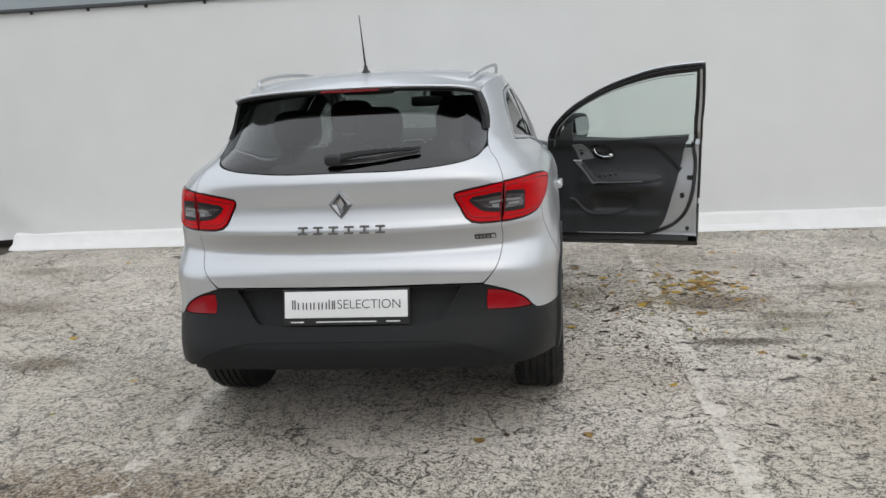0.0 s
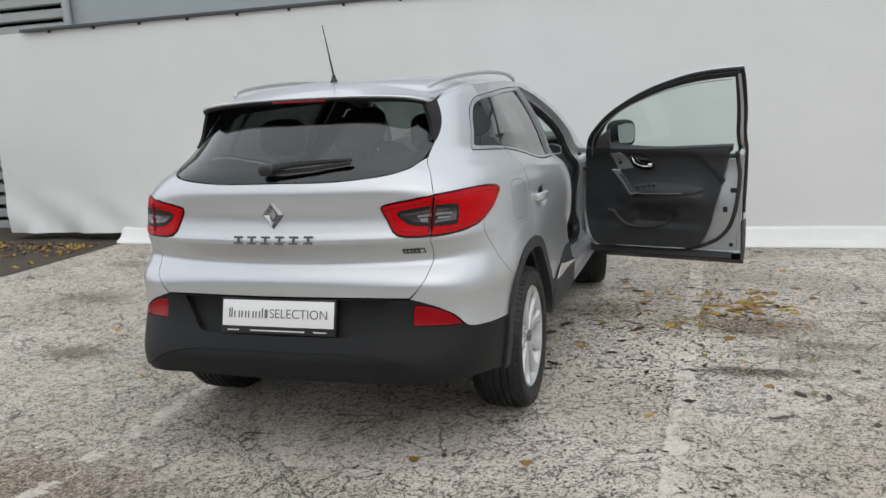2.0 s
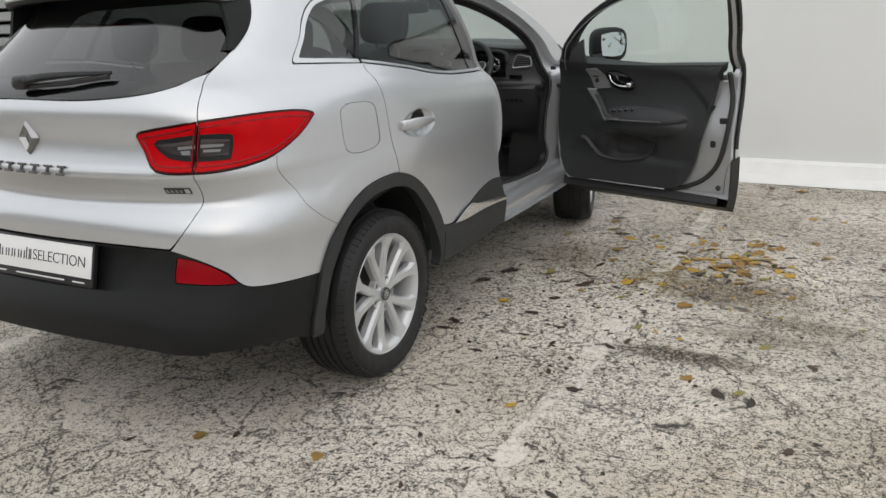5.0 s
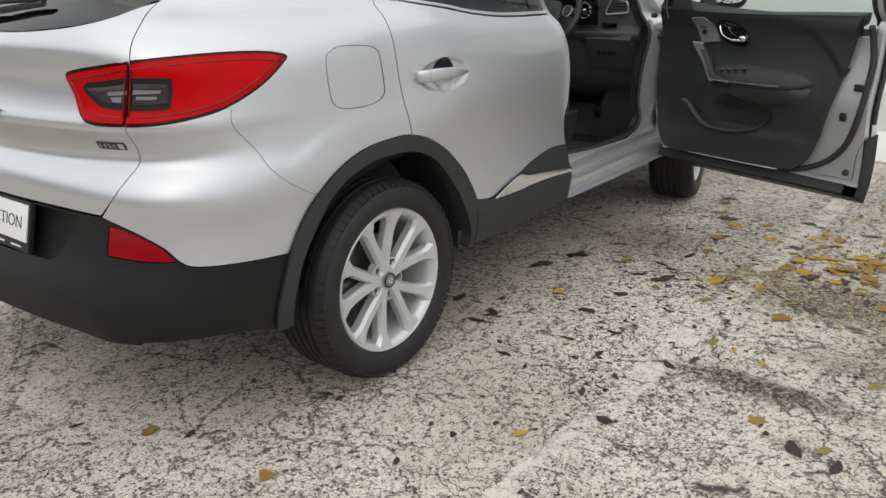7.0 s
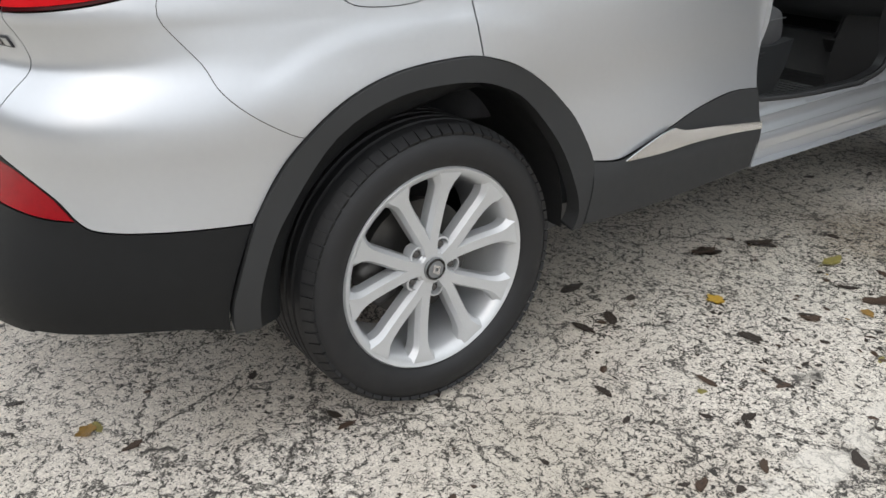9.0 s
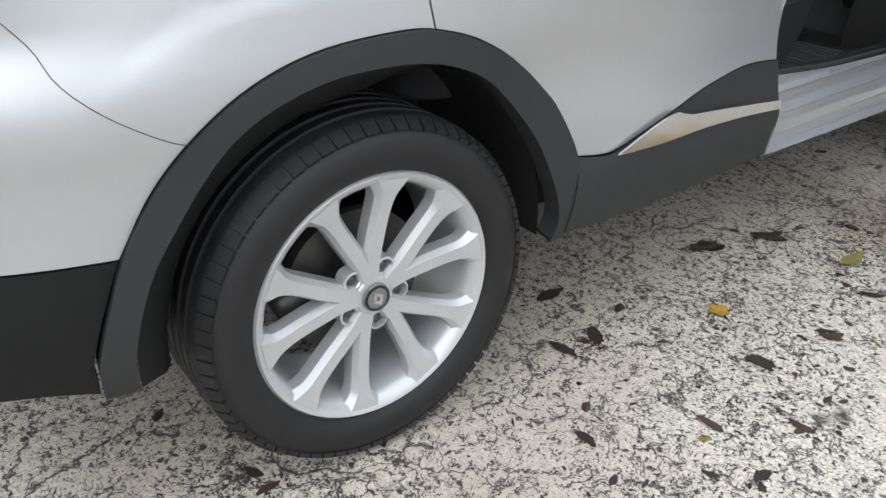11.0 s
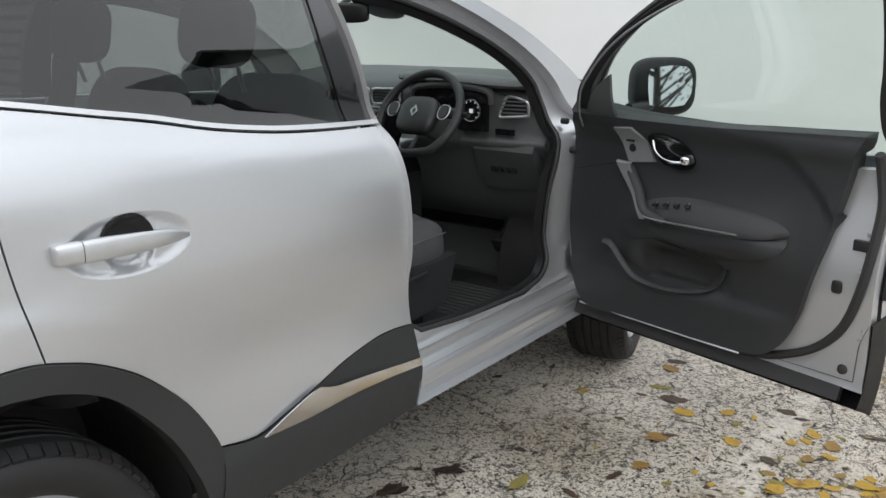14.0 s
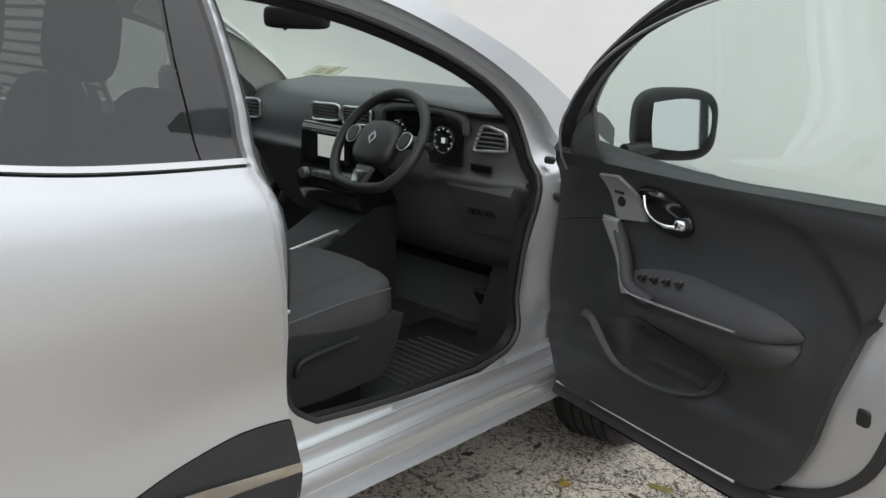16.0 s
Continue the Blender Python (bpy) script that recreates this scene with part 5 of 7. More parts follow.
screen_half = [(0.0, 0.0), (0.35, 0.0), (0.72, 0.02), (0.70, 0.25), (0.655, 0.5), (0.61, 0.75), (0.565, 0.98), (0.3, 0.995), (0.0, 1.0)]
panel("windscreen", mirrored(screen_half), CLEAR_GLASS, car, "clear windscreen", gap=0.08, edge=0.004, surface=(screen, normal_of(screen))).visible_shadow = False
rim = [screen(x, t) for x, t in ((0.735, 0.0), (0.715, 0.2), (0.68, 0.4), (0.645, 0.6), (0.6, 0.8), (0.562, 0.99))]
for s in (1, -1):
    pil = [Vector((s * p[0], p[1], p[2])) for p in rim]
    part("pillar_trim", tube(smooth_line([p + Vector((-s * 0.008, 0.0, -0.012)) for p in pil], 4), 0.026, 10, flat=0.7), LINING, car, "grey windscreen pillar trim", smooth=True)


def lining(x, y):
    p = roof(x, y).copy()
    p[..., 2] -= 0.035
    return p


panel("headlining", mirrored([(0, 0.6), (0.5, 0.66), (0.53, 1.0), (0.55, 1.6), (0.54, 2.2), (0.5, 2.3), (0.3, 2.40), (0, 2.43)]), LINING, car, "pale grey headlining", gap=0.1, edge=0, surface=(lining, normal_of(lining)))

# closed front door of the far side
FRONT_DOOR = smoothed([(2.53, 0.60), (2.532, 0.75), (2.522, 0.86), (2.51, 0.97), (2.503, 1.05), (2.50, 1.128), (2.50, 1.3), (2.51, 1.555)], [(2.51, 1.555), (2.7, 1.54), (2.9, 1.504), (3.1, 1.445), (3.3, 1.357), (3.45, 1.262), (3.54, 1.167), (3.585, 1.07)], [(3.585, 1.07), (3.60, 0.9), (3.60, 0.6), (3.58, 0.36)], [(3.58, 0.36), (3.0, 0.345), (2.535, 0.335)], [(2.535, 0.335), (2.54, 0.5), (2.53, 0.60)])
FRONT_GLASS = smoothed([(2.548, 1.135), (3.0, 1.115), (3.50, 1.10)], [(3.50, 1.10), (3.42, 1.225), (3.27, 1.335), (3.1, 1.405), (2.9, 1.465), (2.7, 1.502), (2.548, 1.517)], [(2.548, 1.517), (2.548, 1.135)])
far_door = panel("front_door", flip(grow(FRONT_DOOR, -G)), SILVER, car, "closed silver front door", holes=[flip(FRONT_GLASS)], gap=0.05)
panel("window", flip(grow(FRONT_GLASS, 0.004)), CLEAR_GLASS, far_door, "clear door window", lift=-0.006, edge=0.003, gap=0.08).visible_shadow = False
panel("door_card", flip(grow(FRONT_DOOR, -0.03)), TRIM, far_door, "black door lining", holes=[flip(FRONT_GLASS)], lift=-0.10, edge=-0.08, gap=0.08)
part("mirror_housing", cushion((0.2, 0.11, 0.16), 4, 10, 20, pose(-1.03, 2.87, 1.14)), SATIN_BLACK, far_door, "black door mirror housing", smooth=True)

# ---- the doorway of the open front door ----
OPENING = smoothed([(2.545, 1.526), (2.543, 1.3), (2.537, 1.15), (2.53, 0.957), (2.534, 0.80), (2.548, 0.67), (2.575, 0.585), (2.64, 0.532)], [(2.64, 0.532), (2.9, 0.508), (3.2, 0.498)], [(3.2, 0.498), (3.335, 0.518), (3.392, 0.57), (3.415, 0.66), (3.432, 0.8), (3.458, 0.95), (3.472, 1.06)], [(3.472, 1.06), (3.485, 1.14), (3.425, 1.248), (3.28, 1.345), (3.09, 1.426), (2.9, 1.482), (2.7, 1.518), (2.545, 1.526)])
FRAME = smoothed([(2.49, 1.535), (2.492, 1.3), (2.488, 1.128), (2.495, 0.97), (2.515, 0.75), (2.515, 0.60), (2.528, 0.495), (2.508, 0.372)], [(2.508, 0.372), (3.0, 0.365), (3.62, 0.36)], [(3.62, 0.36), (3.62, 0.6), (3.62, 0.9), (3.60, 1.07)], [(3.60, 1.07), (3.55, 1.17), (3.46, 1.265), (3.3, 1.362), (3.1, 1.45), (2.9, 1.51), (2.7, 1.545), (2.49, 1.535)])


def doorway_depth(u, z):
    """The sill bulges at its foot and steps inwards to the tread."""
    foot = 1 - step(0.43, 0.475, z)
    jamb = step(0.56, 0.68, z) * step(1.12, 1.04, z) * step(3.3, 3.4, u)
    pillar = step(2.56, 2.52, u) * step(0.62, 0.8, z)
    return -0.045 + 0.03 * pillar + jamb * (-0.04 + 0.085 * np.clip((u - 3.43) / 0.17, 0, 1)) + 0.035 * foot - 0.02 * step(0.485, 0.51, z) * (1 - step(0.56, 0.7, z))


doorway = panel("door_frame", FRAME, SILVER, car, "silver doorway and sill of the open door", holes=[OPENING], gap=0.02, lift=doorway_depth, edge=-0.03, hole_edge=0.014)
panel("opening_trim", grow(OPENING, -0.002), SATIN_BLACK, doorway, "black lining round the doorway", holes=[grow(OPENING, -0.013)], gap=0.02, lift=lambda u, z: doorway_depth(u, z) - 0.016, edge=0.01, hole_edge=0.03)
seal = [tuple(skin(u, z) + skin_normal(u, z) * (float(doorway_depth(np.array(u), np.array(z))) - 0.006)) for u, z in grow(OPENING, -0.006)]
part("door_seal", tube(seal, 0.008, 8, closed=True), RUBBER, doorway, "black rubber door seal", smooth=True)
for u, z in ((3.497, 1.052), (3.494, 0.952)):
    p, n = skin(u, z), skin_normal(u, z)
    part("hinge_bolt", moved(lathe([(-0.05, 0.011), (-0.026, 0.011), (-0.022, 0.006)], 10), Matrix.Translation(p)), SATIN_BLACK, doorway, "dark hinge bolt")
part("check_strap", moved(boxed((-0.06, -0.01, -0.012), (0.03, 0.01, 0.012)), Matrix.Translation(tuple(skin(3.535, 0.783)))), SATIN_BLACK, doorway, "black door check strap", bevel=0.002)
for z in (0.40, 0.447, 0.492):
    ridge = [tuple(skin(u, z) + skin_normal(u, z) * (float(doorway_depth(np.array(u), np.array(z))) - 0.001)) for u in np.linspace(2.56, 3.5, 24)]
    part("sill_bead", tube(ridge, 0.0028, 6), SILVER, doorway, smooth=True)
part("striker", tube([tuple(skin(2.50, 0.83) + np.array(v)) for v in ((-0.05, 0.01, 0), (-0.05, 0.035, 0), (-0.02, 0.035, 0), (-0.02, 0.01, 0))], 0.005, 6), SATIN_CHROME, doorway, "steel door striker")

far_pillar = smoothed([(2.95, 1.47), (3.1, 1.412), (3.27, 1.342), (3.42, 1.232), (3.50, 1.10)], [(3.50, 1.10), (3.78, 1.07)], [(3.78, 1.07), (3.72, 1.15), (3.6, 1.262), (3.42, 1.372), (3.2, 1.465), (2.98, 1.53)], [(2.98, 1.53), (2.95, 1.47)])
panel("pillar_trim", flip(far_pillar), LINING, car, "pale grey windscreen pillar trim", gap=0.05, lift=-0.07, edge=0.01)

# ---- the driver's door, swung wide open ----
HINGE = (0.86, 3.08)
swing = pose(HINGE[0], HINGE[1], 0.03, 0, 0, 75) @ pose(-HINGE[0], -HINGE[1], 0)
OPEN_DOOR = smoothed([(2.5, 0.335), (2.497, 0.58), (2.49, 0.78), (2.485, 0.98), (2.475, 1.128), (2.455, 1.31), (2.44, 1.57)], [(2.44, 1.57), (2.7, 1.552), (2.9, 1.508), (3.1, 1.438), (3.3, 1.335), (3.42, 1.245), (3.51, 1.145), (3.56, 1.05)], [(3.56, 1.05), (3.60, 0.9), (3.60, 0.6), (3.58, 0.36)], [(3.58, 0.36), (3.0, 0.345), (2.5, 0.335)])
OPEN_GLASS = smoothed([(2.54, 1.02), (3.0, 1.015), (3.49, 1.02)], [(3.49, 1.02), (3.39, 1.205), (3.26, 1.315), (3.1, 1.400), (2.9, 1.468), (2.7, 1.510), (2.492, 1.528)], [(2.492, 1.528), (2.51, 1.33), (2.54, 1.02)])
OPEN_GLASS = grow(OPEN_GLASS, 0.011)
open_door = panel("front_door", OPEN_DOOR, SILVER, car, "driver's door standing wide open", holes=[OPEN_GLASS], move=swing, edge=0.04, hole_edge=0.01)


def door_point(y, z, x):
    """A place on the closed door, carried along as it swings."""
    return swing @ Vector((x, y, z))


# pressed inner sheet, seen round the lining's edge
inner_sheet = panel("inner_sheet", grow(OPEN_DOOR, -0.006), SILVER, open_door, "silver inner door sheet", holes=[grow(OPEN_GLASS, 0.012)], lift=lambda u, z: -0.085 + 0.05 * step(1.03, 1.12, z), edge=-0.035, hole_edge=-0.02, gap=0.03, move=swing)
# black window frame
up_ring = smoothed([(2.482, 1.05), (2.46, 1.31), (2.446, 1.564)], [(2.446, 1.564), (2.7, 1.548), (2.9, 1.504), (3.1, 1.434), (3.3, 1.331), (3.42, 1.241), (3.50, 1.145), (3.545, 1.05)], [(3.545, 1.05), (3.49, 1.02)],
                   [(3.49, 1.02), (3.482, 1.077), (3.402, 1.213), (3.268, 1.325), (3.106, 1.410), (2.903, 1.478), (2.701, 1.519), (2.487, 1.536)], [(2.487, 1.536), (2.503, 1.33), (2.53, 1.05)], [(2.53, 1.05), (2.482, 1.05)])
panel("window_frame", up_ring, SATIN_BLACK, open_door, "black window frame", lift=-0.056, edge=-0.035, gap=0.03, move=swing)
panel("window", grow(OPEN_GLASS, 0.006), CLEAR_GLASS, open_door, "clear greenish door window", lift=-0.036, edge=0.004, gap=0.08, move=swing).visible_shadow = False
outer_seal = [p for p in grow(OPEN_DOOR, 0.001) if p[1] > 1.06 or p[0] < 2.51]
first_low = min(range(len(outer_seal)), key=lambda i: outer_seal[i][1] + (9 if outer_seal[i][0] > 2.51 else 0))
outer_seal = outer_seal[first_low:] + outer_seal[:first_low]
part("door_seal", tube([swing @ Vector(skin(u, z) + skin_normal(u, z) * -0.03) for u, z in outer_seal if z > 0.6], 0.010, 8), RUBBER, open_door, "black rubber seal round the door frame", smooth=True)
bead = [(3.495, 1.085), (3.412, 1.222), (3.276, 1.336), (3.11, 1.422), (2.905, 1.491), (2.7, 1.532), (2.50, 1.545)]
part("frame_bead", tube([swing @ Vector(skin(u, z) + skin_normal(u, z) * -0.094) for u, z in smooth_line(bead, 5)], 0.0035, 6), BEZEL, open_door, "grey bead along the window frame", smooth=True)
# rear upright of the frame in body colour
post = smoothed([(2.482, 1.10), (2.462, 1.31), (2.45, 1.555)], [(2.45, 1.555), (2.466, 1.553)], [(2.466, 1.553), (2.48, 1.31), (2.50, 1.10)], [(2.50, 1.10), (2.482, 1.10)])
panel("frame_post", post, SILVER, open_door, lift=-0.064, edge=-0.025, gap=0.03, move=swing)

CARD = smoothed([(3.528, 1.072), (3.557, 0.98), (3.562, 0.877), (3.565, 0.636), (3.55, 0.52), (3.515, 0.42), (3.465, 0.378)], [(3.465, 0.378), (3.16, 0.382), (2.87, 0.388)], [(2.87, 0.388), (2.79, 0.40), (2.737, 0.445), (2.70, 0.53), (2.665, 0.655), (2.63, 0.79), (2.598, 0.93), (2.575, 1.015), (2.554, 1.069)], [(2.554, 1.069), (2.8, 1.062), (3.02, 1.056), (3.3, 1.057), (3.528, 1.064)])


roll_line = table((1.9, 0.55), (2.1, 0.81), (2.196, 0.926), (2.256, 0.978), (2.33, 1.022), (2.408, 1.052), (2.52, 1.078), (2.624, 1.086), (2.815, 1.075), (3.2, 1.04))


def card_relief(u, z):
    """Swells of the moulded lining: top roll, armrest shoulder, map pocket, loudspeaker."""
    y = np.abs(u) - 0.5
    top = 0.012 * np.exp(-((z - 1.03) / 0.03) ** 2) - 0.014 * step(1.035, 1.08, z)
    ridge = 0.014 * step(-0.03, 0.03, z - roll_line(y)) * step(1.045, 1.0, z)
    arm = 0.03 * np.exp(-((z - 0.74) / 0.07) ** 2) * step(2.2, 2.32, y) * step(2.86, 2.72, y)
    pocket = -0.02 * np.exp(-(((z - 0.60) / 0.055) ** 4)) * step(2.38, 2.46, y) * step(2.74, 2.66, y)
    lower = 0.016 * step(0.56, 0.50, z) * step(2.18, 2.3, y)
    speaker = 0.014 * np.exp(-(((y - 2.90) / 0.12) ** 2 + ((z - 0.53) / 0.12) ** 2) ** 2)
    return -0.115 - (top + ridge + arm + pocket + lower + speaker)


def straight_in(u, z):
    """The lining stands off the skin level with it, not square to it."""
    return np.broadcast_to(np.array([1.0, 0.0, 0.0]), np.shape(u) + (3,)).copy()


LEVEL = (skin, straight_in)
card = panel("door_card", CARD, DOOR_TRIM, open_door, "black moulded door lining", lift=card_relief, edge=-0.075, gap=0.016, move=swing, surface=LEVEL)


def on_card(y, z, h=0.0):
    """A place on the lining, h in front of it."""
    u = y + 0.5
    return swing @ (Vector(skin(u, z)) + Vector((float(card_relief(np.array(u), np.array(z))) - h, 0, 0)))


def card_patch(name, outline, material, h, label, edge=0.006, gap=0.02, bulge=0.0):
    o = [(y + 0.5, z) for y, z in outline]
    c = np.mean(o, axis=0)
    size = np.max(np.abs(np.array(o) - c), axis=0)

    def depth(u, z):
        r = np.clip(((u - c[0]) / size[0]) ** 2 + ((z - c[1]) / size[1]) ** 2, 0, 1)
        return card_relief(u, z) - h - bulge * (1 - r) ** 0.5
    return panel(name, o, material, open_door, label, lift=depth, edge=-edge, gap=gap, move=swing, surface=LEVEL)


rnd = lambda pts, per=3: [tuple(p) for p in smooth_line(pts, per, closed=True)]
card_patch("handle_bezel", [(2.862, 1.022), (2.79, 1.028), (2.745, 0.985), (2.712, 0.925), (2.815, 0.913)], BEZEL, 0.010, "grey handle bezel", 0.012)
card_patch("handle_bowl", rnd([(2.735, 0.995), (2.70, 1.015), (2.65, 1.012), (2.60, 0.99), (2.565, 0.95), (2.575, 0.92), (2.62, 0.912), (2.69, 0.93)]), GLOSS_BLACK, 0.011, "black handle bowl", 0.008)
lever = [on_card(2.708, 0.995, 0.018), on_card(2.695, 0.968, 0.032), on_card(2.665, 0.948, 0.04), on_card(2.625, 0.938, 0.04), on_card(2.588, 0.94, 0.026)]
part("door_lever", tube(smooth_line(lever, 5), [0.0036 + 0.0024 * abs(math.cos(i / 20 * math.pi)) for i in range(21)], 10), CHROME, open_door, "chrome inner door lever", smooth=True)
part("lever_pad", cushion((0.034, 0.03, 0.03), 3, 8, 14, Matrix.Translation(on_card(2.59, 0.945, 0.02))), CHROME, open_door, smooth=True)
part("lock_button", tube([on_card(2.80, 0.962, 0.009), on_card(2.80, 0.962, 0.013)], 0.013, 16), SATIN_BLACK, open_door, "round lock button")
part("tweeter_slot", tube([on_card(2.822, 0.985, 0.011), on_card(2.79, 0.985, 0.011)], 0.004, 6), SATIN_BLACK, open_door)
strip = [on_card(2.692, 0.777, 0.036), on_card(2.672, 0.760, 0.042), on_card(2.52, 0.760, 0.042), on_card(2.36, 0.762, 0.036)]
part("grab_strip", tube(smooth_line(strip, 5), 0.0065, 8, flat=0.5), SATIN_CHROME, open_door, "bright grab handle strip", smooth=True)
part("bezel_strip", tube([on_card(2.862, 0.912, 0.012), on_card(2.80, 0.912, 0.016)], 0.006, 8, flat=0.5), SATIN_CHROME, open_door, "short bright strip", smooth=True)
card_patch("grab_strap", [(2.85, 0.908), (2.805, 0.908), (2.755, 0.85), (2.705, 0.785), (2.672, 0.756), (2.712, 0.748), (2.765, 0.81), (2.82, 0.87)], BEZEL, 0.03, "grey grab strap", 0.02)
part("grab_bar", tube(smooth_line([on_card(2.81, 0.90, 0.01), on_card(2.745, 0.835, 0.03), on_card(2.695, 0.777, 0.034), on_card(2.61, 0.755, 0.03)], 5), 0.017, 10, flat=0.7), ARM_PAD, open_door, "grey grab handle", smooth=True)
arm_top = rnd([(2.72, 0.80), (2.60, 0.83), (2.45, 0.832), (2.30, 0.818), (2.235, 0.792), (2.245, 0.768), (2.36, 0.750), (2.5, 0.744), (2.66, 0.745), (2.705, 0.765)])
arm_low = rnd([(2.70, 0.748), (2.58, 0.742), (2.42, 0.744), (2.28, 0.760), (2.235, 0.765), (2.25, 0.72), (2.34, 0.685), (2.47, 0.668), (2.60, 0.680), (2.67, 0.712)])
card_patch("armrest_body", arm_low, DOOR_TRIM, 0.004, "black moulded body of the armrest", 0.02, 0.014, bulge=0.016)
card_patch("armrest", arm_top, ARM_PAD, 0.012, "soft grey armrest", 0.03, 0.014, bulge=0.022)
for k in range(4):
    p = on_card(2.665 - 0.038 * k, 0.800 + 0.004 * k, 0.029)
    part("window_switch", cushion((0.018, 0.032, 0.01), 6, 6, 12, Matrix.Translation(p)), GLOSS_BLACK, open_door, "black window switch", smooth=True)
    part("switch_mark", tube([p + Vector((0.004, -0.006, 0.0085)), p + Vector((0.004, 0.004, 0.0085))], 0.0016, 5), SATIN_CHROME, open_door)
pocket_lip = [on_card(y, z, h) for y, z, h in ((2.885, 0.635, 0.016), (2.85, 0.628, 0.018), (2.80, 0.575, 0.02), (2.76, 0.54, 0.02), (2.70, 0.525, 0.016), (2.60, 0.525, 0.016), (2.50, 0.545, 0.014), (2.45, 0.58, 0.01), (2.42, 0.63, 0.006))]
part("pocket_rim", tube(smooth_line(pocket_lip, 5), [0.0155 - 0.0003 * i for i in range(41)], 8, flat=0.6), DOOR_TRIM, open_door, "grey rim of the door pocket", smooth=True)
card_patch("pocket", [(2.83, 0.60), (2.72, 0.54), (2.60, 0.533), (2.50, 0.552), (2.44, 0.63), (2.50, 0.655), (2.68, 0.685), (2.78, 0.66)], SATIN_BLACK, 0.003, "dark door pocket", 0.002)
split = [on_card(y, z, 0.001) for y, z in ((3.055, 0.865), (2.97, 0.885), (2.86, 0.908))]
part("lining_joint", tube(split, 0.0025, 5), SATIN_BLACK, open_door)
# seal round the lining, latch, plug, plastic foot
def on_sheet(y, z, h=0.0):
    u = y + 0.5
    return swing @ Vector(skin(u, z) + skin_normal(u, z) * (-0.085 - h))


seal_pts = [(2.03, 1.10), (2.025, 1.0), (2.012, 0.88), (2.018, 0.76), (2.035, 0.66), (2.075, 0.55), (2.14, 0.465), (2.22, 0.41), (2.32, 0.375), (2.5, 0.365), (2.75, 0.362), (3.0, 0.362)]
part("door_seal", tube(smooth_line([on_sheet(y, z, 0.006) for y, z in seal_pts], 4), 0.013, 8), RUBBER, open_door, "black rubber door seal", smooth=True)
part("latch", moved(boxed((-0.004, -0.035, -0.016), (0.012, 0.012, 0.014)), Matrix.Translation(on_sheet(2.055, 0.768, 0.012)) @ Matrix.Rotation(radians(75), 4, "Z")), SATIN_BLACK, open_door, "black door latch", bevel=0.003)
# black pad in place of the shaded depth of the sheet's pressed hollow
part("hollow_shade", moved(cushion((0.012, 0.03, 0.038), 4, 8, 14), Matrix.Translation(on_sheet(2.10, 0.66, 0.0)) @ Matrix.Rotation(radians(75), 4, "Z")), SATIN_BLACK, open_door, smooth=True)
part("rubber_plug", moved(lathe([(-0.012, 0.0), (-0.008, 0.012), (0.0, 0.015)], 16), Matrix.Translation(on_sheet(2.066, 0.41, 0.0)) @ Matrix.Rotation(radians(75), 4, "Z")), RUBBER, open_door, "black rubber plug", smooth=True)
for y, z in ((2.035, 0.80), (2.03, 0.735), (2.045, 0.70), (2.03, 0.52), (2.02, 0.55)):
    part("screw_head", moved(lathe([(-0.005, 0.0), (-0.004, 0.006), (0.0, 0.007)], 10), Matrix.Translation(on_sheet(y, z, 0.0)) @ Matrix.Rotation(radians(75), 4, "Z")), SATIN_CHROME, open_door, smooth=True)
bright = [on_sheet(y, z, 0.043) for y, z in ((3.0, 0.366), (2.8, 0.364), (2.5, 0.362), (2.36, 0.364))]
part("sheet_edge", tube(bright, 0.0035, 6), SILVER, open_door, "silver lower edge of the inner sheet", smooth=True)
foot = smoothed([(3.57, 0.288), (3.0, 0.286), (2.502, 0.283)], [(2.502, 0.283), (2.497, 0.42), (2.493, 0.58)], [(2.493, 0.58), (2.505, 0.57), (2.528, 0.50), (2.532, 0.38)], [(2.532, 0.38), (3.0, 0.378), (3.57, 0.385)], [(3.57, 0.385), (3.57, 0.288)])
panel("door_cladding", foot, CLADDING, open_door, "black plastic foot of the door", lift=0.01, edge=0.10, gap=0.025, move=swing)
foot_in = smoothed([(3.55, 0.292), (3.0, 0.291), (2.56, 0.29)], [(2.56, 0.29), (2.56, 0.345)], [(2.56, 0.345), (3.0, 0.358), (3.55, 0.368)], [(3.55, 0.368), (3.55, 0.292)])
panel("foot_seal", foot_in, RUBBER, open_door, "black rubber strip under the door", lift=-0.092, edge=-0.02, gap=0.03, move=swing)
# door mirror
mirror_m = swing @ pose(1.02, 2.895, 1.142, 0, 0, -22)
part("mirror_housing", moved(cushion((0.24, 0.11, 0.20), 3.4, 18, 36), mirror_m), CLADDING, open_door, "black door mirror housing", smooth=True)
part("mirror_foot", tube([door_point(2.89, 1.075, 0.84), door_point(2.885, 1.085, 0.95)], 0.02, 10, flat=1.0), SATIN_BLACK, open_door, smooth=True)
gl = smoothed([(-0.082, -0.052), (-0.088, 0.0), (-0.085, 0.05)], [(-0.085, 0.05), (0.0, 0.06), (0.07, 0.056)], [(0.07, 0.056), (0.09, 0.03), (0.088, -0.02), (0.06, -0.055)], [(0.06, -0.055), (0.0, -0.06), (-0.082, -0.052)])
part("mirror_glass", moved(slab(gl, -0.002, 0.002, "Y"), mirror_m @ pose(-0.004, -0.0560, 0.004, -5.2, 0, 0) @ Matrix.Diagonal((0.95, 1, 1.16, 1))), MIRROR, open_door, "mirror glass")
sail = smoothed([(3.01, 1.065), (2.86, 1.075)], [(2.86, 1.075), (2.845, 1.22)], [(2.845, 1.22), (2.92, 1.16), (2.98, 1.10), (3.01, 1.065)])
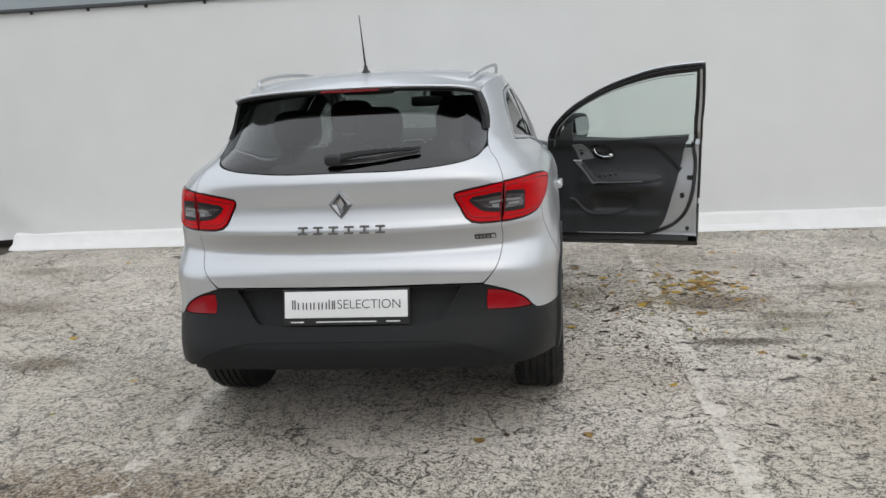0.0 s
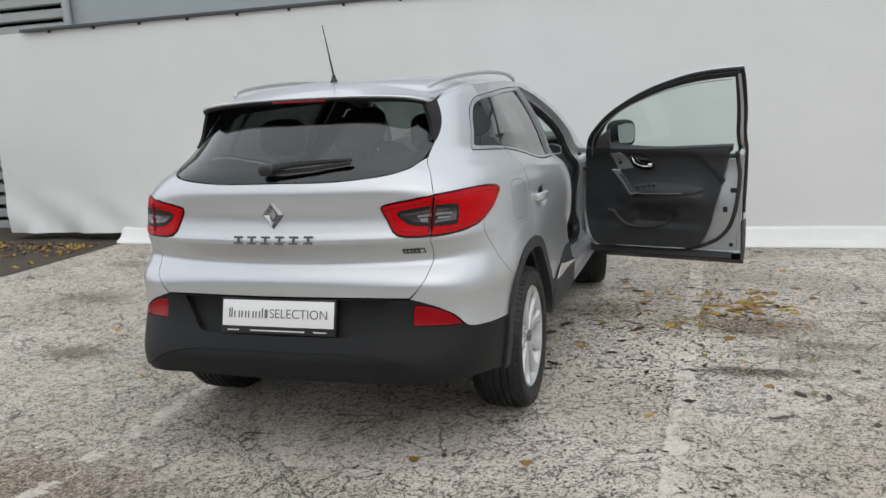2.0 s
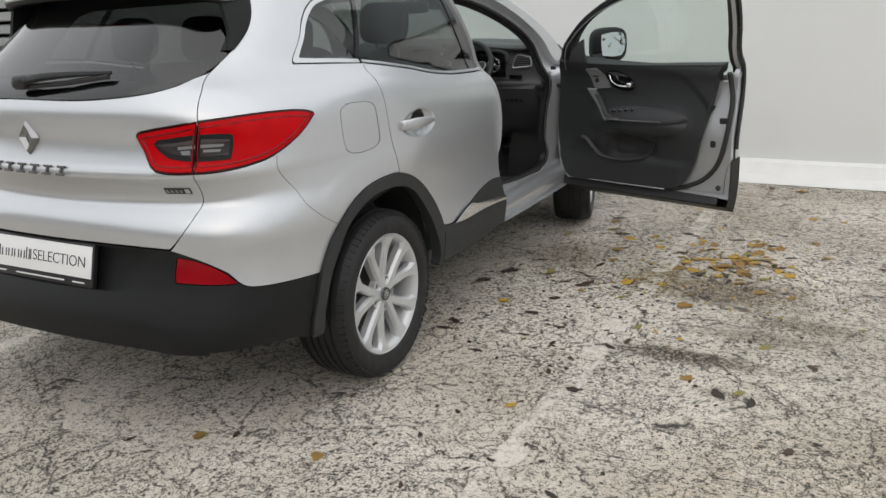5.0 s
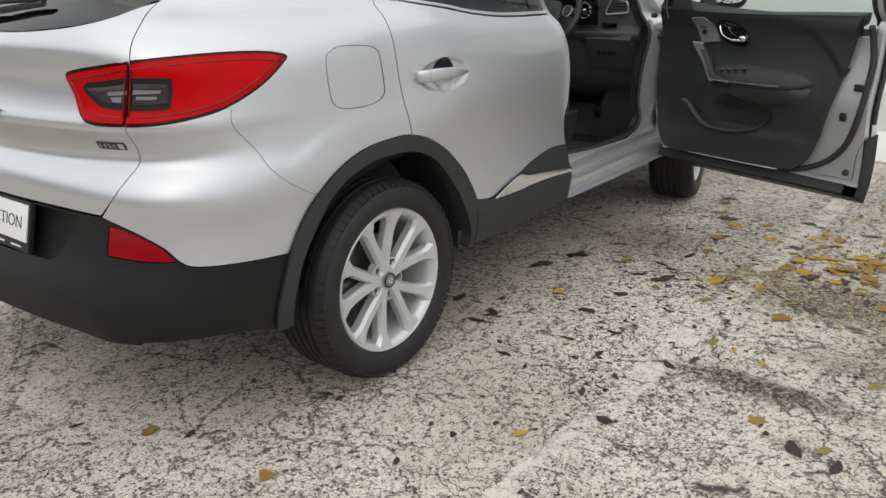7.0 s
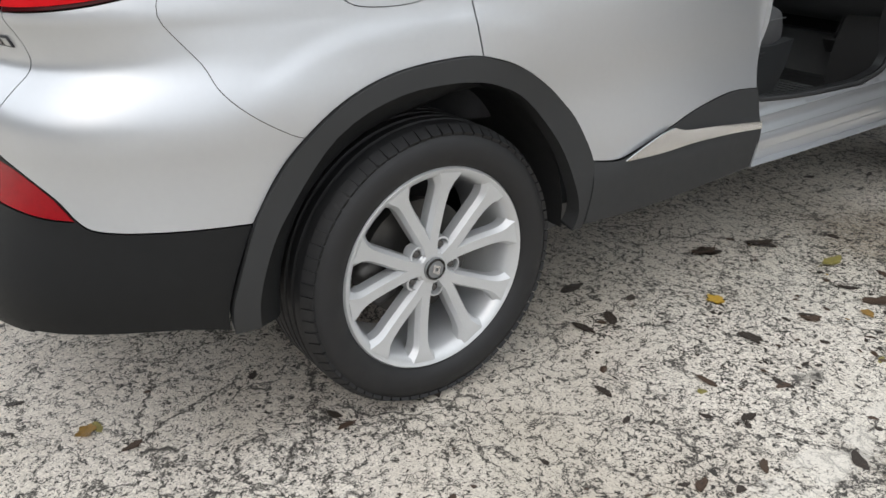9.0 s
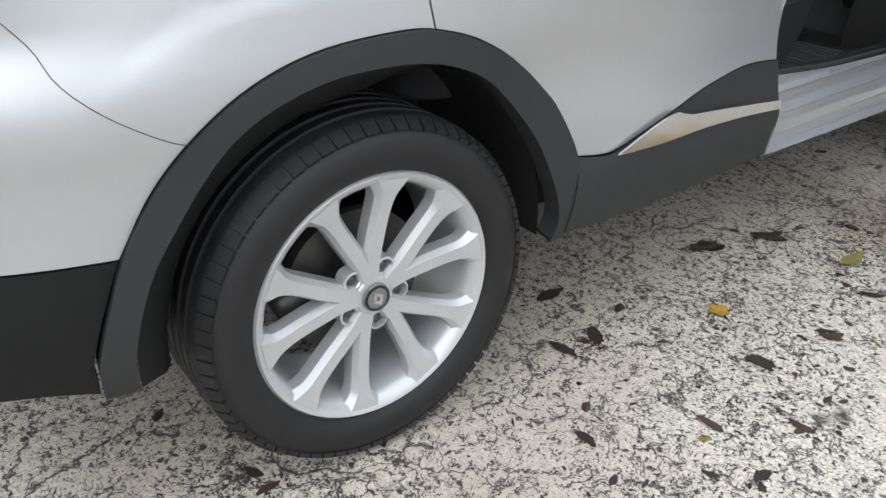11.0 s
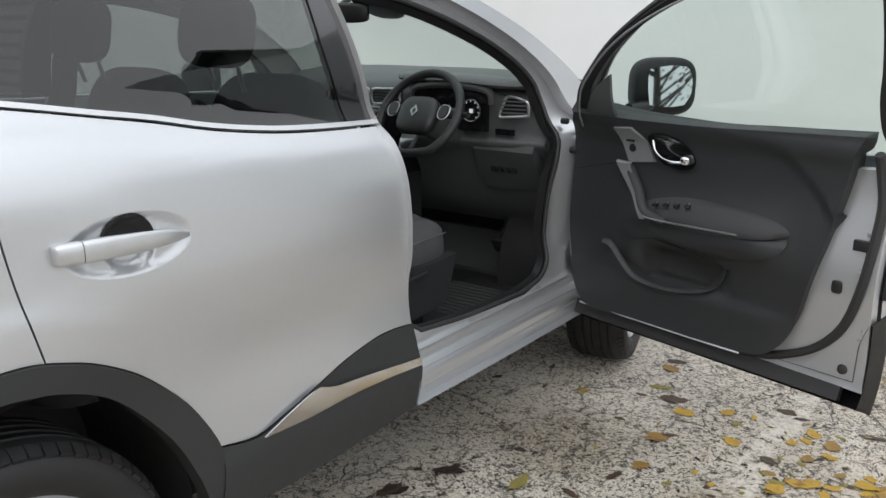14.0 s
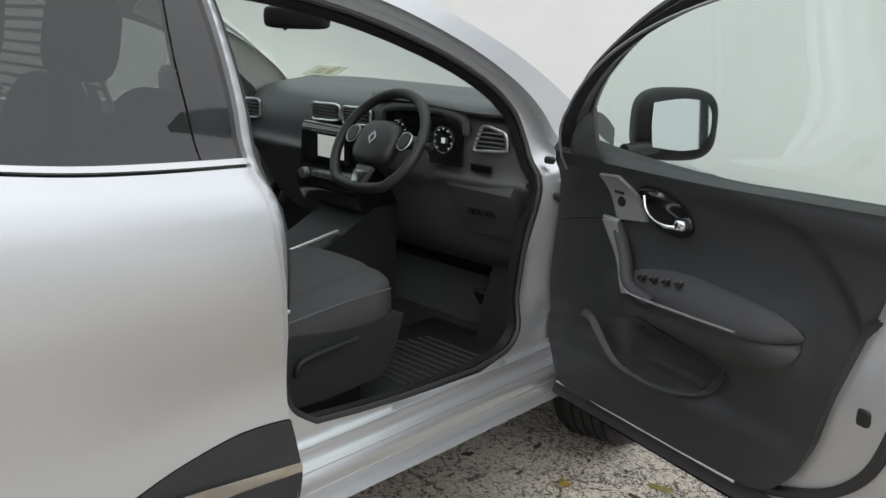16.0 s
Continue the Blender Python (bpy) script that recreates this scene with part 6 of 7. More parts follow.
panel("mirror_corner", [(y + 0.5, z) for y, z in sail], TRIM, open_door, "black corner piece behind the mirror", lift=-0.068, edge=-0.012, gap=0.03, move=swing)

# ---- cabin ----
# floor, mats, tunnel
part("bulkhead", slab([(3.44, 0.30), (3.48, 0.30), (3.52, 0.62), (3.52, 1.02), (3.48, 1.02), (3.48, 0.62)], -0.74, 0.74, "X"), DOOR_TRIM, car, "dark bulkhead behind the pedals")
part("cabin_floor", slab([(1.3, 0.30), (3.35, 0.30), (3.45, 0.5), (3.40, 0.5), (3.30, 0.345), (1.35, 0.36)], -0.78, 0.78, "X"), TRIM, car, "dark cabin floor")
mat_bm = boxed((0.16, 2.55, 0.346), (0.66, 3.22, 0.356))
floor_mat = part("floor_mat", mat_bm, RUBBER, car, "black ribbed floor mat", bevel=0.004)
for k in range(11):
    part("mat_rib", tube([(0.24 + 0.012 * abs(k - 5), 2.70 + 0.034 * k, 0.358), (0.58 - 0.008 * abs(k - 5), 2.70 + 0.034 * k, 0.358)], 0.0045, 6), TRIM, floor_mat, smooth=True)
tunnel = [(1.95, 0.34), (1.95, 0.66), (2.1, 0.72), (2.35, 0.72), (2.45, 0.66), (2.75, 0.70), (2.95, 0.80), (3.05, 0.80), (3.05, 0.34)]
console = part("centre_console", slab(tunnel, -0.12, 0.12, "X"), DOOR_TRIM, car, "black centre console", bevel=0.012)
part("console_strip", tube([(0.10, 2.42, 0.705), (0.10, 2.6, 0.70), (0.10, 2.8, 0.735)], 0.009, 8), SATIN_CHROME, console, "bright console edge", smooth=True)
part("gear_lever", tube([(0.0, 2.62, 0.69), (0.0, 2.60, 0.76), (0.0, 2.58, 0.80)], [0.022, 0.014, 0.012], 10), SATIN_BLACK, console, smooth=True)
part("gear_knob", cushion((0.045, 0.055, 0.07), 3, 10, 18, pose(0, 2.575, 0.83)), GLOSS_BLACK, console, "black gear knob", smooth=True)
part("arm_rest", cushion((0.2, 0.34, 0.08), 5, 10, 20, pose(0, 2.2, 0.745)), CLOTH, console, "dark armrest lid", smooth=True)


def seat(x, y, s=1):
    st = part("front_seat", cushion((0.50, 0.56, 0.17), 4.5, 14, 30, pose(x, y + 0.36, 0.625, 7, 0, 0)), CLOTH, car, "charcoal cloth front seat", smooth=True)
    part("seat_centre", cushion((0.32, 0.50, 0.12), 5, 10, 24, pose(x, y + 0.36, 0.665, 7, 0, 0)), CLOTH, st, smooth=True)
    part("seat_back", cushion((0.49, 0.16, 0.66), 4, 16, 30, pose(x, y - 0.02, 0.92, -16, 0, 0)), CLOTH, st, smooth=True)
    for e in (-1, 1):
        part("seat_bolster", cushion((0.10, 0.13, 0.5), 3, 12, 18, pose(x + e * 0.20, y + 0.06, 0.90, -16, 0, 0)), CLOTH, st, smooth=True)
        part("headrest_post", tube([(x + e * 0.06, y - 0.115, 1.20), (x + e * 0.06, y - 0.14, 1.29)], 0.007, 8), SATIN_CHROME, st, smooth=True)
    part("headrest", cushion((0.265, 0.10, 0.2), 3.4, 14, 24, pose(x, y - 0.15, 1.365, -10, 0, 0)), CLOTH, st, "charcoal cloth headrest", smooth=True)
    side = smoothed([(y + 0.05, 0.46), (y + 0.30, 0.44), (y + 0.52, 0.45)], [(y + 0.52, 0.45), (y + 0.57, 0.52), (y + 0.60, 0.62)], [(y + 0.60, 0.62), (y + 0.45, 0.61), (y + 0.2, 0.64), (y + 0.02, 0.68)], [(y + 0.02, 0.68), (y + 0.05, 0.46)])
    for e in (-1, 1):
        part("seat_valance", slab(side, x + e * 0.225, x + e * 0.265, "X"), DOOR_TRIM, st, "black plastic seat side", bevel=0.012)
    e = 1 if x > 0 else -1
    part("seat_lever", tube(smooth_line([(x + e * 0.272, y + 0.22, 0.535), (x + e * 0.276, y + 0.24, 0.575), (x + e * 0.276, y + 0.42, 0.59)], 4), 0.008, 8), SATIN_BLACK, st, "black seat height lever", smooth=True)
    hem = [(x + e * 0.246, y + 0.20, 0.672), (x + e * 0.247, y + 0.4, 0.69), (x + e * 0.235, y + 0.58, 0.69)]
    part("seat_seam", tube(smooth_line(hem, 4), 0.0022, 5), TRIM_GREY, st, "pale stitched seam", smooth=True)
    part("seat_base", boxed((x - 0.2, y + 0.02, 0.35), (x + 0.2, y + 0.5, 0.5)), SATIN_BLACK, st, bevel=0.01)
    return st


seat(0.335, 2.03), seat(-0.335, 2.03)
# rear bench
bench = part("rear_bench", cushion((1.28, 0.52, 0.16), 6, 12, 40, pose(0, 1.40, 0.64)), CLOTH, car, "charcoal cloth rear bench", smooth=True)
part("bench_back", cushion((1.28, 0.16, 0.62), 6, 14, 40, pose(0, 1.10, 0.93, -18, 0, 0)), CLOTH, bench, smooth=True)
for x in (-0.42, 0.0, 0.42):
    part("headrest", cushion((0.25, 0.09, 0.19), 3.4, 12, 22, pose(x, 0.985, 1.345, -8, 0, 0)), CLOTH, bench, "charcoal cloth headrest", smooth=True)
    for e in (-1, 1):
        part("headrest_post", tube([(x + e * 0.05, 1.01, 1.20), (x + e * 0.05, 0.995, 1.28)], 0.006, 8), SATIN_CHROME, bench, smooth=True)
part("parcel_shelf", slab([(0.24, 1.13), (0.24, 1.145), (1.0, 1.16), (1.0, 1.145)], -0.56, 0.56, "X"), TRIM, car, "black parcel shelf")
sticker = part("window_label", boxed((-0.46, 0.30, 1.146), (-0.22, 0.42, 1.16)), mat("pale_paper", (0.6, 0.62, 0.6), 0.6), car, "pale paper on the parcel shelf")

# dashboard: one section drawn across the car, with the driver's cowl and vents
dash_line = [(3.50, 1.13), (3.42, 1.184), (3.25, 1.212), (3.08, 1.198), (3.0, 1.178), (2.955, 1.14), (2.945, 1.06), (2.955, 0.99), (2.935, 0.965), (2.95, 0.94), (3.0, 0.90), (3.06, 0.80), (3.14, 0.68), (3.30, 0.58), (3.46, 0.55)]
dash_profile = [tuple(p) for p in smooth_line(dash_line, 3)]
sections = []
for x in (-0.735, -0.70, -0.6, -0.3, 0.0, 0.3, 0.6, 0.70, 0.735):
    k = abs(x) / 0.735
    back = 0.05 * k ** 4
    sections.append([(x * (1 - 0.05 * float(step(1.02, 1.14, z))), y + (back if y < 3.2 else 0.0), z - (0.03 * k ** 6 if z > 1.1 else 0)) for y, z in dash_profile])
dash = part("dashboard", loft(sections), TRIM_GREY, car, "black moulded dashboard", smooth=True, angle=50)
# padded brow over the dials, reaching across to the side vent
brow = []
for x in np.linspace(0.08, 0.685, 15):
    k = abs(x - 0.3825) / 0.3025
    out = 1 - k ** 6
    drop = 0.012 * step(0.3, 0.62, x)
    brow.append([(x, y + (0.05 * (1 - out) if y < 3.05 else 0), z - drop) for y, z in ((3.24, 1.174), (3.1, 1.198), (3.0, 1.203), (2.94, 1.200), (2.915, 1.191), (2.912, 1.181), (2.925, 1.173), (2.97, 1.165), (3.1, 1.155))])
part("dial_brow", loft(brow), TRIM_GREY, dash, "dark padded brow over the dials", smooth=True, angle=60)
part("dial_surround", tube(smooth_line([(0.535, 2.94, 1.10), (0.52, 2.93, 1.15), (0.36, 2.925, 1.165), (0.2, 2.93, 1.15), (0.18, 2.94, 1.10)], 5), 0.014, 8), TRIM, dash, "black dial surround", smooth=True)
part("dial_face", moved(slab([(0.19, 1.0), (0.53, 1.0), (0.53, 1.13), (0.48, 1.175), (0.24, 1.175), (0.19, 1.13)], 0, 0.01, "Y"), Matrix.Translation((0, 2.925, 0))), GLOSS_BLACK, dash, "black dial panel")
GLOW = mat("lit_dial", (0.75, 0.8, 0.82), 0.5, emit=0.2)
for cx, r in ((0.455, 0.04), (0.255, 0.04)):
    ringp = [(cx + r * math.cos(a), 2.922, 1.075 + r * math.sin(a)) for a in (2 * math.pi * i / 28 for i in range(28))]
    part("dial_ring", tube(ringp, 0.002, 5, closed=True), DARK_CHROME, dash, "dark silver dial ring")
    for i in range(9):
        a = radians(225 - 33.75 * i)
        part("dial_mark", tube([(cx + 0.8 * r * math.cos(a), 2.922, 1.075 + 0.8 * r * math.sin(a)), (cx + 0.93 * r * math.cos(a), 2.922, 1.075 + 0.93 * r * math.sin(a))], 0.0014, 4), GLOW, dash)
part("dial_mark", boxed((0.452, 2.918, 1.066), (0.466, 2.921, 1.082)), GLOW, dash)


def vent(cx, cz, w, h, y, yaw=0.0, form=None):
    m = Matrix.Translation((cx, y, cz)) @ Matrix.Rotation(yaw, 4, "Z")
    a = [(-w, -h * 0.9), (-w * 0.3, -h), (w * 0.9, -h * 0.8), (w, 0), (w * 0.9, h), (-w * 0.3, h), (-w, h * 0.8)]
    a = [(p * w, q * h) for p, q in form] if form else a
    o = [tuple(p) for p in smooth_line(a, 4, closed=True)]
    v = part("air_vent", moved(slab([(x * 0.96, z * 0.94) for x, z in o], 0.004, 0.02, "Y"), m), SATIN_BLACK, dash, "black air vent")
    part("vent_ring", moved(tube([(x, 0, z) for x, z in o], 0.0052, 8, closed=True), m), SATIN_CHROME, dash, "satin silver vent surround", smooth=True)
    for k in range(4):
        zz = h * (-0.6 + 0.4 * k)
        part("vent_slat", moved(boxed((-w * 0.85, -0.006, zz - 0.002), (w * 0.85, 0.006, zz + 0.002)), m), TRIM_GREY, dash)


vent(0.632, 1.094, 0.058, 0.034, 2.938, 0.12, [(-0.95, -1.0), (-0.2, -1.0), (0.85, -0.85), (1.0, -0.6), (0.92, 0.5), (0.5, 0.85), (-0.4, 1.1), (-0.75, 0.2)]), vent(-0.64, 1.075, 0.06, 0.036, 2.965)
vent(-0.12, 1.108, 0.075, 0.028, 2.925), vent(0.045, 1.108, 0.07, 0.028, 2.925)
# centre stack
stack = smoothed([(2.95, 1.075), (2.905, 1.072), (2.892, 1.05)], [(2.892, 1.05), (2.885, 0.93), (2.865, 0.86), (2.90, 0.79)], [(2.90, 0.79), (3.05, 0.79), (3.05, 1.075), (2.95, 1.075)])
centre = part("centre_panel", slab(stack, -0.215, 0.115, "X"), GLOSS_BLACK, dash.parent, "gloss black centre stack", bevel=0.006)
part("screen", boxed((-0.15, 2.880, 0.945), (0.05, 2.890, 1.045)), GLOSS_BLACK, centre, "dark centre screen", bevel=0.002)
part("screen_picture", boxed((-0.105, 2.8775, 0.96), (0.035, 2.8795, 1.035)), mat("lit_screen", (0.5, 0.53, 0.5), 0.4, emit=0.3), centre, "pale lit screen picture")
part("stack_strip", boxed((-0.2, 2.868, 0.868), (0.1, 2.876, 0.876)), SATIN_CHROME, centre, "bright strip")
for x in (-0.165, 0.065):
    part("climate_knob", moved(lathe([(0.0, 0.02), (-0.02, 0.018), (-0.022, 0.0)], 18), Matrix.Translation((x, 2.872, 0.893)) @ Matrix.Rotation(radians(90), 4, "Z")), SATIN_CHROME, centre, "silver climate knob", smooth=True)
for k in range(5):
    part("climate_button", boxed((-0.13 + 0.036 * k, 2.866, 0.886), (-0.102 + 0.036 * k, 2.876, 0.902)), TRIM_GREY, centre)
part("stalk_switches", boxed((0.545, 2.952, 0.99), (0.625, 2.962, 1.012)), GLOSS_BLACK, dash, "black switch row")
part("knee_panel", slab([(2.975, 0.955), (2.96, 0.93), (3.0, 0.86), (3.06, 0.77), (3.10, 0.77), (3.05, 0.93)], 0.44, 0.70, "X"), TRIM, dash, "dark knee panel", bevel=0.006)
for k in range(4):
    part("fuse_button", boxed((0.50 + 0.03 * k, 2.995, 0.845), (0.52 + 0.03 * k, 3.01, 0.865)), SATIN_BLACK, dash)
for x, z in ((0.42, 0.50), (0.58, 0.48)):
    pedal = part("pedal", moved(boxed((-0.03, -0.008, -0.035), (0.03, 0.008, 0.035)), pose(x, 3.19, z, 35, 0, 0)), RUBBER, car, "black pedal", bevel=0.004)
    part("pedal_arm", tube([(x, 3.20, z + 0.02), (x, 3.29, z + 0.2)], 0.007, 6), SATIN_BLACK, pedal)
# steering wheel
sw = pose(0.332, 2.769, 1.065, -34, 0, 0)
rimp = []
for i in range(48):
    a = 2 * math.pi * i / 48
    r = 0.173 if math.sin(a) > -0.8 else 0.173 - 0.02 * (-math.sin(a) - 0.8) / 0.2
    rimp.append(sw @ Vector((r * math.cos(a), 0, r * math.sin(a))))
wheel_ob = part("steering_wheel", tube(rimp, 0.0165, 12, closed=True), LEATHER, car, "black leather steering wheel", smooth=True)
part("wheel_hub", cushion((0.17, 0.06, 0.15), 3.2, 12, 24, sw @ pose(0, 0.0, -0.005)), LEATHER, wheel_ob, smooth=True)
for e in (-1, 1):
    spk = [sw @ Vector(p) for p in ((e * 0.06, 0.01, 0.015), (e * 0.12, 0.012, 0.02), (e * 0.168, 0.0, 0.012))]
    part("wheel_spoke", tube(spk, [0.032, 0.026, 0.02], 10, flat=0.45), LEATHER, wheel_ob, smooth=True)
    pad = [(0.0, 0.028), (0.028, 0.02), (0.03, -0.012), (0.012, -0.03), (-0.012, -0.02), (-0.014, 0.015)]
    pads = [tuple(p) for p in smooth_line([(e * a, b) for a, b in pad], 3, closed=True)]
    part("wheel_switch_ring", moved(tube([(a, 0, b) for a, b in pads], 0.0022, 6, closed=True), sw @ pose(e * 0.108, -0.012, 0.012)), SATIN_CHROME, wheel_ob, "silver switch surround", smooth=True)
    part("wheel_switch", moved(slab([(a * 0.85, b * 0.85) for a, b in pads], -0.004, 0.004, "Y"), sw @ pose(e * 0.108, -0.012, 0.012)), LEATHER, wheel_ob, "black switch pad")
part("lower_spoke", moved(slab([(-0.035, -0.085), (0.035, -0.085), (0.022, -0.155), (-0.022, -0.155)], -0.012, 0.006, "Y"), sw), TRIM, wheel_ob, bevel=0.004)
part("spoke_inlay", moved(slab([(-0.03, -0.105), (0.03, -0.105), (0.02, -0.145), (-0.02, -0.145)], -0.016, -0.011, "Y"), sw), DARK_CHROME, wheel_ob, "dark silver spoke inlay", bevel=0.002)
bm = bmesh.new()
o = [bm.verts.new(sw @ Vector((a, -0.033, b))) for a, b in ((0, 0.024), (0.018, 0), (0, -0.024), (-0.018, 0))]
q = [bm.verts.new(sw @ Vector((a * 0.45, -0.033, b * 0.5))) for a, b in ((0, 0.024), (0.018, 0), (0, -0.024), (-0.018, 0))]
for i in range(4):
    bm.faces.new((o[i], o[(i + 1) % 4], q[(i + 1) % 4], q[i]))
part("wheel_badge", bm, DARK_CHROME, wheel_ob, "chrome diamond badge")
part("steering_column", tube([sw @ Vector((0, 0.02, -0.01)), (0.345, 2.98, 0.98)], [0.05, 0.06], 14), TRIM, car, smooth=True)
for e in (-1, 1):
    part("column_stalk", tube([(0.345 + e * 0.04, 2.80, 1.05), (0.345 + e * 0.13, 2.785, 1.075), (0.345 + e * 0.2, 2.78, 1.075)], [0.009, 0.008, 0.011], 8), SATIN_BLACK, car, "black column stalk", smooth=True)
# mirror, sensor pod, visor, paper
rv = part("rear_view_mirror", cushion((0.225, 0.05, 0.072), 5, 10, 24, pose(0.02, 2.70, 1.424, 0, 0, 24)), SATIN_BLACK, car, "black rear-view mirror", smooth=True)
part("mirror_stalk", tube([(0.0, 2.73, 1.45), (0.0, 2.80, 1.49)], 0.012, 8), SATIN_BLACK, rv, smooth=True)
part("mirror_toggle", tube([(-0.01, 2.69, 1.405), (-0.012, 2.675, 1.385)], 0.006, 8), SATIN_BLACK, rv, smooth=True)
part("sensor_pod", cushion((0.17, 0.22, 0.06), 3, 10, 20, pose(0.12, 2.80, 1.458, -22, 0, 0)), SATIN_BLACK, car, "black sensor pod", smooth=True)
for x in (0.33, -0.33):
    part("sun_visor", cushion((0.36, 0.16, 0.02), 6, 8, 20, pose(x, 2.36, 1.515, -14, 0, 0)), LINING, car, "pale grey sun visor", smooth=True)
paper_m = pose(-0.53, 3.25, 1.222, 20, 0, 8)
paper = part("windscreen_paper", moved(boxed((-0.085, -0.05, -0.001), (0.085, 0.05, 0.001)), paper_m), mat("pale_olive_paper", (0.36, 0.37, 0.28), 0.7), car, "pale olive paper behind the windscreen")
for x, y, w, h in ((-0.025, -0.005, 0.026, 0.03), (0.035, 0.005, 0.018, 0.035)):
    part("paper_mark", moved(boxed((x - w, y - h, 0.0012), (x + w, y + h, 0.002)), paper_m), mat("brown_print", (0.2, 0.18, 0.13), 0.7), paper)

# ---- fallen leaves ----
LEAF_HUES = (("yellow_leaf", (0.42, 0.26, 0.03)), ("amber_leaf", (0.26, 0.15, 0.035)), ("brown_leaf", (0.06, 0.036, 0.022)), ("dark_wet_leaf", (0.03, 0.021, 0.015)), ("olive_leaf", (0.22, 0.19, 0.05)))
LEAF_MATS = [mat(k, c, 0.55, vary=0.35, scale=60, bump=0.3, bump_scale=120) for k, c in LEAF_HUES]
LEAF_WORDS = ("yellow fallen leaf lying on the white tarmac", "amber fallen leaf lying on the white tarmac", "brown curled leaf lying on the white tarmac", "dark wet leaf stuck to the white tarmac", "olive fallen leaf lying on the white tarmac")
rng = random.Random(7)


def leaf_mesh(k):
    """A lobed leaf, a little curled, with its stalk."""
    bm = bmesh.new()
    lobes, n = rng.choice((3, 5, 5)), 22
    ring = []
    curl = rng.uniform(0.1, 0.35)
    for i in range(n):
        a = 2 * math.pi * i / n
        r = 0.5 * (0.62 + 0.3 * abs(math.cos(lobes * a / 2)) ** 1.4) * rng.uniform(0.9, 1.08) * (1.15 - 0.25 * math.cos(a))
        x, y = r * math.cos(a), 0.82 * r * math.sin(a)
        ring.append((x, y))
    if k in (2, 3, 4):
        wide = rng.uniform(0.38, 0.6)
        ring = [(0.5 * math.cos(2 * math.pi * i / n), 0.5 * wide * math.copysign(abs(math.sin(2 * math.pi * i / n)) ** 1.35, math.sin(2 * math.pi * i / n)) * rng.uniform(0.75, 1.15) + 0.08 * math.cos(2 * math.pi * i / n) ** 2) for i in range(n)]
        curl *= 0.5
    hub = bm.verts.new((0, 0, 0.02))
    mid = [bm.verts.new((0.55 * x, 0.55 * y, 0.035 + curl * 0.25 * y * y)) for x, y in ring]
    rim = [bm.verts.new((x, y, 0.02 + curl * (x * x * 0.6 + y * y) + rng.uniform(-0.015, 0.03))) for x, y in ring]
    for i in range(n):
        j = (i + 1) % n
        bm.faces.new((hub, mid[i], mid[j]))
        bm.faces.new((mid[i], rim[i], rim[j], mid[j]))
    st = [bm.verts.new(p) for p in ((-0.4, 0.012, 0.03), (-0.4, -0.012, 0.03), (-0.85, -0.008, 0.02), (-0.85, 0.008, 0.02))]
    bm.faces.new(st)
    me = bpy.data.meshes.new("leaf")
    bm.to_mesh(me)
    bm.free()
    me.shade_smooth()
    me.materials.append(LEAF_MATS[k])
    return me


leaf_meshes = [[leaf_mesh(k) for _ in range(3)] for k in range(5)]


def drop_leaf(x, y, k, size):
    ob = new("leaf", rng.choice(leaf_meshes[k]))
    ob.location = (x, y, 0.001)
    ob.rotation_euler = (rng.uniform(-0.12, 0.12), rng.uniform(-0.12, 0.12), rng.uniform(0, 6.28))
    ob.scale = (size, size * rng.uniform(0.75, 1.05), size * rng.uniform(0.6, 1.3))
    tagged(ob, LEAF_WORDS[k], "leaf", "fallen leaves")


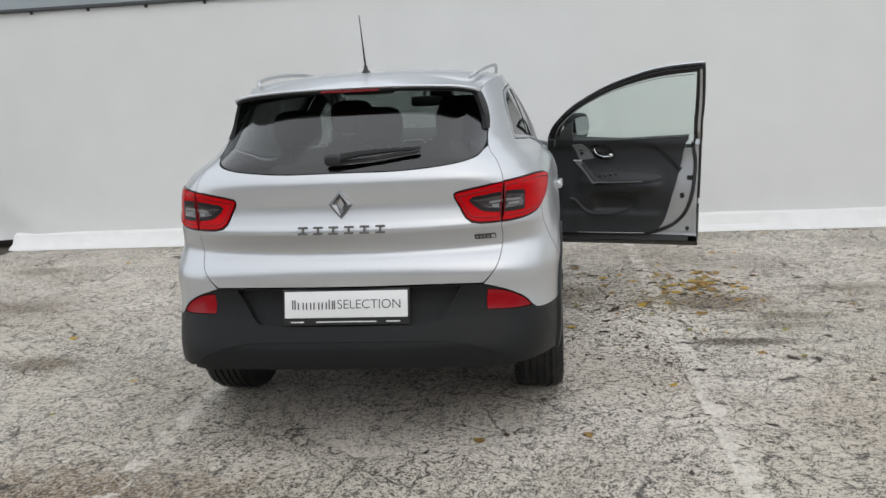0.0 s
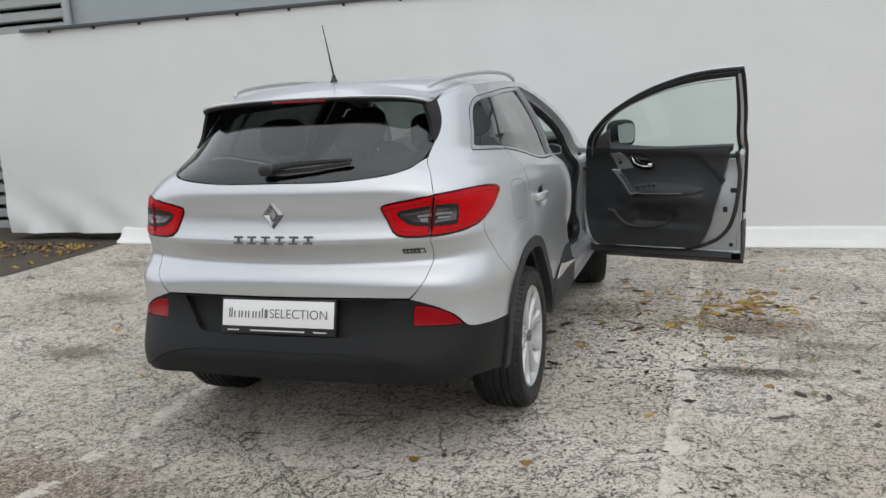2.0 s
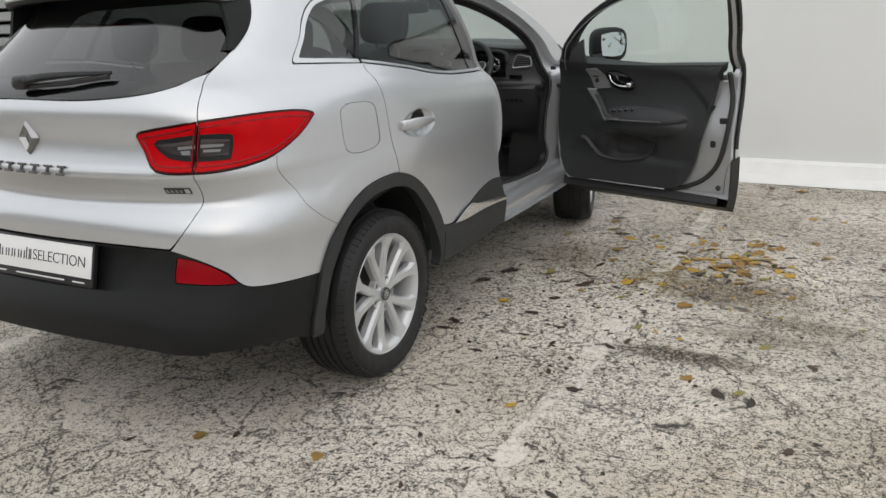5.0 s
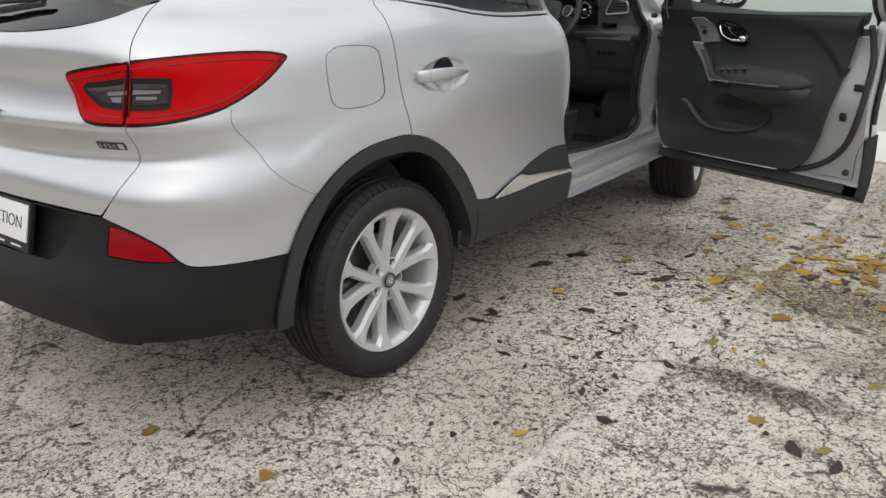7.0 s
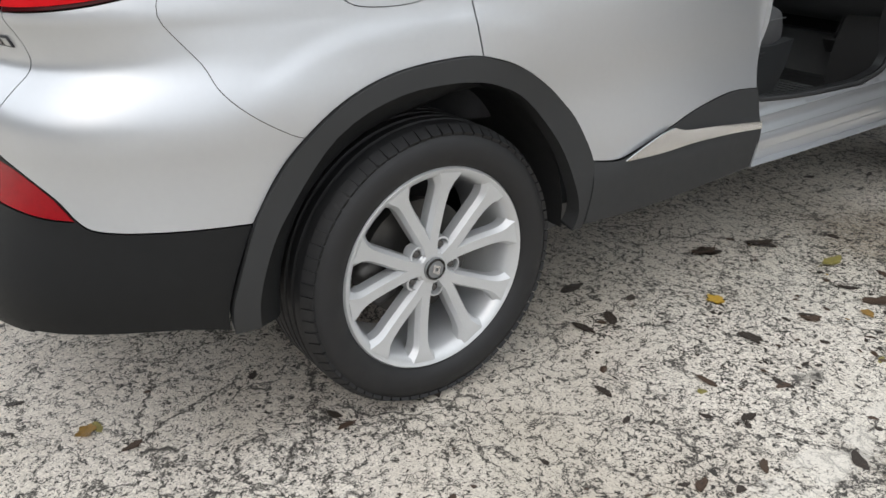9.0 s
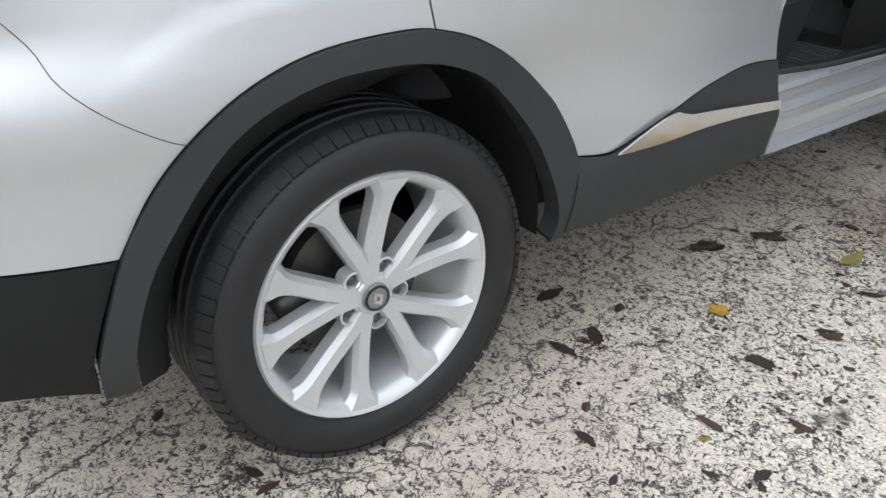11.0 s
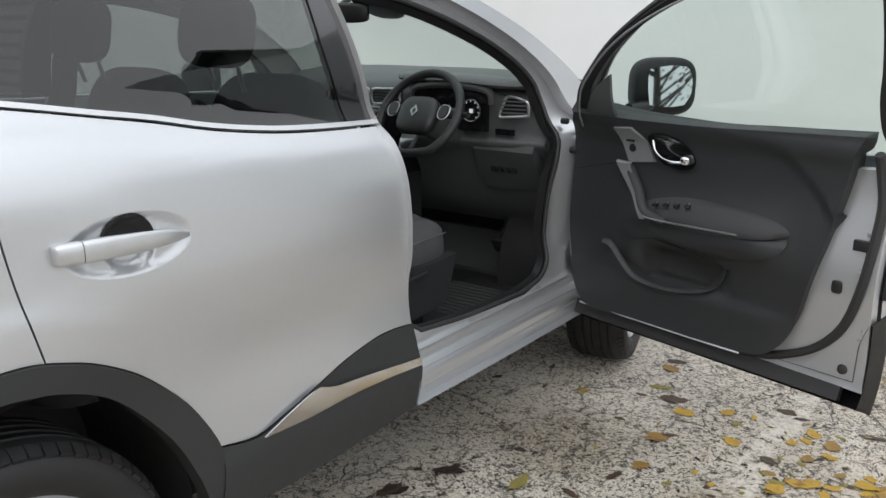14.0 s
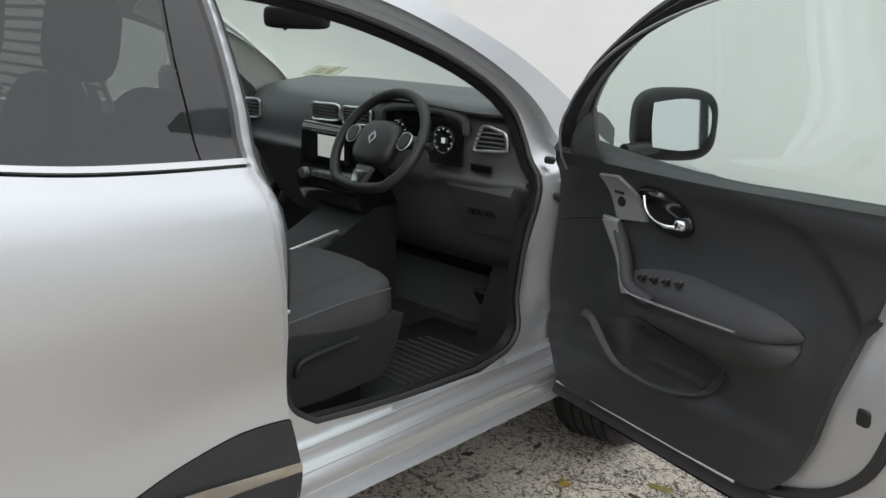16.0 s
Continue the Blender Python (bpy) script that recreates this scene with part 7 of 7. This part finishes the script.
# single leaves with a place of their own
for x, y, k, size in ((0.515, 0.165, 1, 0.062), (0.635, 0.235, 2, 0.06), (0.995, 0.225, 1, 0.055), (0.53, 0.57, 3, 0.05), (0.852, 0.664, 2, 0.055), (0.80, 0.66, 3, 0.045), (1.45, 0.84, 0, 0.055), (1.118, 1.246, 3, 0.045), (0.98, 1.853, 0, 0.055),
                      (0.75, 2.11, 3, 0.09), (1.17, 1.757, 3, 0.07), (1.205, 1.984, 2, 0.06), (0.812, 2.316, 3, 0.08), (2.13, 1.23, 3, 0.09), (0.525, 3.02, 3, 0.05), (0.872, 3.10, 0, 0.05), (1.797, 0.344, 3, 0.07), (0.515, 0.19, 4, 0.05), (0.30, 0.05, 3, 0.05), (1.35, 1.63, 3, 0.06), (1.62, 1.05, 3, 0.07), (2.42, 0.9, 2, 0.06),
                      (0.733, 2.106, 2, 0.133), (0.811, 2.301, 3, 0.109), (1.274, 2.241, 2, 0.134), (1.162, 2.238, 3, 0.068), (0.861, 1.424, 3, 0.081), (0.869, 1.523, 3, 0.083), (0.662, 1.559, 3, 0.1), (1.232, 1.487, 2, 0.065), (1.385, 1.445, 3, 0.047), (1.108, 1.249, 3, 0.052), (1.324, 1.367, 3, 0.036), (1.163, 1.757, 3, 0.072), (1.203, 1.975, 2, 0.063), (1.514, 1.324, 2, 0.049), (1.473, 1.166, 2, 0.057), (1.682, 1.588, 2, 0.063), (1.251, 2.583, 2, 0.074), (1.187, 2.411, 2, 0.071), (1.434, 2.253, 2, 0.066), (0.977, 1.849, 0, 0.063), (1.289, 2.134, 1, 0.052), (1.685, 1.774, 4, 0.061), (1.032, 2.374, 4, 0.129), (1.248, 2.372, 2, 0.063), (1.507, 2.127, 4, 0.063), (0.816, 1.661, 3, 0.05), (1.626, 1.504, 3, 0.062), (1.356, 1.624, 2, 0.044), (1.438, 1.932, 4, 0.036),
                      (1.103, 3.307, 4, 0.095), (1.268, 3.148, 0, 0.081), (1.191, 3.232, 2, 0.112), (1.395, 3.238, 0, 0.064), (1.263, 2.905, 1, 0.084), (1.277, 2.94, 2, 0.068), (1.47, 3.031, 0, 0.077), (0.866, 3.108, 4, 0.052), (1.072, 3.203, 2, 0.052), (1.057, 3.599, 2, 0.083), (1.057, 3.515, 1, 0.081), (1.564, 3.378, 2, 0.075), (1.619, 3.347, 2, 0.065), (0.53, 3.018, 3, 0.048), (0.657, 3.242, 3, 0.05), (0.727, 3.054, 3, 0.041), (1.114, 2.722, 4, 0.041), (0.922, 2.555, 3, 0.048), (1.089, 2.967, 2, 0.044), (1.446, 3.178, 4, 0.054)):
    drop_leaf(x, y, k, size)
# the drift beyond the open door, and strays
for _ in range(95):
    a, r = rng.uniform(0, 6.28), abs(rng.gauss(0, 1))
    drop_leaf(1.96 + 0.24 * r * math.cos(a), 2.9 + 0.36 * r * math.sin(a), rng.choice((0, 0, 1, 1, 1, 4, 2, 3)), rng.uniform(0.045, 0.09))
for _ in range(55):
    drop_leaf(rng.uniform(1.0, 4.6), rng.uniform(1.2, 4.85), rng.choice((0, 1, 2, 2, 3, 3, 3, 4)), rng.uniform(0.03, 0.075))
for _ in range(28):
    drop_leaf(rng.uniform(-4.6, -1.2), rng.uniform(0.2, 4.8), rng.choice((0, 2, 3, 3, 4, 4)), rng.uniform(0.03, 0.07))
for _ in range(26):
    drop_leaf(rng.uniform(0.95, 2.9), rng.uniform(-1.4, 1.4), rng.choice((2, 3, 3, 3, 4)), rng.uniform(0.025, 0.055))
for _ in range(30):
    drop_leaf(rng.uniform(0.6, 5.0), rng.uniform(4.75, 4.95), rng.choice((0, 1, 1, 2, 3)), rng.uniform(0.045, 0.085))

# drifts of leaves on the soil, and dark crumbs ground into the paint: past counting
def litter(count, place, lo, hi, lift, name, label, materials):
    verts, faces, which = [], [], []
    for _ in range(count):
        x, y = place()
        s, a, t = lo + (hi - lo) * rng.random() ** 2, rng.uniform(0, 6.28), rng.uniform(0.2, 0.8)
        n = rng.choice((5, 6, 7))
        k = len(verts)
        verts.append((x, y, lift + 0.25 * s * rng.random()))
        for i in range(n):
            b = 2 * math.pi * i / n
            r = s * rng.uniform(0.5, 1.1)
            u, v = r * math.cos(b), r * t * math.sin(b)
            verts.append((x + u * math.cos(a) - v * math.sin(a), y + u * math.sin(a) + v * math.cos(a), lift * rng.uniform(0.2, 1.2)))
        m = rng.randrange(len(materials))
        for i in range(n):
            faces.append((k, k + 1 + i, k + 1 + (i + 1) % n))
            which.append(m)
    me = bpy.data.meshes.new(name)
    me.from_pydata(verts, [], faces)
    for m in materials:
        me.materials.append(m)
    me.polygons.foreach_set("material_index", which)
    tagged(new(name, me), label, "leaf litter", kind="stuff")


litter(420, lambda: (rng.uniform(-8.0, -4.95), 4.85 - abs(rng.gauss(0, 0.45))), 0.025, 0.05, 0.035, "leaf_litter", "yellow and brown leaf litter on the soil", [LEAF_MATS[i] for i in (0, 1, 1, 2, 3)])


litter(260, lambda: (rng.gauss(1.85, 0.32), rng.gauss(2.65, 0.42)), 0.008, 0.026, 0.003, "leaf_scraps", "yellow and olive scraps of leaf on the tarmac", [LEAF_MATS[i] for i in (0, 1, 2, 4, 4)])


def crumb_place():
    g = rng.random()
    if g < 0.3:
        return rng.gauss(1.9, 0.5), rng.gauss(2.2, 0.7)
    if g < 0.55:
        return rng.gauss(1.25, 0.35), rng.gauss(1.7, 0.6)
    if g < 0.8:
        return rng.uniform(-0.9, 3.2), rng.uniform(-1.6, 3.5)
    return rng.uniform(-4.6, 4.6), rng.uniform(0, 4.8)


litter(900, crumb_place, 0.003, 0.02, 0.003, "leaf_crumbs", "dark crumbs of rotted leaf on the tarmac", [LEAF_MATS[3], LEAF_MATS[3], LEAF_MATS[2]])

# ---- what the car's glass and mirrors look out on ----
def gable_shed():
    """A tall dark shed with a pitched roof and ribbed gable, beyond the wall."""
    top = thing("gable_shed", "dark ribbed-metal shed with a pitched roof beyond the wall", "shed", at=(9.5, 13, 0))
    gable = [(-5, 0), (5, 0), (5, 6.4), (0, 10.0), (-5, 6.4)]
    part("shed_wall", slab(gable, 0, 12, "Y"), mat("dark_green_cladding", (0.07, 0.08, 0.08), 0.6, vary=0.2, scale=4), top)
    for k in range(38):
        z = 0.2 + 0.25 * k
        w = 5 if z < 6.4 else 5 * (10.0 - z) / 3.6
        if w > 0.2:
            part("cladding_rib", boxed((-w, -0.05, z), (w, -0.002, z + 0.07)), DARKM, top)
    for e in (-1, 1):
        m = Matrix.Translation((0, -0.4, 10.05)) @ Matrix.Rotation(e * math.atan2(3.6, 5), 4, "Y")
        lo, hi = ((0, 0, -0.02), (6.4, 12.8, 0.12)) if e > 0 else ((-6.4, 0, -0.02), (0, 12.8, 0.12))
        part("roof", moved(boxed(lo, hi), m), DARKM, top, "dark metal roof")


gable_shed()
PAINTS = [mat(k, c, 0.35, coat=0.8, vary=0.05) for k, c in (("grey_car_paint", (0.35, 0.36, 0.37)), ("white_car_paint", (0.7, 0.7, 0.7)), ("dark_car_paint", (0.05, 0.055, 0.06)))]


def parked_car(x, y, turn, paint, words):
    c = thing("parked_car", words, "car", "cars parked across the yard", at=(x, y, 0))
    c.rotation_euler = (0, 0, turn)
    hull = smoothed([(-2.15, 0.3), (2.1, 0.28)], [(2.1, 0.28), (2.15, 0.55), (2.0, 0.8), (1.0, 0.95)], [(1.0, 0.95), (0.4, 1.38), (-0.9, 1.45), (-1.7, 1.05)], [(-1.7, 1.05), (-2.15, 0.9), (-2.2, 0.5), (-2.15, 0.3)])
    rings = []
    for xx, k in ((-0.86, 0.93), (-0.82, 0.97), (-0.6, 1.0), (0.6, 1.0), (0.82, 0.97), (0.86, 0.93)):
        rings.append([(xx * (1 - 0.22 * max(0, (z - 0.9) / 0.55)), y_ * k, z) for y_, z in hull])
    part("body", loft(rings), paint, c, smooth=True)
    for e in (-1, 1):
        win = [(-1.35, 0.98), (0.7, 0.98), (0.3, 1.3), (-0.85, 1.36)]
        part("window", moved(slab(win, 0, 0.01, "X"), Matrix.Translation((e * 0.83, 0, 0)) @ Matrix.Rotation(-e * 0.34, 4, "Y") @ Matrix.Translation((e * 0.0, 0, 0)) @ Matrix.Translation((0, 0, 0))), GLOSS_BLACK, c)
        for yy in (-1.35, 1.35):
            part("wheel", moved(lathe([(-0.1, 0.2), (-0.1, 0.32), (0.1, 0.32), (0.1, 0.2)], 20), Matrix.Translation((e * 0.78, yy, 0.32))), TYRE, c)


parked_car(13.5, 2.2, radians(100), PAINTS[0], "grey hatchback parked across the yard")
parked_car(14.0, -1.0, radians(80), PAINTS[1], "white hatchback parked across the yard")
parked_car(13.2, -4.4, radians(95), PAINTS[2], "dark hatchback parked across the yard")
pole = thing("lamp_post", "thin grey lamp post across the yard", "lamp post", at=(11.0, 1.4, 0))
part("post", tube([(0, 0, 0), (0, 0, 6)], [0.07, 0.05], 10), DARKM, pole, smooth=True)
part("lamp_head", boxed((-0.5, -0.1, 5.95), (0.1, 0.1, 6.05)), DARKM, pole)
BARK = mat("dark_bark", (0.05, 0.042, 0.035), 0.9, vary=0.4)
LEAVES = mat("sparse_autumn_leaves", (0.09, 0.075, 0.03), 0.8, vary=0.4)


def bare_tree(x, y, h):
    t = thing("tree", "nearly bare autumn tree beyond the yard", "tree", "trees beyond the yard", at=(x, y, 0))
    part("trunk", tube([(0, 0, 0), (0.05, 0, h * 0.3), (0, 0.1, h * 0.65), (0.1, 0.05, h)], [0.16, 0.13, 0.07, 0.015], 8), BARK, t, smooth=True)
    crown = bmesh.new()
    tips = []
    for k in range(26):
        z, a = h * rng.uniform(0.28, 0.9), rng.uniform(0, 6.28)
        L = (h - z) * rng.uniform(0.35, 0.6)
        p0, p1 = Vector((0, 0.05, z)), Vector((L * math.cos(a), L * math.sin(a), z + L * 0.75))
        tips.append((p0, p1))
        limb = part("limb", tube([p0, p0.lerp(p1, 0.5) + Vector((0, 0, -0.05 * L)), p1], [0.045, 0.025, 0.006], 5), BARK, t)
    for p0, p1 in tips:
        for _ in range(26):
            c = p0.lerp(p1, rng.uniform(0.4, 1.1)) + Vector((rng.gauss(0, 0.22), rng.gauss(0, 0.22), rng.gauss(0, 0.22)))
            s, n = rng.uniform(0.04, 0.09), Vector((rng.gauss(0, 1), rng.gauss(0, 1), rng.gauss(0, 1))).normalized()
            u = n.orthogonal().normalized()
            v = n.cross(u)
            crown.faces.new([crown.verts.new(c + s * (i * u + j * v)) for i, j in ((-1, 0), (0, -0.6), (1, 0), (0, 0.6))])
    part("crown", crown, LEAVES, t)["kind"] = "stuff"


for x, y, h in ((22, 4.5, 6.5), (24, 0.5, 7.5), (21, -4, 6.0), (25, -9, 7.0), (23, 9, 7.0)):
    bare_tree(x, y, h)
hedge = bmesh.new()
for k in range(9000):
    c = Vector((27 + rng.uniform(-0.6, 0.6), rng.uniform(-30, 30), rng.uniform(0.0, 1.9) * rng.uniform(0.7, 1.0)))
    n = Vector((rng.gauss(0, 1), rng.gauss(0, 1), rng.gauss(0, 1))).normalized()
    u = n.orthogonal().normalized()
    v, s = n.cross(u), rng.uniform(0.05, 0.13)
    hedge.faces.new([hedge.verts.new(c + s * (i * u + j * v)) for i, j in ((-1, 0), (0, -0.6), (1, 0), (0, 0.6))])
tagged(part("hedge", hedge, LEAVES), "dark hedge along the far side of the yard", "hedge", kind="stuff")
